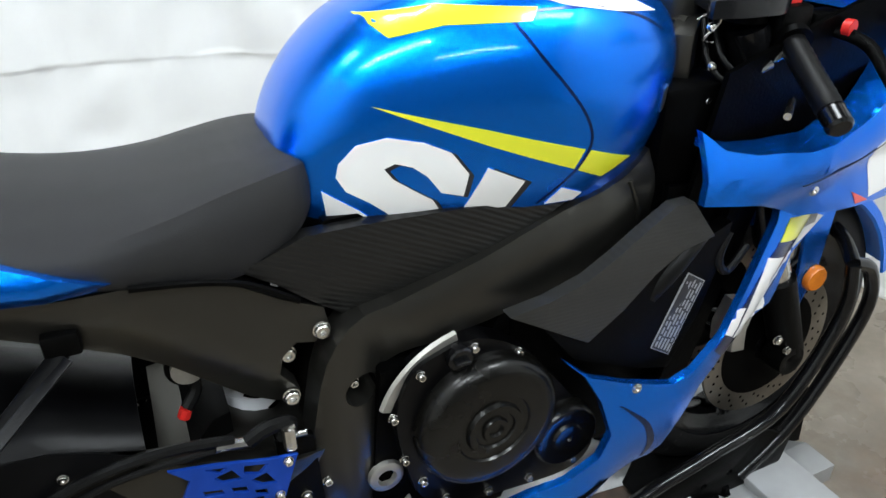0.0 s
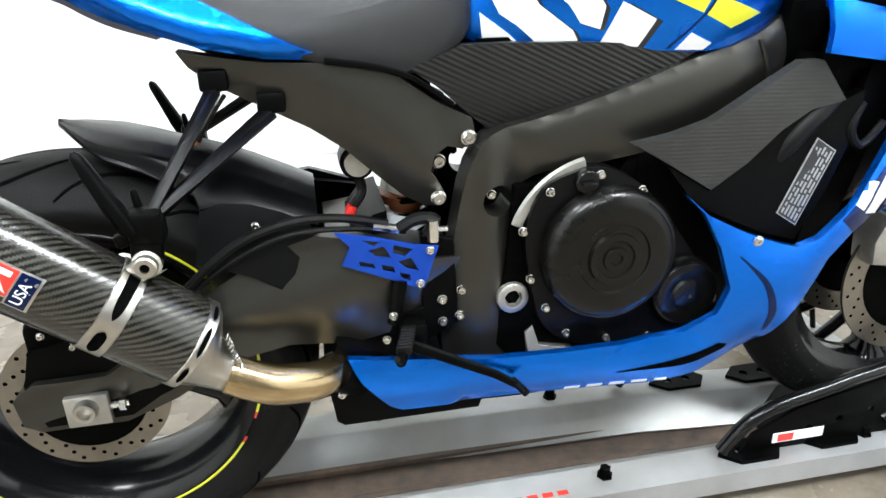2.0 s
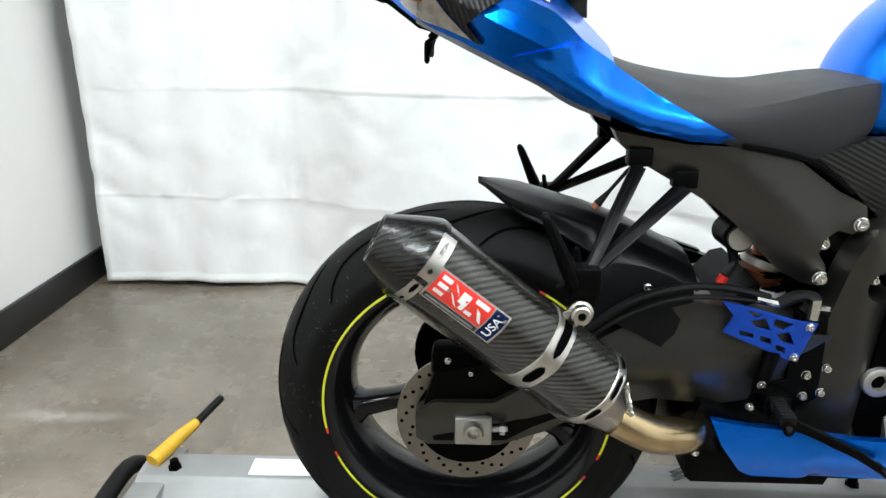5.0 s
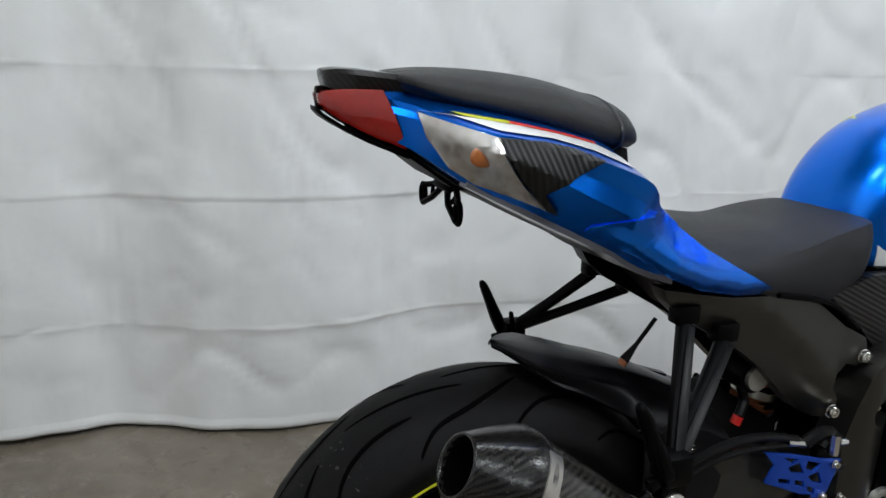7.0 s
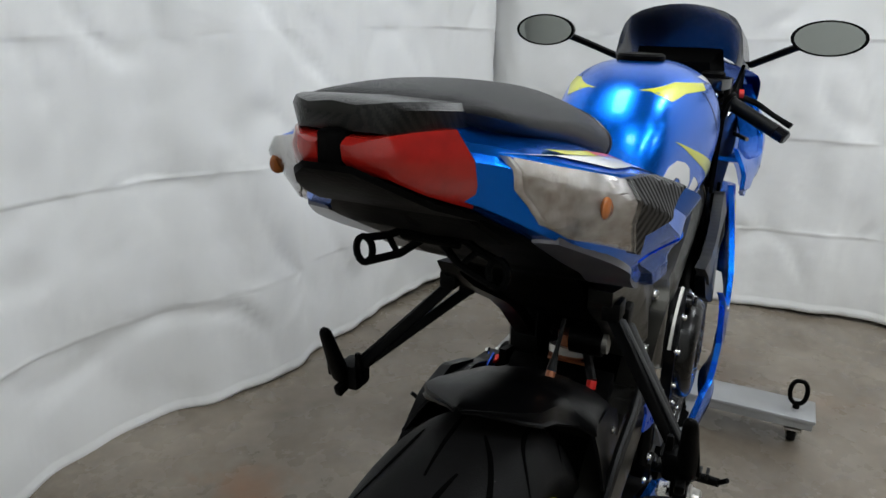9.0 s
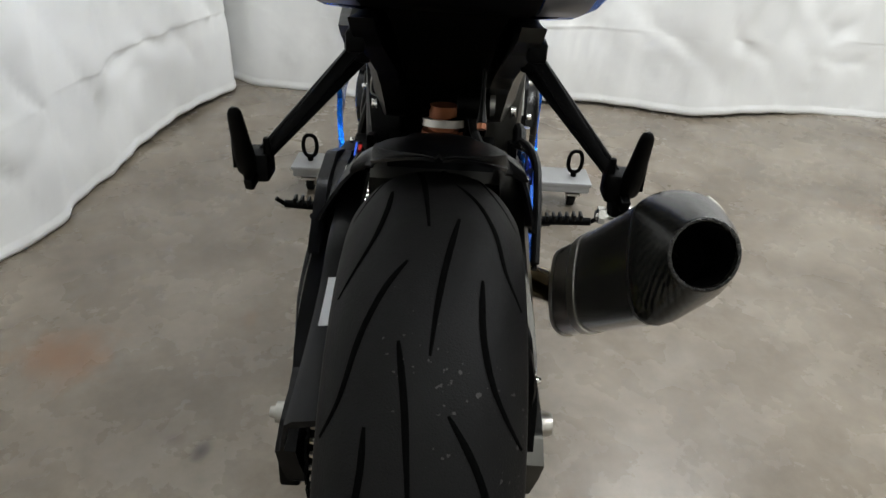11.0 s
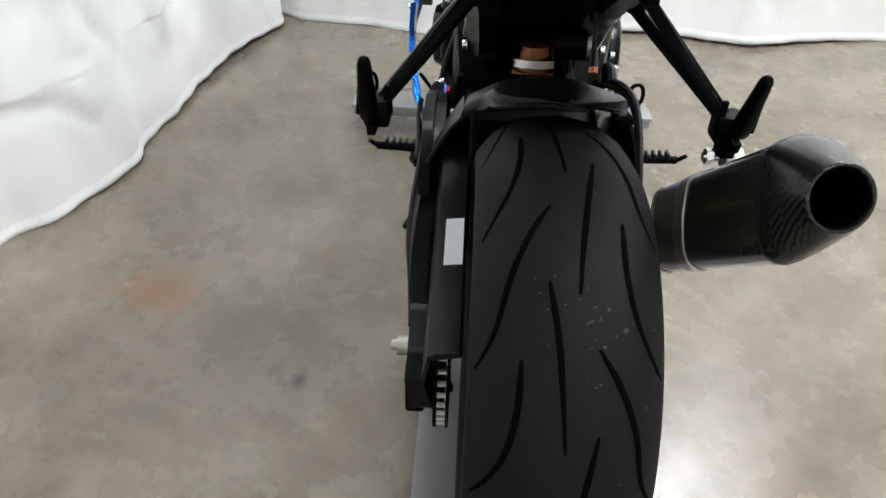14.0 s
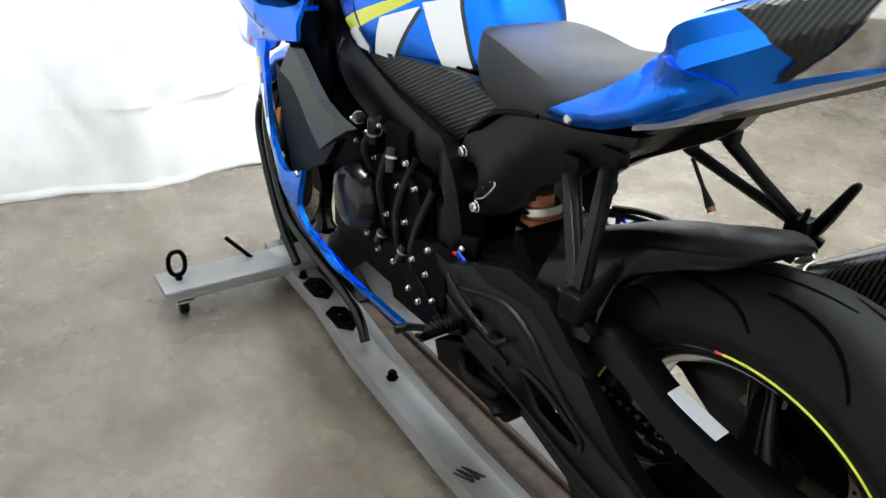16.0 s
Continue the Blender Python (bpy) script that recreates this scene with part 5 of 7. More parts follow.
LETTER = [(0.716, 0.798), (0.719, 0.827), (0.698, 0.855), (0.669, 0.869), (0.631, 0.878), (0.599, 0.872), (0.581, 0.852), (0.578, 0.837), (0.587, 0.820), (0.611, 0.804), (0.632, 0.786), (0.636, 0.772), (0.690, 0.772), (0.691, 0.782),
          (0.681, 0.798), (0.658, 0.814), (0.636, 0.830), (0.627, 0.843), (0.638, 0.848), (0.657, 0.842), (0.673, 0.829), (0.690, 0.806)]
for s in (-1, 1):
    mark("yellow_stripe", ttree, [(0.618, 0.911), (0.74, 0.876), (0.857, 0.839), (0.847, 0.815), (0.74, 0.858)], s, YELLOW_D, tank, 0.0008)
    mark("yellow_stripe", ttree, [(0.866, 0.836), (0.938, 0.811), (0.895, 0.793), (0.853, 0.812)], s, YELLOW_D, tank, 0.0008)
    mark("yellow_stripe", ttree, [(0.625, 0.990), (0.70, 1.000), (0.80, 0.994), (0.79, 0.982), (0.70, 0.982), (0.645, 0.972)], s, YELLOW_D, tank, 0.0008)
    mark("white_stripe", ttree, [(0.80, 1.004), (0.86, 1.004), (0.93, 0.990), (0.965, 0.975), (0.90, 0.982), (0.83, 0.994)], s, WHITE_D, tank, 0.0008)

    # thin navy lines paint the shade along the tank's creases
    mark("seam_groove", ttree, band([(0.765, 0.990), (0.795, 0.948), (0.825, 0.913), (0.852, 0.878), (0.864, 0.847), (0.851, 0.814), (0.811, 0.770)], [0.0016] * 7), s, NAVY, tank, 0.0006, step=0)
    mark("seam_groove", ttree, band([(0.765, 0.990), (0.86, 0.990), (0.93, 0.975), (0.97, 0.955)], [0.0013] * 4), s, NAVY, tank, 0.0006, step=0)
    if s < 0:
        mark("graphic_shadow", ttree, [(x + 0.006, z - 0.003) for x, z in LETTER], s, BLACK_D, tank, 0.0006, step=0.012)
        mark("white_graphic", ttree, LETTER, s, WHITE_D, tank, 0.0012, step=0.012)
        mark("white_graphic", ttree, [(0.563, 0.822), (0.600, 0.795), (0.616, 0.780), (0.568, 0.784)], s, WHITE_D, tank)
        mark("graphic_shadow", ttree, [(0.748, 0.830), (0.795, 0.806), (0.778, 0.772), (0.728, 0.776)], s, BLACK_D, tank, 0.0006)
        mark("white_graphic", ttree, [(0.740, 0.832), (0.786, 0.809), (0.770, 0.774), (0.718, 0.777)], s, WHITE_D, tank, 0.0012)
        mark("white_graphic", ttree, [(0.838, 0.790), (0.872, 0.775), (0.862, 0.766), (0.822, 0.768)], s, WHITE_D, tank, 0.0012)
    else:
        for outline in ([(0.985, 0.776), (1.000, 0.768), (0.960, 0.756), (0.95, 0.760)], [(0.944, 0.785), (0.866, 0.812), (0.840, 0.779), (0.852, 0.760), (0.940, 0.762)],
                        [(0.777, 0.841), (0.676, 0.872), (0.755, 0.784), (0.775, 0.760), (0.828, 0.762)], [(0.669, 0.879), (0.593, 0.897), (0.570, 0.793), (0.600, 0.776), (0.633, 0.778)]):
            mark("graphic_shadow", ttree, [(x - 0.008, z - 0.002) for x, z in outline], s, BLACK_D, tank, 0.0006)
            mark("white_graphic", ttree, outline, s, WHITE_D, tank, 0.0012)
    mark("badge", ttree, [(0.975, 0.888), (0.984, 0.892), (0.988, 0.862), (0.979, 0.858)], s, STEEL, tank, 0.002, label="small metallic badge")
cap = group("fuel_cap", "dark fuel filler cap")
part("cap_plate", lathe([(0, 0.0), (0, 0.045), (0.008, 0.045), (0.012, 0.04), (0.012, 0)], 32, (0.80, 0, 1.030), axis="z"), DARK, cap)

# ---- seats ----
SS = [  # x, half width, top z, edge z, lower z
    (0.165, 0.060, 0.893, 0.885, 0.872), (0.19, 0.105, 0.888, 0.868, 0.845), (0.24, 0.128, 0.872, 0.842, 0.808), (0.32, 0.130, 0.858, 0.822, 0.778), (0.40, 0.124, 0.852, 0.832, 0.757),
    (0.46, 0.118, 0.858, 0.846, 0.750), (0.505, 0.112, 0.864, 0.854, 0.764), (0.538, 0.100, 0.866, 0.857, 0.785), (0.558, 0.074, 0.861, 0.852, 0.805)]


def seat_ring(x, w, zt, ze, zl):
    low = spline([(w * 0.80, zl), (w * 0.95, zl + 0.006), (w, zl + (ze - zl) * 0.45), (w * 0.985, zl + (ze - zl) * 0.78), (w * 0.93, ze)], 3)
    top = spline([(w * 0.93, ze), (w * 0.78, ze + (zt - ze) * 0.45), (w * 0.5, ze + (zt - ze) * 0.84), (w * 0.25, zt - 0.0008), (0.0, zt)], 3)
    half = [tuple(p) for p in low] + [tuple(p) for p in top[1:]]
    return [(x, -y, z) for y, z in half] + [(x, y, z) for y, z in reversed(half[:-1])]


seat_g = group("rider_seat", "black vinyl rider's seat with smooth side panels")
part("seat_cushion", loft([seat_ring(*q) for q in spline(SS, 4)]), SEAT, seat_g, sharp=17)
PS = [(-0.137, 0.058, 1.043, 1.041, 1.035), (-0.124, 0.084, 1.049, 1.041, 1.027), (-0.085, 0.100, 1.052, 1.034, 1.012), (-0.020, 0.110, 1.050, 1.025, 0.998), (0.045, 0.114, 1.042, 1.014, 0.981), (0.100, 0.114, 1.028, 1.000, 0.966), (0.132, 0.108, 1.019, 0.995, 0.966), (0.150, 0.090, 1.006, 0.985, 0.963), (0.160, 0.062, 0.991, 0.977, 0.963)]
pseat = group("passenger_seat", "black vinyl passenger seat pad with piping")
part("pad", loft([seat_ring(*q) for q in spline(PS, 4)]), SEAT_TOP, pseat)
part("piping", tube([(x, y * 1.002, z + 0.001) for x, y, z in seat_ring(0.116, 0.1125, 1.0225, 0.9955, 0.963)], 0.002, 6), BLACK_D, pseat)
part("pad_base", loft([[(x, y, z) for y, z in ((-w, zb), (w, zb), (w * 0.9, zt), (-w * 0.9, zt))] for x, w, zb, zt in ((-0.14, 0.06, 1.018, 1.036), (-0.03, 0.098, 0.990, 1.014), (0.07, 0.106, 0.958, 0.984), (0.15, 0.08, 0.936, 0.962))]), PLASTIC, pseat)

# ---- tail ----
tail = group("tail_unit", "metallic blue tail fairing")
TT = [  # x, (top), (upper crease), (widest), (lower), (bottom)
    (-0.173, (0.040, 1.032), (0.050, 1.024), (0.055, 1.010), (0.045, 0.986), (0.0, 0.980)),
    (-0.121, (0.056, 1.030), (0.084, 1.012), (0.090, 0.998), (0.075, 0.965), (0.0, 0.958)),
    (-0.074, (0.072, 1.022), (0.150, 0.993), (0.160, 0.976), (0.120, 0.933), (0.0, 0.926)),
    (-0.019, (0.082, 1.010), (0.172, 0.982), (0.184, 0.954), (0.150, 0.906), (0.0, 0.900)),
    (0.036, (0.088, 0.996), (0.190, 0.967), (0.194, 0.927), (0.158, 0.880), (0.0, 0.873)),
    (0.087, (0.094, 0.980), (0.209, 0.947), (0.196, 0.903), (0.150, 0.856), (0.0, 0.849)),
    (0.111, (0.098, 0.965), (0.198, 0.930), (0.186, 0.887), (0.148, 0.841), (0.0, 0.835)),
    (0.137, (0.100, 0.941), (0.168, 0.909), (0.176, 0.869), (0.147, 0.828), (0.0, 0.823)),
    (0.178, (0.100, 0.901), (0.145, 0.884), (0.168, 0.848), (0.144, 0.814), (0.0, 0.811))]


def tail_ring(x, *p):
    half = [p[4], p[3], (0.5 * (p[3][0] + p[2][0]), 0.5 * (p[3][1] + p[2][1])), p[2], (0.5 * (p[1][0] + p[2][0]) - 0.004, 0.5 * (p[1][1] + p[2][1])), p[1], p[0]]
    pts = [(-y, z) for y, z in half] + [(y, z) for y, z in reversed(half[1:])]
    return [(x, y, z) for y, z in pts]


def tail_sections():
    flat = [(q[0], *[v for p in q[1:] for v in p]) for q in TT]
    for q in spline(flat, 4):
        yield tail_ring(q[0], *[(q[1 + 2 * i], q[2 + 2 * i]) for i in range(5)])


TF = np.array(spline([(q[0], *[v for p in q[1:] for v in p]) for q in TT], 4))


def tail_y(x, z):
    """Half width of the tail fairing's skin at x, z."""
    q = [float(np.interp(x, TF[:, 0], TF[:, k])) for k in range(11)]
    return float(np.interp(z, [q[8], q[6], q[4], q[2]], [q[7], q[5], q[3], q[1]]))


part("tail_shell", loft(list(tail_sections())), BLUE, tail, sharp=24)


def wing(x, z):
    """The lower flare of the tail: a shelf that leans outwards towards its lower edge."""
    low = float(np.interp(x, [0.045, 0.113, 0.162, 0.22, 0.29, 0.355], [0.885, 0.853, 0.824, 0.800, 0.783, 0.778]))
    return float(np.interp(x, [0.0, 0.06, 0.10, 0.16, 0.25, 0.36], [0.160, 0.178, 0.184, 0.178, 0.152, 0.130])) - 0.75 * max(0, z - low - 0.026) - 0.9 * max(0, low + 0.014 - z)


def wing_skin(x, z):
    """The flare, never under the tail's own skin."""
    k = min(1.0, max(0.0, (0.190 - x) / 0.03))
    return max(wing(x, z), k * (tail_y(x, z) + 0.0018))


def lean(x, z):
    """How much farther along y the same height above the skin lies."""
    return min(3.5, math.sqrt(1 + ((tail_y(x, z + 0.003) - tail_y(x, z - 0.003)) / 0.006) ** 2))


def skin(name, outline, s, m, lift, thick=0.004, parent=None, label="", step=0.008, bevel=0.0008, lie=True):
    return part(name, panel(outline, lambda x, z: tail_y(x, z) + lift * (lean(x, z) if lie else 1.5), s, thick, step=step, bevel=bevel), m, parent or tail, label)


for s in (-1, 1):
    part("tail_wing", panel([(0.045, 0.886), (0.113, 0.853), (0.162, 0.824), (0.22, 0.800), (0.29, 0.783), (0.350, 0.777), (0.360, 0.780), (0.350, 0.786), (0.315, 0.803), (0.275, 0.824), (0.230, 0.848), (0.190, 0.874), (0.152, 0.900), (0.12, 0.908), (0.08, 0.900), (0.05, 0.893)], wing_skin, s, 0.018, bevel=0.003, step=0.007), BLUE, tail)
    if s > 0:
        part("wing_screw", lathe([(0.1455, 0.0), (0.1455, 0.005), (0.142, 0.007)], 14, (0.285, 0, 0.795)), STEEL, tail)
    lens = [(-0.120, 1.006), (-0.094, 0.997), (-0.058, 0.986), (-0.054, 0.968), (-0.036, 0.944), (-0.004, 0.911), (-0.035, 0.923), (-0.068, 0.934), (-0.090, 0.949), (-0.111, 0.980)]
    rf = skin("signal_reflector", lens, s, REFLECTOR, 0.003, 0.006, step=0.006, bevel=0, lie=False)
    bl = bmesh.new()
    bmesh.ops.create_uvsphere(bl, u_segments=16, v_segments=10, radius=0.011, matrix=Matrix.Translation((-0.070, s * (tail_y(-0.070, 0.966) + 0.0025), 0.966)) @ Matrix.Diagonal((1.3, 0.40, 1, 1)))
    part("bulb", bl, AMBER_D, rf, "amber bulb")
    sg = skin("turn_signal", lens, s, CLEAR_LENS, 0.006, 0.002, step=0.006, lie=False, label="clear turn signal lens")
    sg.visible_shadow = False
    skin("tail_vent", [(-0.058, 0.986), (-0.010, 0.982), (0.020, 0.976), (0.046, 0.965), (0.014, 0.948), (-0.010, 0.929), (0.010, 0.905), (-0.001, 0.909), (-0.033, 0.944), (-0.052, 0.968)], s, RIB_VENT, 0.005, 0.010, label="ribbed black tail vent", bevel=0.0015, step=0.006, lie=False)
    skin("white_stripe", [(-0.120, 1.008), (-0.092, 1.005), (-0.052, 0.992), (0.006, 0.984), (0.050, 0.972), (0.088, 0.955), (0.092, 0.962), (0.060, 0.980), (0.012, 0.990), (-0.035, 0.998)], s, WHITE_D, 0.0015, 0.004, bevel=0, step=0.005)
    skin("yellow_stripe", [(-0.090, 1.0085), (-0.031, 0.9995), (-0.034, 0.9970), (-0.080, 1.0045)], s, YELLOW_D, 0.0021, 0.004, bevel=0, step=0.005)
    skin("red_stripe", [(-0.030, 0.9995), (0.026, 0.9885), (0.070, 0.9775), (0.068, 0.9755), (0.024, 0.9865), (-0.033, 0.9975)], s, RED_D, 0.0021, 0.004, bevel=0, step=0.005)
lamp = group("tail_light", "dark red twin tail light lens")
for s in (-1, 1):
    rr = []
    for xt, xb, w, zb, zt in ((-0.213, -0.211, 0.020, 1.009, 1.020), (-0.208, -0.203, 0.034, 1.001, 1.024), (-0.197, -0.189, 0.045, 0.991, 1.026), (-0.180, -0.164, 0.056, 0.978, 1.027), (-0.150, -0.123, 0.076, 0.961, 1.027)):
        h = zt - zb
        rr.append([(xb + (xt - xb) * (z - zb) / h, s * y, z) for y, z in ((0.010, zb), (w * 0.90, zb + 0.04 * h), (w * 0.99, zb + 0.35 * h), (w, zt - 0.35 * h), (w * 0.86, zt), (0.010, zt))])
    part("lens", loft(rr), RED_LENS, lamp, "dark red lens")
part("lens_divider", box(-0.212, -0.17, -0.0105, 0.0105, 1.002, 1.029, 0.003), DARK, lamp, "black rib between the lenses")
part("lens_bezel", loft([[(x, y, z) for y, z in ((-w, zb), (w, zb), (w * 1.02, zb + 0.005), (-w * 1.02, zb + 0.005))] for x, w, zb in ((-0.215, 0.020, 1.002), (-0.206, 0.034, 0.994), (-0.190, 0.045, 0.984), (-0.164, 0.055, 0.970), (-0.123, 0.074, 0.954))]), DARK, lamp, "black lower bezel")
capt = group("tail_cap", "dark carbon-look tail spoiler")
part("spoiler", loft([[(x, y, z) for y, z in ((-w * 0.9, z0), (w * 0.9, z0), (w, z0 + 0.75 * (z1 - z0)), (w * 0.93, z1), (0, z1 + 0.002), (-w * 0.93, z1), (-w, z0 + 0.75 * (z1 - z0)))] for x, w, z0, z1 in ((-0.207, 0.020, 1.040, 1.046), (-0.202, 0.032, 1.028, 1.047), (-0.194, 0.042, 1.026, 1.048), (-0.17, 0.055, 1.024, 1.047), (-0.12, 0.068, 1.019, 1.042), (-0.02, 0.088, 1.004, 1.024), (0.10, 0.094, 0.972, 0.984))]), CARBON_D, capt)
under = group("undertail", "black plastic undertail and seat subframe")
part("undertail_shell", loft([[(x, y, z) for y, z in ((-w, z1), (-w * 0.97, z0 + 0.03), (-w * 0.8, z0), (w * 0.8, z0), (w * 0.97, z0 + 0.03), (w, z1))] for x, w, z0, z1 in
     ((-0.172, 0.060, 0.926, 0.945), (-0.15, 0.074, 0.912, 0.93), (-0.10, 0.092, 0.882, 0.90), (0.0, 0.100, 0.860, 0.880), (0.10, 0.098, 0.818, 0.85), (0.18, 0.090, 0.790, 0.84), (0.24, 0.084, 0.768, 0.82), (0.30, 0.076, 0.715, 0.81), (0.42, 0.070, 0.65, 0.77), (0.50, 0.068, 0.62, 0.75))]), DARK, under)

# the tail's underside: a black tray in the middle, silver-grey lower panels beside it
TB = [(q[0], q[4][0], q[4][1], q[5][1]) for q in TT]
tray = [(x, min(0.098, y3 * 0.8), z4, z4 + (z3 - z4) * min(0.098, y3 * 0.8) / y3) for x, y3, z3, z4 in TB]
part("tail_tray", loft([[(x, -w, z1 - 0.0035), (x, 0, z0 - 0.0035), (x, w, z1 - 0.0035), (x, w, z1 - 0.001), (x, 0, z0 - 0.001), (x, -w, z1 - 0.001)] for x, w, z0, z1 in spline(tray, 3)]), DARK, tail, "matt black underside of the tail")
for s in (-1, 1):
    strip = [(x, 0.1, y3 + 0.003, z4 + (z3 - z4) * 0.1 / y3, z3) for x, y3, z3, z4 in TB if y3 > 0.115]
    part("lower_panel", loft([[(x, s * ya, za - 0.0035), (x, s * yb, zb - 0.003), (x, s * yb, zb + 0.004), (x, s * ya, za - 0.001)] for x, ya, yb, za, zb in spline(strip, 3)]), SILVER, tail, "silver-grey lower tail panel")


def upswept(ob):
    """Gives the tail its upward sweep behind the rider's seat."""
    for v in ob.data.vertices:
        x = v.co.x
        v.co.x += float(np.interp(x, [-0.22, -0.16, -0.10, 0.02, 0.09, 0.2], [0.012, 0.036, 0.026, 0.016, 0.014, 0.0]))
        v.co.z += float(np.interp(x, [-0.10, 0.0, 0.07, 0.16, 0.25, 0.35], [0.040, 0.036, 0.031, 0.018, 0.006, 0.0]))


for ob in under.children_recursive:
    upswept(ob)
SUB = [(0.19, 0.794), (0.245, 0.784), (0.291, 0.777), (0.371, 0.773), (0.446, 0.754), (0.503, 0.714), (0.547, 0.692), (0.552, 0.668), (0.533, 0.652), (0.512, 0.658), (0.494, 0.645), (0.488, 0.625), (0.500, 0.608), (0.510, 0.588), (0.498, 0.572), (0.482, 0.573), (0.455, 0.586), (0.420, 0.618), (0.377, 0.660), (0.336, 0.690), (0.297, 0.712), (0.227, 0.752), (0.201, 0.775)]


def sub_y(x, z):
    mid = float(np.interp(x, [0.19, 0.292, 0.344, 0.384, 0.435, 0.50], [0.790, 0.769, 0.752, 0.724, 0.676, 0.615]))
    return 0.124 - 0.08 * abs(x - 0.36) ** 1.4 - 0.42 * max(0, mid - 0.006 - z) - 0.10 * max(0, z - mid)


# left cover blackened in colour, as that side lies in shade
for s in (-1, 1):
    part("subframe_cover", panel(SUB, sub_y, s, 0.03, step=0.02, bevel=0.005), FRAME if s < 0 else SATIN_AND_SHADE, under, "satin dark grey side cover" if s < 0 else "satin dark grey side cover, blackened for the shaded left side")
    for bx, bz in ((0.541, 0.667), (0.498, 0.587)):
        bolt(under, (bx, s * 0.113, bz), s, 0.0105, 0.009)
    bolt(under, (0.503, s * 0.095, 0.633), s, 0.010, 0.008)
    part("seat_edge_trim", tube([(0.36, s * 0.126, 0.776), (0.42, s * 0.124, 0.766), (0.47, s * 0.12, 0.748), (0.52, s * 0.115, 0.712)], 0.004, 6, smooth=3), PLASTIC, under)
RIBC = [(0.464, 0.760), (0.492, 0.770), (0.535, 0.786), (0.597, 0.786), (0.706, 0.782), (0.794, 0.776), (0.862, 0.768), (0.809, 0.738), (0.732, 0.712), (0.658, 0.690), (0.600, 0.676), (0.572, 0.672), (0.540, 0.700), (0.501, 0.735)]
for s in (-1, 1):
    part("side_cover", panel(RIBC, lambda x, z: 0.112 + 0.02 * (x - 0.48) - 0.25 * max(0, 0.715 - z), s, 0.02, step=0.02, bevel=0.004), RIB_SIDE, tank, "ribbed black side cover under the tank")

# number plate bracket without a plate
brk = group("plate_bracket", "bare black number plate bracket")
part("bracket_stem", bar((-0.045, 0, 0.925), (-0.062, 0, 0.908), 0.06, 0.008), DARK, brk)
for s in (-1, 1):
    part("bracket_arm", tube([(-0.05, s * 0.02, 0.918), (-0.056, s * 0.045, 0.907), (-0.062, s * 0.064, 0.903)], 0.004, 7), DARK, brk)
    part("bracket_arm", tube([(-0.055, s * 0.005, 0.912), (-0.062, s * 0.03, 0.893), (-0.064, s * 0.064, 0.880)], 0.004, 7), DARK, brk)
    part("bracket_strut", tube([(-0.057, s * 0.045, 0.906), (-0.062, s * 0.032, 0.892)], 0.003, 6), DARK, brk)
    part("bracket_eye", tube([(-0.063, s * (0.068 + 0.009 * math.cos(a)), 0.891 + 0.013 * math.sin(a)) for a in np.linspace(0, 2 * math.pi, 15)], 0.0035, 6, caps=False), DARK, brk)
part("loose_plug", tube([(0.232, -0.05, 0.73), (0.205, -0.05, 0.695), (0.188, -0.05, 0.674)], [0.003, 0.003, 0.007], 8), HOSE, bike, "loose cable end")
part("loose_plug", tube([(0.188, -0.05, 0.674), (0.184, -0.05, 0.668)], 0.006, 8), COPPER, bike, "orange plug tip")

# ---- passenger footrests ----
for s in (-1, 1):
    fr = group("passenger_footrest", "black cast passenger footrest hanger")
    y0, y1 = s * 0.112, s * 0.222
    for tx, tz in ((0.228, 0.750), (0.292, 0.720)):
        part("hanger_arm", bar((tx, y0, tz), (0.146, y1, 0.622), 0.017, 0.016, 0.004, (1, 0, 0), 0.013, 0.014), PLASTIC, fr)
        part("arm_web", bar((tx + 0.002, y0 + s * 0.012, tz - 0.004), (0.148, y1 + s * 0.009, 0.627), 0.004, 0.012, 0.001, (1, 0, 0)), SATIN_AND_SHADE, fr)
        part("mount_block", box(tx - 0.017, tx + 0.017, y0 - 0.012, y0 + 0.012, tz - 0.004, tz + 0.022, 0.004), PLASTIC, fr)
    part("hinge_block", box(0.128, 0.166, y1 - 0.016, y1 + 0.018, 0.602, 0.640, 0.006), PLASTIC, fr)
    rings = []
    for q, hw in ((0.0, 0.0095), (0.06, 0.0118), (0.3, 0.0122), (0.6, 0.0100), (0.82, 0.0088), (0.92, 0.0078), (0.97, 0.0058), (1.0, 0.0022)):
        cx, cy, cz = 0.132 - 0.042 * q, s * (0.2325 - 0.002 * q), 0.616 + 0.095 * q
        rings.append([(cx + 0.8 * hw * math.copysign(abs(math.cos(a)) ** 0.7, math.cos(a)), cy + hw * math.copysign(abs(math.sin(a)) ** 0.7, math.sin(a)), cz + 0.25 * hw * math.cos(a)) for a in np.linspace(0, 2 * math.pi, 14, endpoint=False)])
    peg = part("peg", loft(rings), PLASTIC, fr, "folded footpeg")
    part("peg_groove", bar((0.121, s * 0.2445, 0.625), (0.106, s * 0.2395, 0.672), 0.003, 0.004, 0.001, (0, 1, 0)), DARK, peg)
    part("spring_ear", bar((0.142, s * 0.208, 0.618), (0.136, s * 0.209, 0.660), 0.012, 0.012, 0.003, (0, 1, 0), 0.007, 0.008), PLASTIC, fr)
    part("peg_tang", bar((0.135, s * 0.225, 0.612), (0.112, s * 0.228, 0.606), 0.012, 0.016, 0.003), PLASTIC, fr)
    if s < 0:
        part("silencer_lug", bar((0.148, -0.224, 0.622), (0.142, -0.226, 0.582), 0.02, 0.034, 0.004, (1, 0, 0)), PLASTIC, fr)

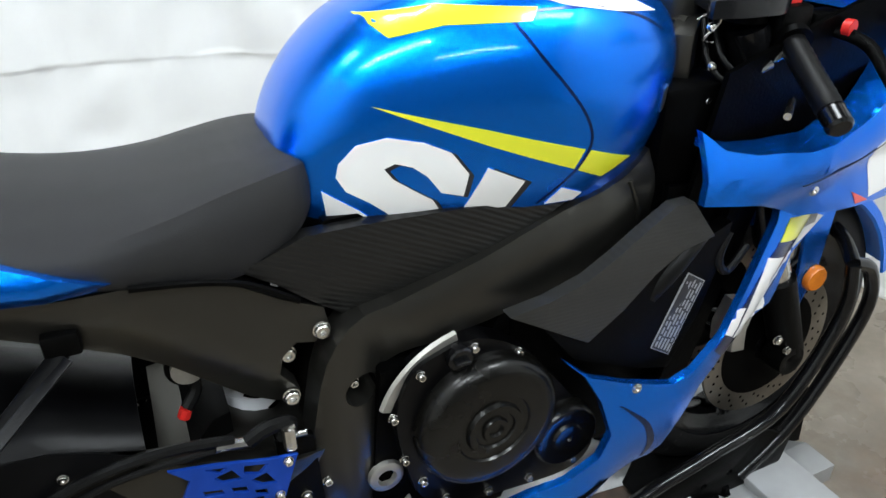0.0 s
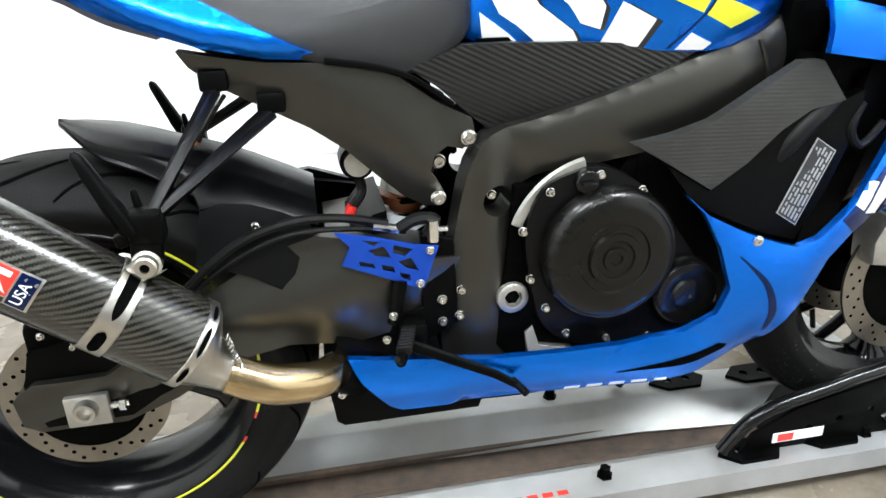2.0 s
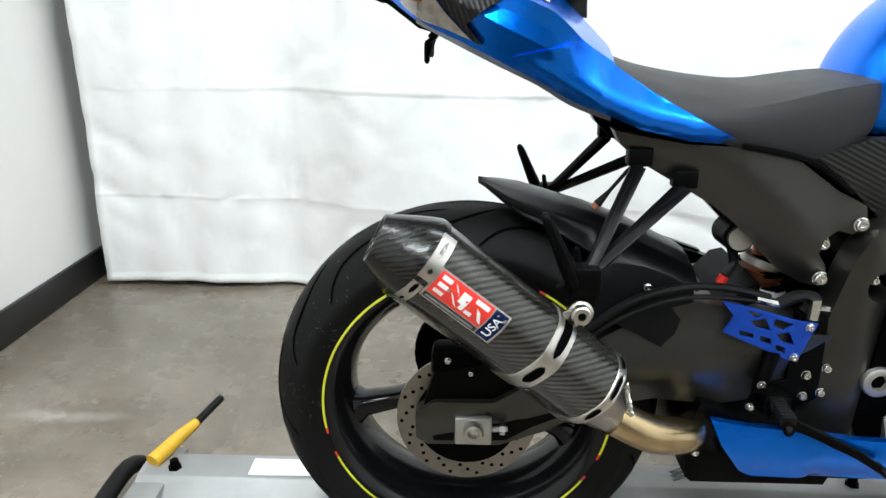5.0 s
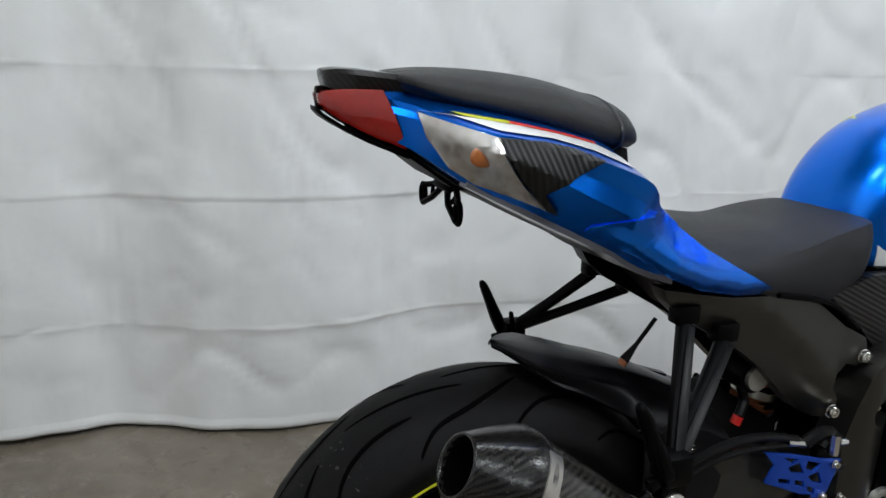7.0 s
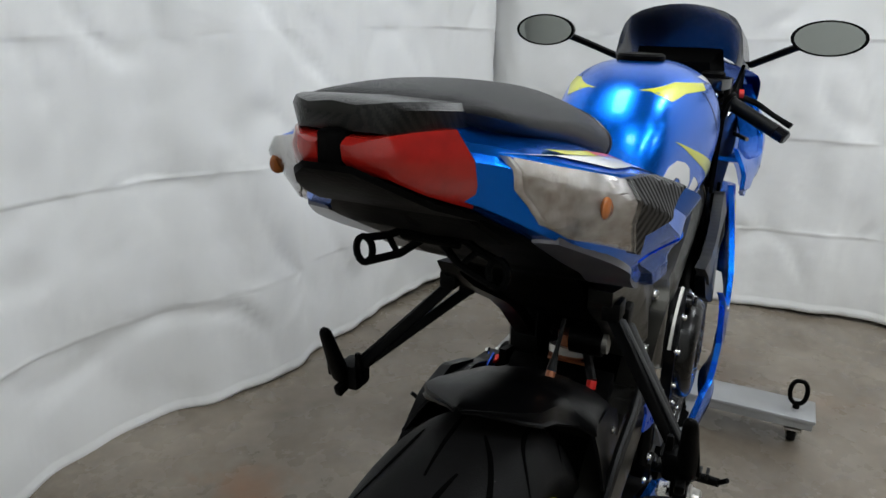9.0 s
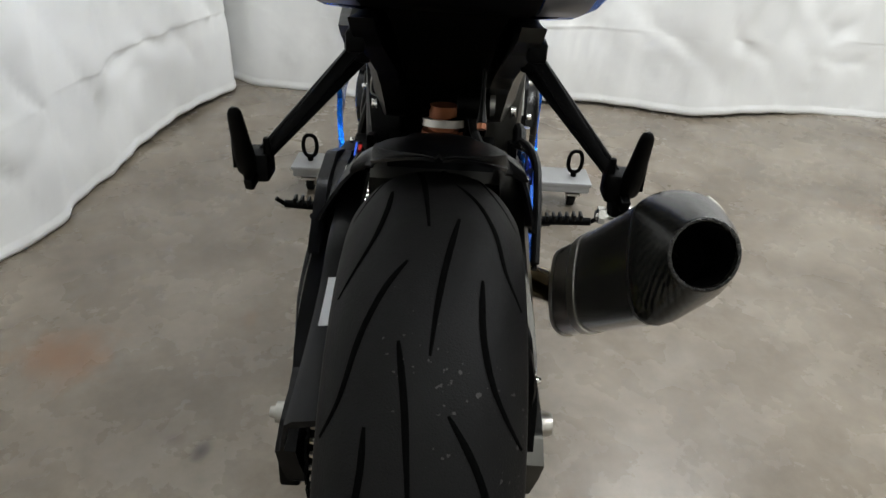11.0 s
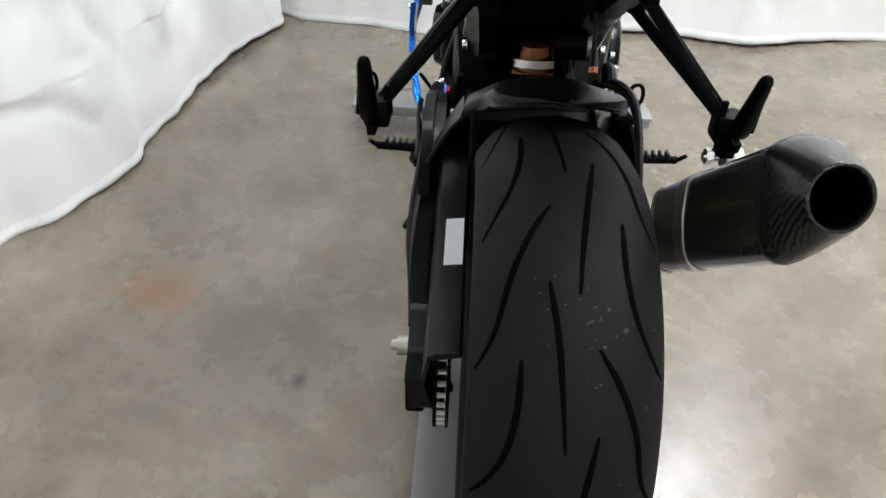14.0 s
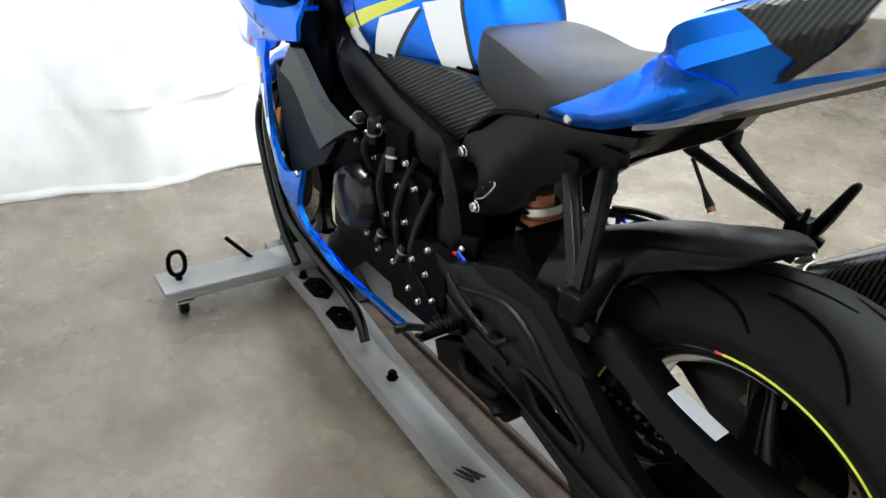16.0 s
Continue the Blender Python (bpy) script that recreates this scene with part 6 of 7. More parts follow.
# ---- silencer ----
sil = group("silencer", "carbon fibre silencer with steel strap and end cap")
A0, A1 = Vector((0.174, -0.214, 0.457)), Vector((-0.064, -0.240, 0.652))
ax = (A1 - A0).normalized()
sd = Vector((0, -1, 0)) - ax * Vector((0, -1, 0)).dot(ax)
sd.normalize()
up_ = sd.cross(ax) if sd.cross(ax).z > 0 else ax.cross(sd)
SEC = [(-0.050, 0.021), (-0.044, 0.040), (-0.022, 0.053), (0.006, 0.055), (0.030, 0.046), (0.051, 0.016), (0.049, -0.008), (0.036, -0.036), (0.012, -0.055), (-0.024, -0.074), (-0.047, -0.062), (-0.053, -0.022)]
SECS = spline(SEC, 3, True)


def sil_ring(t, k=1.0, du=0.0, dv=0.0, lift=0.0, tilt=0.0, round_=0.0, rad_=0.036):
    out = []
    for u, v in SECS:
        r = math.hypot(u, v)
        f = (k + lift / r) * (1 - round_) + round_ * rad_ / r
        out.append(A0 + ax * (t + tilt * v) + sd * (u * f + du) + up_ * (v * f + dv))
    return out


L = (A1 - A0).length
part("sleeve", loft([sil_ring(t) for t in np.linspace(0, L, 12)], caps=False), CARBON, sil, "clear-coated carbon fibre sleeve")
OUT = Vector((-0.118, -0.238, 0.677))


def outlet(r, back=0.0):
    """Ring of the round outlet, which faces straight to the rear."""
    ring = []
    for u, v in SECS:
        q = math.hypot(u, v)
        ring.append(OUT + Vector((0.86, 0, -0.51)) * back + Vector((0.05, -0.998, 0)) * (r * u / q) + Vector((0.45, 0, 0.893)) * (r * v / q))
    return ring


def between(a, b, f, swell=0.0):
    m = sum(a, Vector()) / len(a)
    n = sum(b, Vector()) / len(b)
    c = m.lerp(n, f)
    return [c + (p.lerp(q, f) - c) * (1 + swell) for p, q in zip(a, b)]


cap0, cap1 = sil_ring(L + 0.004, 1.0, lift=0.0012), outlet(0.0335)
part("end_cap", loft([sil_ring(L - 0.003, 1.0, lift=0.0015), cap0, between(cap0, cap1, 0.22, 0.03), between(cap0, cap1, 0.5, 0.035), between(cap0, cap1, 0.8, 0.025), between(cap0, cap1, 0.96), cap1, outlet(0.0325, -0.002), outlet(0.030, -0.002), outlet(0.0288, 0.001), outlet(0.0284, 0.02)], caps=False), CARBON_C, sil, "carbon end cap with a round open outlet", sharp=70)
part("outlet_bore", loft([outlet(0.0283, 0.004), outlet(0.028, 0.03), outlet(0.027, 0.07), outlet(0.002, 0.071)], caps=False), GROOVE, sil)


def strap(t0, t1, lift=0.0015):
    return loft([sil_ring(t, lift=lift if 0 < i < 3 else 0.0002) for i, t in enumerate((t0, t0 + 0.001, t1 - 0.001, t1))], caps=False)


def slots(t, spans, ln, parent):
    """Dark slots cut into a strap, over the given spans of the section."""
    for i0, i1 in spans:
        bm = bmesh.new()
        rows = []
        for i in np.linspace(i0, i1, 2 * (i1 - i0) + 1):
            e = ln * math.sqrt(max(0.02, 1 - abs(2 * (i - i0) / (i1 - i0) - 1) ** 3.0))
            row = []
            for q in (t - e, t, t + e):
                r = sil_ring(q, lift=0.0030)
                row.append(r[int(i) % len(SECS)].lerp(r[(int(i) + 1) % len(SECS)], float(i - int(i))))
            rows.append(row)
        loft(rows, closed=False, caps=False, bm=bm)
        part("slot", bm, GROOVE, parent)


def strap_piece(t0, t1, i0, i1, lift):
    """A short plate that follows the sleeve's section from index i0 to i1."""
    return loft([[sil_ring(t, lift=q)[i % len(SECS)] for i in range(i0, i1 + 1)] + [sil_ring(t, lift=q - 0.0022)[i % len(SECS)] for i in range(i1, i0 - 1, -1)] for t, q in ((t0, lift), (t1, lift))])


part("end_band", strap(L - 0.006, L + 0.001), CARBON_D, sil, "dark end band")
st = part("end_strap", strap_piece(L - 0.016, L + 0.003, 11, 17, 0.0030), STEEL, sil, "bright steel strap plate")
slots(L - 0.0065, ((12, 14), (15, 16)), 0.0036, st)
st = part("end_strap", strap_piece(L - 0.014, L + 0.002, 18, 22, 0.0028), STEEL, sil, "brushed steel strap plate")
slots(L - 0.0065, ((18, 20), (21, 22)), 0.0030, st)
st = part("hanger_strap", strap(0.092, 0.122, 0.0022), STEEL, sil, "brushed steel hanger strap")
slots(0.107, ((8, 15), (17, 21)), 0.0066, st)
part("strap_lug", bar(A0 + ax * 0.110 + up_ * 0.056 + sd * 0.012, Vector((0.142, -0.243, 0.580)), 0.026, 0.006, 0.002, (0, 1, 0)), STEEL, st)
lugb = part("hanger_bolt", lathe([(-0.226, 0.0), (-0.226, 0.0165), (-0.238, 0.0165), (-0.240, 0.0135), (-0.248, 0.013), (-0.250, 0.011), (-0.250, 0.0055), (-0.246, 0.005), (-0.246, 0)], 24, (0.142, 0, 0.580)), STEEL, sil, "large steel hanger bolt")
part("bolt_socket", lathe([(-0.2475, 0), (-0.2475, 0.006)], 6, (0.142, 0, 0.580)), GROOVE, lugb)
part("bolt_end", tube([(0.142, -0.222, 0.580), (0.142, -0.200, 0.580)], 0.006, 8), CHROME, lugb)
part("bolt_nut", lathe([(-0.212, 0), (-0.212, 0.011), (-0.203, 0.011), (-0.203, 0)], 6, (0.142, 0, 0.580)), CHROME, lugb)
st = part("front_strap", strap(0.0, 0.014), STEEL, sil, "brushed steel front strap")
slots(0.007, ((8, 11), (12, 15), (17, 20)), 0.003, st)
part("inlet_cone", loft([sil_ring(0.0, 0.97), sil_ring(-0.006, 0.90), sil_ring(-0.022, 0.62, 0.0, -0.012), sil_ring(-0.050, 0.46, -0.004, -0.018), sil_ring(-0.056, 0.44, -0.004, -0.018)]), STEEL, sil, "polished steel inlet cone")
p0 = A0 + ax * -0.054 + up_ * -0.018 + sd * -0.004
part("link_pipe", tube([p0, (0.250, -0.203, 0.385), (0.285, -0.192, 0.373), (0.318, -0.172, 0.362), (0.345, -0.135, 0.356)], [0.026, 0.027, 0.027, 0.0265, 0.024], 18, smooth=5), TITAN, sil, "heat-tinted link pipe")
spr = [A0 + ax * (-0.02 - 0.045 * q) + up_ * (0.035 - 0.035 * q + 0.004 * math.cos(q * 60)) + sd * (0.01 + 0.004 * math.sin(q * 60)) for q in np.linspace(0, 1, 80)]
part("exhaust_spring", tube(spr, 0.0013, 5), CHROME, sil)
# badge: red plate with pale bars
btree = tree_of([o for o in sil.children if o.name.startswith("sleeve")])


def on_sleeve(outline, lift, m, parent, name, label=""):
    """Layer on the silencer's outer side; outline in metres along the axis and across it."""
    pts = []
    for a, b in outline:
        p = A0 + ax * (a + 0.008) + up_ * (b * 0.64 + 0.001)
        pts.append((p.x, p.z))
    return mark(name, btree, pts, -1, m, parent, lift, label=label, step=0.008)


plate = on_sleeve([(L - 0.028, 0.036), (L - 0.028, -0.034), (L - 0.138, -0.034), (L - 0.138, 0.036)], 0.0010, STEEL, sil, "badge_plate", "red and white riveted metal badge")
on_sleeve([(L - 0.031, 0.033), (L - 0.031, -0.017), (L - 0.113, -0.017), (L - 0.113, 0.033)], 0.0014, RED_D, plate, "badge_field", "red badge field")
for a0, b0, a1, b1, w in ((0.036, 0.024, 0.050, 0.024, 0.006), (0.036, 0.011, 0.050, 0.011, 0.006), (0.036, -0.003, 0.050, -0.003, 0.006), (0.056, 0.026, 0.064, 0.016, 0.005), (0.058, 0.010, 0.070, -0.006, 0.006), (0.072, 0.024, 0.072, 0.004, 0.005),
                          (0.078, 0.024, 0.078, -0.006, 0.005), (0.084, -0.003, 0.094, -0.003, 0.006), (0.088, 0.024, 0.108, 0.024, 0.006), (0.098, 0.013, 0.108, -0.006, 0.006)):
    dx, dz = a1 - a0, b1 - b0
    ln = math.hypot(dx, dz)
    w, b0, b1 = 1.3 * w, b0 * 1.08 - 0.002, b1 * 1.08 - 0.002
    ox, oz = -dz / ln * w / 2, dx / ln * w / 2
    on_sleeve([(L - a0 + ox, b0 + oz), (L - a0 - ox, b0 - oz), (L - a1 - ox, b1 - oz), (L - a1 + ox, b1 + oz)], 0.0018, WHITE_D, plate, "badge_bar")
on_sleeve([(L - 0.031, -0.020), (L - 0.031, -0.031), (L - 0.113, -0.031), (L - 0.113, -0.020)], 0.0014, BLACK_D, plate, "badge_line")
on_sleeve([(L - 0.034, -0.023), (L - 0.034, -0.028), (L - 0.108, -0.028), (L - 0.108, -0.023)], 0.0018, GREY_D, plate, "badge_bar")
on_sleeve([(L - 0.115, 0.033), (L - 0.115, -0.031), (L - 0.135, -0.031), (L - 0.135, 0.033)], 0.0014, NAVY, plate, "badge_end")
fc = bpy.data.curves.new("badge_text", "FONT")
fc.body, fc.size, fc.align_x, fc.align_y, fc.extrude = "USA", 0.0165, "CENTER", "CENTER", 0.0003
tx = new("badge_text", fc)
tx.data.materials.append(WHITE_D)
tx.parent = plate
tp = A0 + ax * (L - 0.117) + up_ * 0.002
hit_, nor_, _, _ = btree.ray_cast(Vector((tp.x, -0.6, tp.z)), Vector((0, 1, 0)))
nor_ = nor_ if nor_.y < 0 else -nor_
ex = (up_ - nor_ * up_.dot(nor_)).normalized()
mt = Matrix((ex, nor_.cross(ex), nor_)).transposed().to_4x4()
tx.matrix_world = Matrix.Translation(hit_ + nor_ * 0.0022) @ mt

# catalyst box and belly pan
cat = group("exhaust_box", "black exhaust chamber cover")
part("box_shell", loft([[(x, y, z) for x, z in ((0.325, 0.345), (0.335, 0.27), (0.345, 0.262), (0.545, 0.262), (0.56, 0.30), (0.42, 0.37), (0.36, 0.395), (0.345, 0.398))] for y in (-0.146, -0.140, -0.05, 0.13, 0.14)]), PLASTIC, cat)
bolt(cat, (0.345, -0.1465, 0.315), -1, 0.006, 0.005)

# ---- rider's footrests, levers, guards ----
for s in (-1, 1):
    rs = group("rider_footrest", "black rider's footrest and heel plate")
    part("mount_plate", panel([(0.47, 0.54), (0.515, 0.53), (0.52, 0.40), (0.47, 0.375), (0.42, 0.39), (0.43, 0.42), (0.47, 0.43)], lambda x, z: 0.128, s, 0.012, bevel=0.003), PLASTIC, rs)
    peg = part("peg", tube([(0.445, s * 0.14, 0.405), (0.435, s * 0.20, 0.418), (0.418, s * 0.262, 0.428)], [0.009, 0.0085, 0.007], 10), PLASTIC, rs, "ribbed footpeg")
    for k in range(8):
        q = k / 8
        part("peg_rib", box(0.442 - 0.02 * q - 0.0095, 0.442 - 0.02 * q + 0.0095, s * (0.165 + 0.088 * q), s * (0.170 + 0.088 * q), 0.412 + 0.018 * q, 0.424 + 0.018 * q, 0.001), HOSE, peg)
    part("peg_feeler", tube([(0.418, s * 0.262, 0.428), (0.412, s * 0.274, 0.440)], 0.004, 7), PLASTIC, rs)
    part("pivot_block", box(0.43, 0.47, s * 0.125, s * 0.160, 0.385, 0.42, 0.006), PLASTIC, rs)
    HG = [(0.353, 0.563), (0.40, 0.553), (0.455, 0.537), (0.470, 0.534), (0.490, 0.531), (0.469, 0.471), (0.452, 0.476), (0.36, 0.516), (0.372, 0.541)]
    if s < 0:
        hg = part("heel_guard", panel(HG, lambda x, z: 0.150, s, 0.004, [((0.388, 0.550), (0.412, 0.544), (0.404, 0.538)), ((0.430, 0.538), (0.456, 0.530), (0.444, 0.520), (0.428, 0.527)), ((0.396, 0.534), (0.416, 0.538), (0.426, 0.520), (0.405, 0.524)), ((0.434, 0.514), (0.452, 0.518), (0.462, 0.498), (0.446, 0.502)), ((0.382, 0.520), (0.402, 0.514), (0.404, 0.507), (0.384, 0.512)), ((0.412, 0.512), (0.428, 0.507), (0.430, 0.498), (0.414, 0.503)), ((0.436, 0.498), (0.450, 0.493), (0.450, 0.484), (0.438, 0.489))], 0, 0.0008), ANODISED, rs, "blue anodised heel guard with cut-outs")
    else:
        part("heel_guard", panel([(0.462, 0.505), (0.494, 0.517), (0.508, 0.47), (0.496, 0.422), (0.470, 0.416), (0.480, 0.46)], lambda x, z: 0.150, s, 0.004, [(0.488, 0.495, 0.006), (0.490, 0.44, 0.006)], 0, 0.0008), ANODISED, rs, "blue anodised heel guard")
    bolt(rs, (0.478, s * 0.151, 0.527), s, 0.006, 0.006)
    bolt(rs, (0.463, s * 0.151, 0.480), s, 0.006, 0.006)
    if s < 0:
        part("master_cylinder", tube([(0.437, -0.142, 0.485), (0.424, -0.145, 0.42)], [0.012, 0.009], 10), PLASTIC, rs)
        bolt(rs, (0.424, -0.152, 0.435), s, 0.006, 0.006)
        bolt(rs, (0.413, -0.150, 0.398), s, 0.006, 0.006)
        part("brake_pedal", tube([(0.44, -0.165, 0.395), (0.50, -0.19, 0.376), (0.555, -0.20, 0.352), (0.585, -0.205, 0.333)], [0.009, 0.008, 0.007, 0.006], 8, flat=0.7), PLASTIC, rs)
        part("pedal_tip", tube([(0.583, -0.195, 0.335), (0.595, -0.222, 0.328)], 0.006, 8), PLASTIC, rs)
    else:
        part("shift_lever", tube([(0.44, 0.165, 0.395), (0.50, 0.18, 0.37), (0.575, 0.19, 0.335)], 0.007, 8), PLASTIC, rs)
        part("shift_tip", tube([(0.575, 0.185, 0.335), (0.58, 0.215, 0.333)], 0.008, 8), HOSE, rs)
        part("shift_rod", tube([(0.50, 0.165, 0.375), (0.60, 0.16, 0.42)], 0.004, 8), DARK, rs)
stand = group("side_stand", "black folded side stand")
part("stand_leg", tube([(0.50, 0.12, 0.29), (0.42, 0.16, 0.315), (0.32, 0.175, 0.345)], [0.013, 0.011, 0.010], 10), PLASTIC, stand)
part("stand_foot", bar((0.325, 0.175, 0.343), (0.29, 0.185, 0.34), 0.045, 0.008, 0.002), PLASTIC, stand)
part("stand_spring", tube([(0.49, 0.13, 0.32), (0.42, 0.165, 0.335)], 0.006, 8), DARK, stand)

# ---- fairings ----
low_y = lambda x, z: -5.0 * min(0.045, abs(z - 0.335)) ** 2 * min(1, max(0, (0.92 - x) / 0.15)) + 0.172 + 0.046 * min(1, max(0, (x - 0.40) / 0.42)) - 0.11 * max(0, x - 1.0) - 0.25 * max(0, 0.36 - z) * (1 if x > 0.5 else 0.6) - 0.10 * max(0, z - 0.56) - 2.0 * min(1, max(0, (x - 0.86) / 0.1)) * max(-0.13, min(0.13, z - 0.46 - 1.25 * max(0, x - 1.0))) ** 2
LOW = [(0.812, 0.593), (0.848, 0.561), (0.905, 0.532), (0.959, 0.511), (0.990, 0.502), (1.023, 0.513), (1.068, 0.553), (1.110, 0.620), (1.156, 0.698), (1.166, 0.735), (1.22, 0.728), (1.327, 0.714), (1.330, 0.660), (1.309, 0.656), (1.275, 0.636), (1.243, 0.612), (1.212, 0.540), (1.170, 0.525), (1.120, 0.533), (1.081, 0.511), (1.045, 0.478), (1.018, 0.41), (0.975, 0.350), (0.90, 0.322), (0.788, 0.297), (0.64, 0.292),
       (0.43, 0.280), (0.412, 0.288), (0.372, 0.345), (0.357, 0.380), (0.40, 0.374), (0.46, 0.372), (0.56, 0.366), (0.64, 0.368), (0.748, 0.374), (0.83, 0.388), (0.878, 0.412), (0.892, 0.45), (0.870, 0.513), (0.84, 0.565)]
LOW_L = LOW[2:21] + [(0.66, 0.300), (0.60, 0.305), (0.585, 0.316), (0.64, 0.326), (0.72, 0.338), (0.80, 0.355), (0.875, 0.392), (0.925, 0.45)]
low_yl = lambda x, z: low_y(x, z) + 0.032 * min(1, max(0, (x - 0.70) / 0.2))
fairs = []
for s in (-1, 1):
    fg = group("lower_fairing", "metallic blue lower side fairing")
    lf = part("fairing_panel", panel(LOW if s < 0 else LOW_L, low_y if s < 0 else low_yl, s, 0.012, step=0.02, bevel=0.003), BLUE, fg)
    ft = tree_of([lf])
    mark("vent_slot", ft, [(0.738, 0.327), (0.82, 0.344), (0.888, 0.362), (0.905, 0.356), (0.90, 0.348), (0.835, 0.333)], s, GROOVE, fg, 0.0012, label="dark vent slot")
    # tapering navy band: the shaded side of the panel's fold, as colour
    if s < 0:
        mark("fold_line", ft, band([(0.900, 0.498), (0.917, 0.483), (0.949, 0.449), (0.968, 0.403), (0.966, 0.369)], [0.001, 0.002, 0.0045, 0.006, 0.003]), s, NAVY, fg, 0.0008, step=0)
    for k in range(6 if s < 0 else 0):
        a = 0.668 + 0.033 * k
        mark("white_graphic", ft, [(a, 0.3005 + 0.0018 * k), (a + 0.022, 0.3015 + 0.0018 * k), (a + 0.021, 0.2965 + 0.0018 * k), (a - 0.001, 0.2955 + 0.0018 * k)], s, WHITE_D, fg, 0.001)
    mark("navy_field", ft, [(1.055, 0.535), (1.105, 0.592), (1.162, 0.668), (1.223, 0.655), (1.241, 0.620), (1.17, 0.53), (1.122, 0.536), (1.081, 0.513)], s, NAVY, fg, 0.0007)
    for k_part in ([(1.095, 0.540), (1.120, 0.535), (1.183, 0.638), (1.143, 0.650)], [(1.150, 0.580), (1.201, 0.629), (1.240, 0.618), (1.178, 0.563)], [(1.150, 0.585), (1.188, 0.562), (1.205, 0.530), (1.168, 0.530), (1.142, 0.565)], [(1.072, 0.556), (1.090, 0.590), (1.108, 0.585), (1.090, 0.545)]):
        mark("white_graphic", ft, k_part, s, WHITE_D, fg, 0.0012, step=0.006)
    mark("white_graphic", ft, [(1.225, 0.653), (1.275, 0.669), (1.307, 0.657), (1.275, 0.638), (1.243, 0.622)], s, WHITE_D, fg, 0.0012)
    mark("yellow_stripe", ft, [(1.165, 0.667), (1.179, 0.699), (1.244, 0.691), (1.277, 0.672), (1.223, 0.656)], s, YELLOW_D, fg, 0.0010)
    mark("grey_graphic", ft, [(1.240, 0.666), (1.250, 0.685), (1.296, 0.673), (1.287, 0.651), (1.253, 0.651)], s, GREY_D, fg, 0.0016)
    bolt(fg, (0.924, s * ((low_y if s < 0 else low_yl)(0.924, 0.519) + 0.0005), 0.519), s, 0.0075, 0.004)
    fairs.append(fg)
up_y = lambda x, z: 0.205 + 0.02 * min(1, (x - 0.97) / 0.2) - 0.6 * max(0, x - 1.22) ** 2 - 0.5 * max(0, z - (0.80 + 0.25 * max(0, x - 1.1))) - 0.15 * max(0, 0.72 - z) - 0.55 * max(0, min(0.04, 0.757 + 0.27 * (x - 1.08) - z))
UPF = [(0.992, 0.850), (1.02, 0.827), (1.063, 0.817), (1.139, 0.813), (1.172, 0.819), (1.24, 0.846), (1.40, 0.955), (1.55, 0.985), (1.62, 0.90), (1.60, 0.80), (1.50, 0.73), (1.38, 0.695), (1.26, 0.702), (1.166, 0.713), (1.142, 0.724), (1.076, 0.752), (0.990, 0.765)]
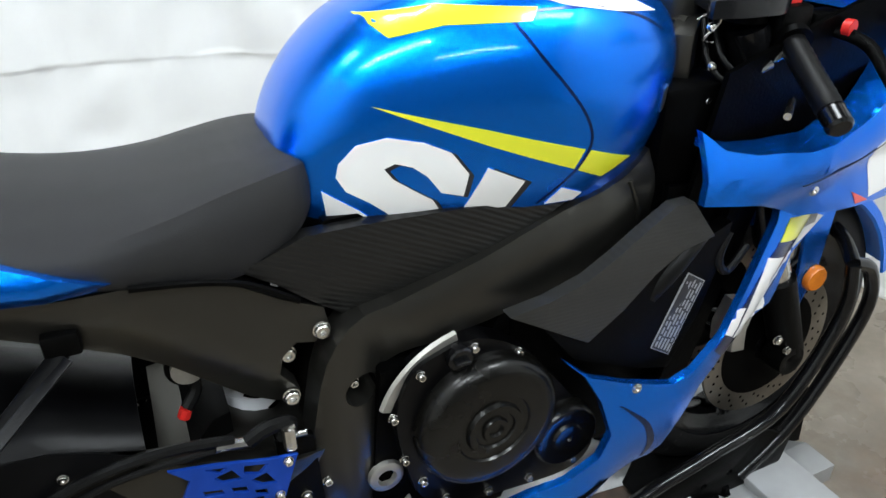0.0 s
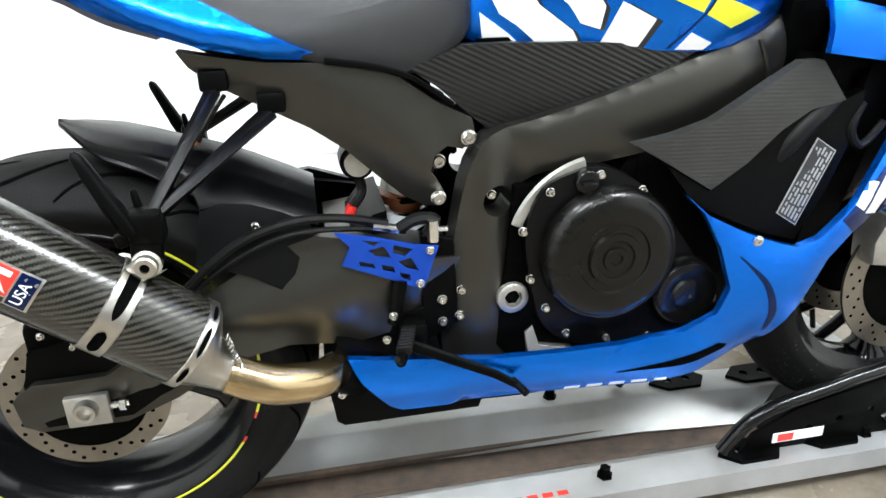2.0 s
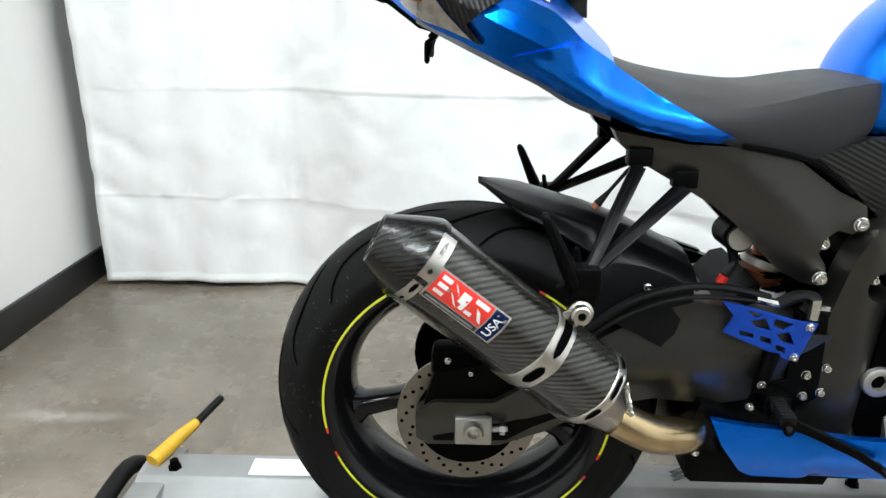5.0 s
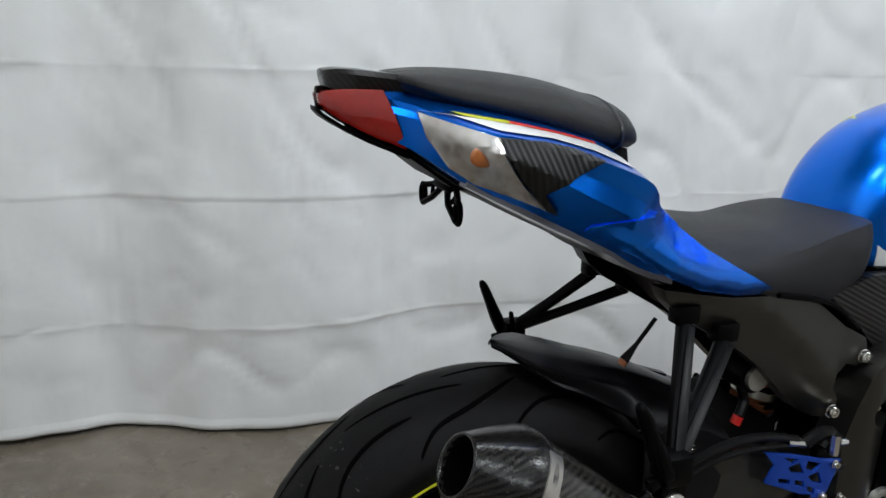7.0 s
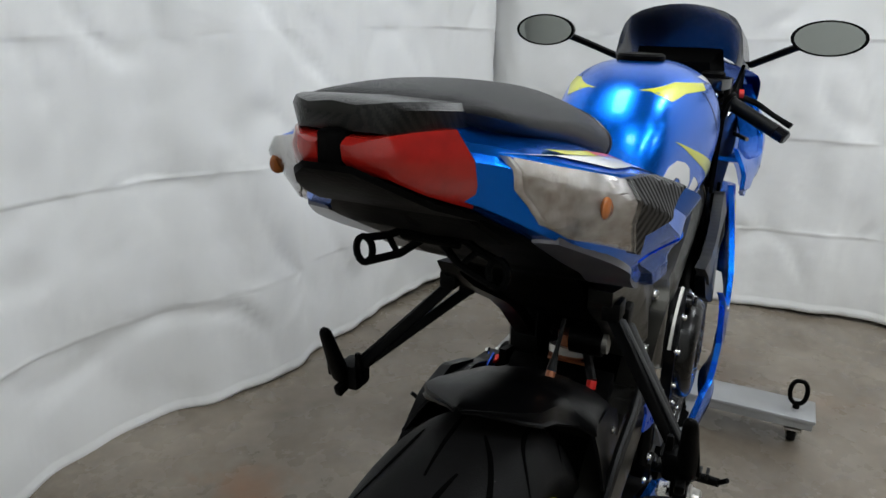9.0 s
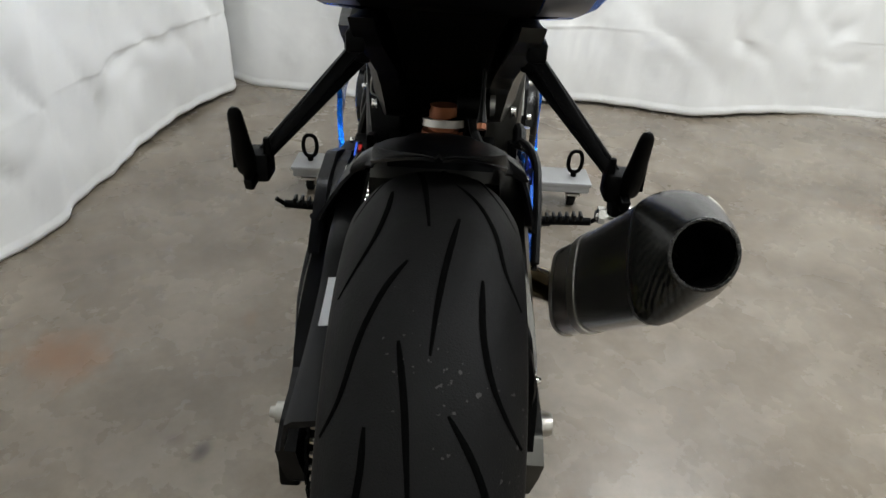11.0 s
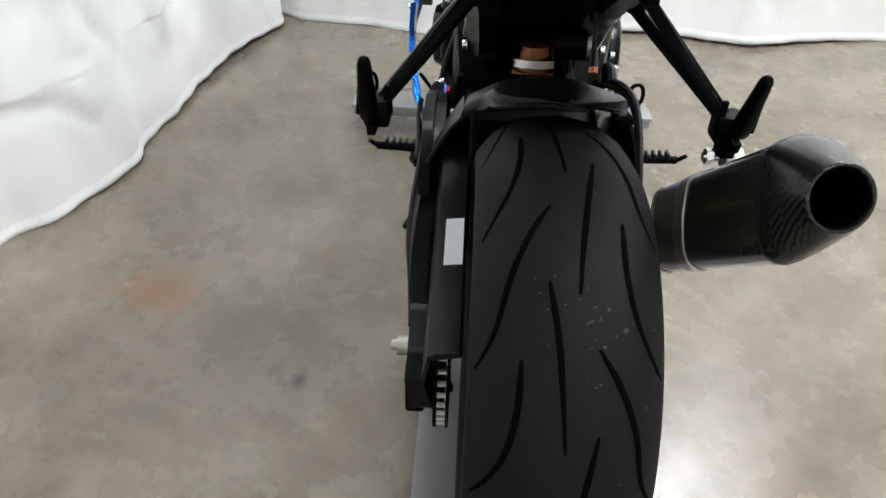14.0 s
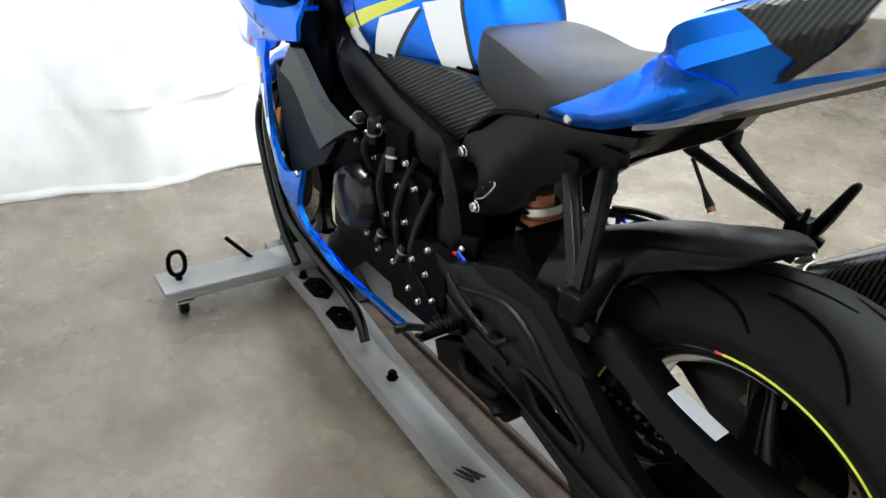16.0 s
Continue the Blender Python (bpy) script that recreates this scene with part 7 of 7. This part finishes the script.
for s in (-1, 1):
    ug = group("side_fairing", "metallic blue upper side fairing")
    uf = part("fairing_panel", panel(UPF, up_y, s, 0.010, step=0.02, bevel=0.003), BLUE, ug)
    ut = tree_of([uf])
    bolt(ug, (1.175, s * (up_y(1.175, 0.751) + 0.0005), 0.751), s, 0.0075, 0.004)
    mark("red_graphic", tree_of([uf, fairs[0 if s < 0 else 1].children[0]]), [(1.263, 0.729), (1.329, 0.697), (1.316, 0.672), (1.312, 0.652), (1.290, 0.676), (1.270, 0.676), (1.290, 0.697)], s, RED_D, ug, 0.0012)
    mark("white_field", ut, [(1.26, 0.80), (1.42, 0.90), (1.58, 0.93), (1.57, 0.80), (1.40, 0.72), (1.31, 0.71)], s, WHITE_D, ug, 0.0007)
    mark("crack", ut, band([(1.14, 0.768), (1.22, 0.782), (1.27, 0.80), (1.31, 0.81)], [0.0008] * 4), s, BLACK_D, ug, 0.0014, step=0)
    # inner shelf that closes the fairing towards the cockpit
    part("inner_shelf", loft([[(x, s * y, z) for y, z in ((w, zt), (w - 0.05, zt + 0.004), (w - 0.05, zt - 0.006), (w, zt - 0.008))] for x, w, zt in [(x, up_y(x, zt) - 0.004, zt) for x, zt in ((1.02, 0.823), (1.06, 0.813), (1.10, 0.811), (1.17, 0.815), (1.25, 0.846), (1.40, 0.95))]]), BLUE, ug)
    # intake cover behind the fairing
    ig = group("intake_cover", "ribbed dark intake cover with a printed label")
    it = part("intake_panel", panel([(0.752, 0.655), (0.805, 0.665), (0.858, 0.680), (0.904, 0.706), (0.942, 0.728), (0.985, 0.751), (1.013, 0.751), (1.030, 0.728), (1.053, 0.697), (1.003, 0.687), (0.963, 0.662), (0.917, 0.619), (0.867, 0.585), (0.798, 0.628)],
                                   lambda x, z: 0.176 + (0.045 if s > 0 else 0) - 0.12 * max(0, z - 0.70) - 0.08 * max(0, 0.80 - x), s, 0.02, step=0.025, bevel=0.004), RIB_INTAKE, ig)
    lo = part("intake_lower", panel([(0.80, 0.624), (0.867, 0.583), (0.917, 0.617), (0.963, 0.660), (1.003, 0.685), (1.053, 0.695), (1.085, 0.708), (1.086, 0.66), (1.052, 0.570), (1.010, 0.498), (0.96, 0.512), (0.85, 0.562)],
                                    lambda x, z: 0.170 + (0.045 if s > 0 else 0) + 0.06 * max(0, 0.62 - z), s, 0.02, step=0.025, bevel=0.003), PLASTIC, ig)
    lt = tree_of([lo, it])
    if s < 0:
        q0, ul, uw = Vector((0.975, 0.541)), Vector((0.049, 0.105)), Vector((0.033, -0.021))
        quad = lambda a0, a1, b0, b1: [tuple(q0 + ul * a + uw * b) for a, b in ((a0, b0), (a1, b0), (a1, b1), (a0, b1))]
        mark("label_border", lt, quad(0, 1, 0, 1), s, PRINT, lo, 0.0008, step=0)
        mark("label_field", lt, quad(0.012, 0.988, 0.05, 0.95), s, BLACK_D, lo, 0.0013, step=0)
        rnd = random.Random(4)
        for row in range(5):
            a = 0.04
            while a < 0.9:
                ln = rnd.uniform(0.04, 0.16)
                mark("label_bar", lt, quad(a, min(0.96, a + ln), 0.13 + 0.165 * row, 0.21 + 0.165 * row), s, PRINT, lo, 0.0018, step=0)
                a += ln + 0.025
    # black panel that paints the shade of the recess below the fairing
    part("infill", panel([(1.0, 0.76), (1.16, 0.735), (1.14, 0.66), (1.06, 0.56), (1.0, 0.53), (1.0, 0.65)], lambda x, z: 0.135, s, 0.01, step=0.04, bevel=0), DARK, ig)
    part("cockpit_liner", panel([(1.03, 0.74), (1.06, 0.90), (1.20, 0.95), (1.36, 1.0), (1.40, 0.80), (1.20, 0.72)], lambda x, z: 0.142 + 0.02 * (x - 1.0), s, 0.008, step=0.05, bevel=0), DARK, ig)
cow = group("front_cowl", "metallic blue nose fairing with a dark screen")
part("nose", loft([[(x, y, z) for y, z in spline([(-w, z0), (-w * 0.96, (z0 + z1) / 2), (-w * 0.6, z1 - 0.02), (0, z1), (w * 0.6, z1 - 0.02), (w * 0.96, (z0 + z1) / 2), (w, z0)], 3)] for x, w, z0, z1 in ((1.36, 0.19, 0.93, 1.02), (1.45, 0.175, 0.85, 1.02), (1.55, 0.145, 0.80, 0.98), (1.64, 0.10, 0.78, 0.92), (1.69, 0.04, 0.80, 0.86))], closed=False, caps=False), BLUE, cow)
part("screen", loft([[(x, y, z) for y, z in spline([(-w, z0), (-w * 0.8, z1 - 0.03), (0, z1), (w * 0.8, z1 - 0.03), (w, z0)], 4)] for x, w, z0, z1 in ((1.24, 0.15, 1.02, 1.14), (1.36, 0.16, 0.99, 1.11), (1.50, 0.13, 0.96, 1.03))], closed=False, caps=False), GLOSSBLK, cow, "dark tinted screen")
part("cockpit_panel", loft([[(x, y, z) for y, z in ((-w, zb), (w, zb), (w, zb + 0.02), (-w, zb + 0.02))] for x, w, zb in ((1.12, 0.13, 0.80), (1.30, 0.15, 0.83), (1.44, 0.14, 0.90))]), DARK, cow)
for s in (-1, 1):
    mg = group("mirror", "dark oval rear-view mirror on a stalk")
    part("mirror_stalk", tube([(1.38, s * 0.16, 1.0), (1.30, s * 0.24, 1.04), (1.22, s * 0.30, 1.07)], 0.009, 8, smooth=4), PLASTIC, mg)
    bm = lathe([(-0.03, 0.0), (-0.028, 0.025), (-0.012, 0.040), (0.012, 0.042), (0.012, 0.0)], 24, axis="x")
    moved(bm, Matrix.Translation((1.19, s * 0.318, 1.072)) @ Matrix.Rotation(radians(180), 4, "Z") @ Matrix.Diagonal((1, 1.8, 0.9, 1)))
    part("mirror_shell", bm, PLASTIC, mg)
    bm = lathe([(0.0125, 0.0), (0.0125, 0.038)], 24, axis="x")
    moved(bm, Matrix.Translation((1.19, s * 0.318, 1.072)) @ Matrix.Rotation(radians(180), 4, "Z") @ Matrix.Diagonal((1, 1.8, 0.9, 1)))
    part("mirror_glass", bm, MIRROR, mg, "grey mirror glass")

# ---- fork, front mudguard, front brake ----
fork = group("front_fork", "black and steel telescopic front fork")
for s in (-1, 1):
    y = s * 0.102
    part("fork_slider", tube([(1.368, y, 0.362), (1.295, y, 0.53)], 0.029, 16), PLASTIC, fork)
    part("fork_tube", tube([(1.295, y, 0.53), (1.26, y, 0.61)], 0.022, 16), CHROME, fork, "bright fork tube")
    part("fork_upper", tube([(1.262, y, 0.605), (1.115, y, 0.945)], 0.028, 16), GLOSSBLK, fork)
    c = part("front_caliper", panel([(1.226, 0.40), (1.222, 0.44), (1.24, 0.485), (1.262, 0.48), (1.252, 0.44), (1.258, 0.395)], lambda x, z: 0.106, s, 0.05, step=0, bevel=0.008), ALU, fork, "bare metal front brake caliper")
    bolt(fork, (1.30, s * 0.128, 0.42), s, 0.009, 0.006)
    bolt(fork, (1.335, s * 0.125, 0.385), s, 0.008, 0.006)
    part("axle_clamp", lathe([(s * 0.09, 0.03), (s * 0.13, 0.028), (s * 0.13, 0.014), (s * 0.12, 0.0)], 24, (FX, 0, FZ)), PLASTIC, fork)
mudf = group("front_mudguard", "metallic blue front mudguard")
rings = []
for a in np.linspace(15, 165, 16):
    ca, sa = math.cos(radians(a)), math.sin(radians(a))
    out = [(-0.072, 0.29), (-0.07, 0.306), (-0.05, 0.318), (0, 0.325), (0.05, 0.318), (0.07, 0.306), (0.072, 0.29)]
    inn = [(yy * 0.95, r - 0.004) for yy, r in reversed(out)]
    rings.append([(FX + r * ca, yy, FZ + r * sa) for yy, r in out + inn])
part("mudguard_shell", loft(rings), BLUE, mudf)
for s in (-1, 1):
    part("mudguard_stay", panel([(1.365, 0.62), (1.43, 0.62), (1.425, 0.50), (1.405, 0.43), (1.385, 0.43), (1.38, 0.5)], lambda x, z: 0.079, s, 0.006, bevel=0.002), BLUE, mudf)
    rf = part("reflector", lathe([(s * 0.080, 0.0), (s * 0.080, 0.024), (s * 0.088, 0.024), (s * 0.092, 0.021), (s * 0.092, 0.0)], 24, (1.416, 0, 0.486)), AMBER, mudf, "round amber reflector")

# ---- handlebars ----
for s in (-1, 1):
    hb = group("handlebar", "black clip-on handlebar with rubber grip")
    e, i_ = Vector((1.112, s * 0.256, 0.870)), Vector((1.155, s * 0.14, 0.928))
    d_ = (e - i_).normalized()
    part("bar_tube", tube([i_ + d_ * -0.03, e], 0.011, 12), GLOSSBLK, hb)
    gp = [i_ + d_ * q for q in np.linspace(0.0, (e - i_).length - 0.012, 22)]
    part("grip", tube(gp, [0.0160 if k % 2 else 0.0151 for k in range(22)], 16), HOSE, hb, "black rubber grip")
    part("grip_collar", tube([i_ - d_ * 0.004, i_ + d_ * 0.006], 0.024, 18), PLASTIC, hb)
    part("bar_end", tube([e - d_ * 0.014, e - d_ * 0.01, e + d_ * 0.012, e + d_ * 0.016], [0.012, 0.0155, 0.0155, 0.012], 18), GLOSSBLK, hb, "black bar end weight")
    part("switch_housing", moved(box(-0.026, 0.026, -0.022, 0.022, -0.026, 0.030, 0.008), Matrix.Translation(i_ - d_ * 0.028)), PLASTIC, hb)
    part("switch_button", moved(box(-0.014, 0.014, -0.008, 0.008, 0, 0.010, 0.002), Matrix.Translation(i_ - d_ * 0.026 + Vector((0.0, s * 0.0, 0.030)))), RED_SW if s < 0 else PLASTIC, hb, "red stop switch" if s < 0 else "")
    part("lever_perch", moved(box(-0.03, 0.02, -0.016, 0.016, -0.014, 0.018, 0.006), Matrix.Translation(i_ - d_ * 0.02 + Vector((0.06, 0, 0.004)))), DARK, hb)
    lv = [i_ + Vector((0.07, s * 0.0, 0.008)), i_ + Vector((0.082, s * 0.045, -0.004)), i_ + Vector((0.060, s * 0.095, -0.030)), i_ + Vector((0.045, s * 0.135, -0.050))]
    part("lever", tube(lv, [0.010, 0.0085, 0.007, 0.0085], 10, smooth=5, flat=0.6), DARK, hb, "black hand lever")
    if s < 0:
        part("lever_adjuster", tube([i_ + Vector((0.076, -0.012, 0.012)), i_ + Vector((0.078, -0.022, 0.012))], 0.011, 10), RED_SW, hb, "red adjuster")
    part("cable_end", tube([i_ + d_ * 0.06 + Vector((-0.02, 0, -0.05)), i_ + d_ * 0.06 + Vector((0.02, s * -0.03, -0.045))], 0.005, 8), CHROME, hb)
    part("wire_loop", tube([(1.045, s * 0.09, 0.955), (1.065, s * 0.10, 0.965), (1.075, s * 0.098, 0.95), (1.055, s * 0.095, 0.93), (1.085, s * 0.095, 0.925)], 0.0016, 5, smooth=4), CHROME, hb)
# cables, hoses and small bright fittings round the steering head
for s in (-1, 1):
    cb = group("control_cables", "black control cables with bright end fittings")
    for k, (dx, dz) in enumerate(((0.0, 0.0), (0.016, 0.010))):
        line = [(1.125 + dx, s * 0.145, 0.905 + dz), (1.085 + dx, s * 0.128, 0.880 + dz), (1.060 + dx, s * 0.105, 0.905 + dz), (1.075 + dx, s * 0.07, 0.955 + dz)]
        c = part("cable", tube(line, 0.0038, 8, smooth=6), HOSE, cb)
        part("cable_ferrule", tube([line[0], (1.112 + dx, s * 0.1395, 0.897 + dz)], 0.0052, 8), CHROME, c, "bright cable ferrule")
    part("brake_hose", tube([(1.16, s * 0.12, 0.945), (1.13, s * 0.10, 0.90), (1.135, s * 0.095, 0.82), (1.17, s * 0.10, 0.76)], 0.0055, 8, smooth=6), HOSE, cb)
    part("hose_clip", box(1.128, 1.140, s * 0.097 - 0.006, s * 0.097 + 0.006, 0.862, 0.872, 0.001), STEEL, cb, "bright hose clip")
    for bx, by, bz in ((1.040, 0.118, 0.952), (1.048, 0.122, 0.905), (1.052, 0.120, 0.862)):
        bolt(cb, (bx, s * by, bz), s, 0.0055, 0.006)
clamp = group("top_clamp", "black cast upper fork clamp")
part("clamp_plate", panel([(1.03, -0.13), (1.05, -0.10), (1.08, -0.05), (1.08, 0.05), (1.05, 0.10), (1.03, 0.13), (1.12, 0.145), (1.16, 0.11), (1.15, 0.0), (1.16, -0.11), (1.12, -0.145)], lambda x, z: 0.0, 1, 0.022, step=0, bevel=0.004, smooth=2), GLOSSBLK, clamp)
clamp.children[0].matrix_basis = Matrix.Translation((0, 0, 0.985)) @ Matrix.Rotation(radians(90), 4, "X")
for s in (-1, 1):
    part("fork_cap", lathe([(0.95, 0.0), (0.95, 0.026), (0.992, 0.026), (0.997, 0.02), (0.997, 0)], 24, (1.112, s * 0.102, 0), axis="z"), DARK, clamp, "dark fork cap")
part("ignition", lathe([(0.95, 0.0), (0.95, 0.02), (0.998, 0.02), (1.0, 0.015), (1.0, 0)], 20, (1.06, 0, 0), axis="z"), DARK, clamp)
part("dash", loft([[(x, y, z) for y, z in ((-w, zb), (w, zb), (w * 0.9, zb + 0.05), (-w * 0.9, zb + 0.05))] for x, w, zb in ((1.20, 0.09, 0.96), (1.27, 0.11, 0.99))]), DARK, clamp)
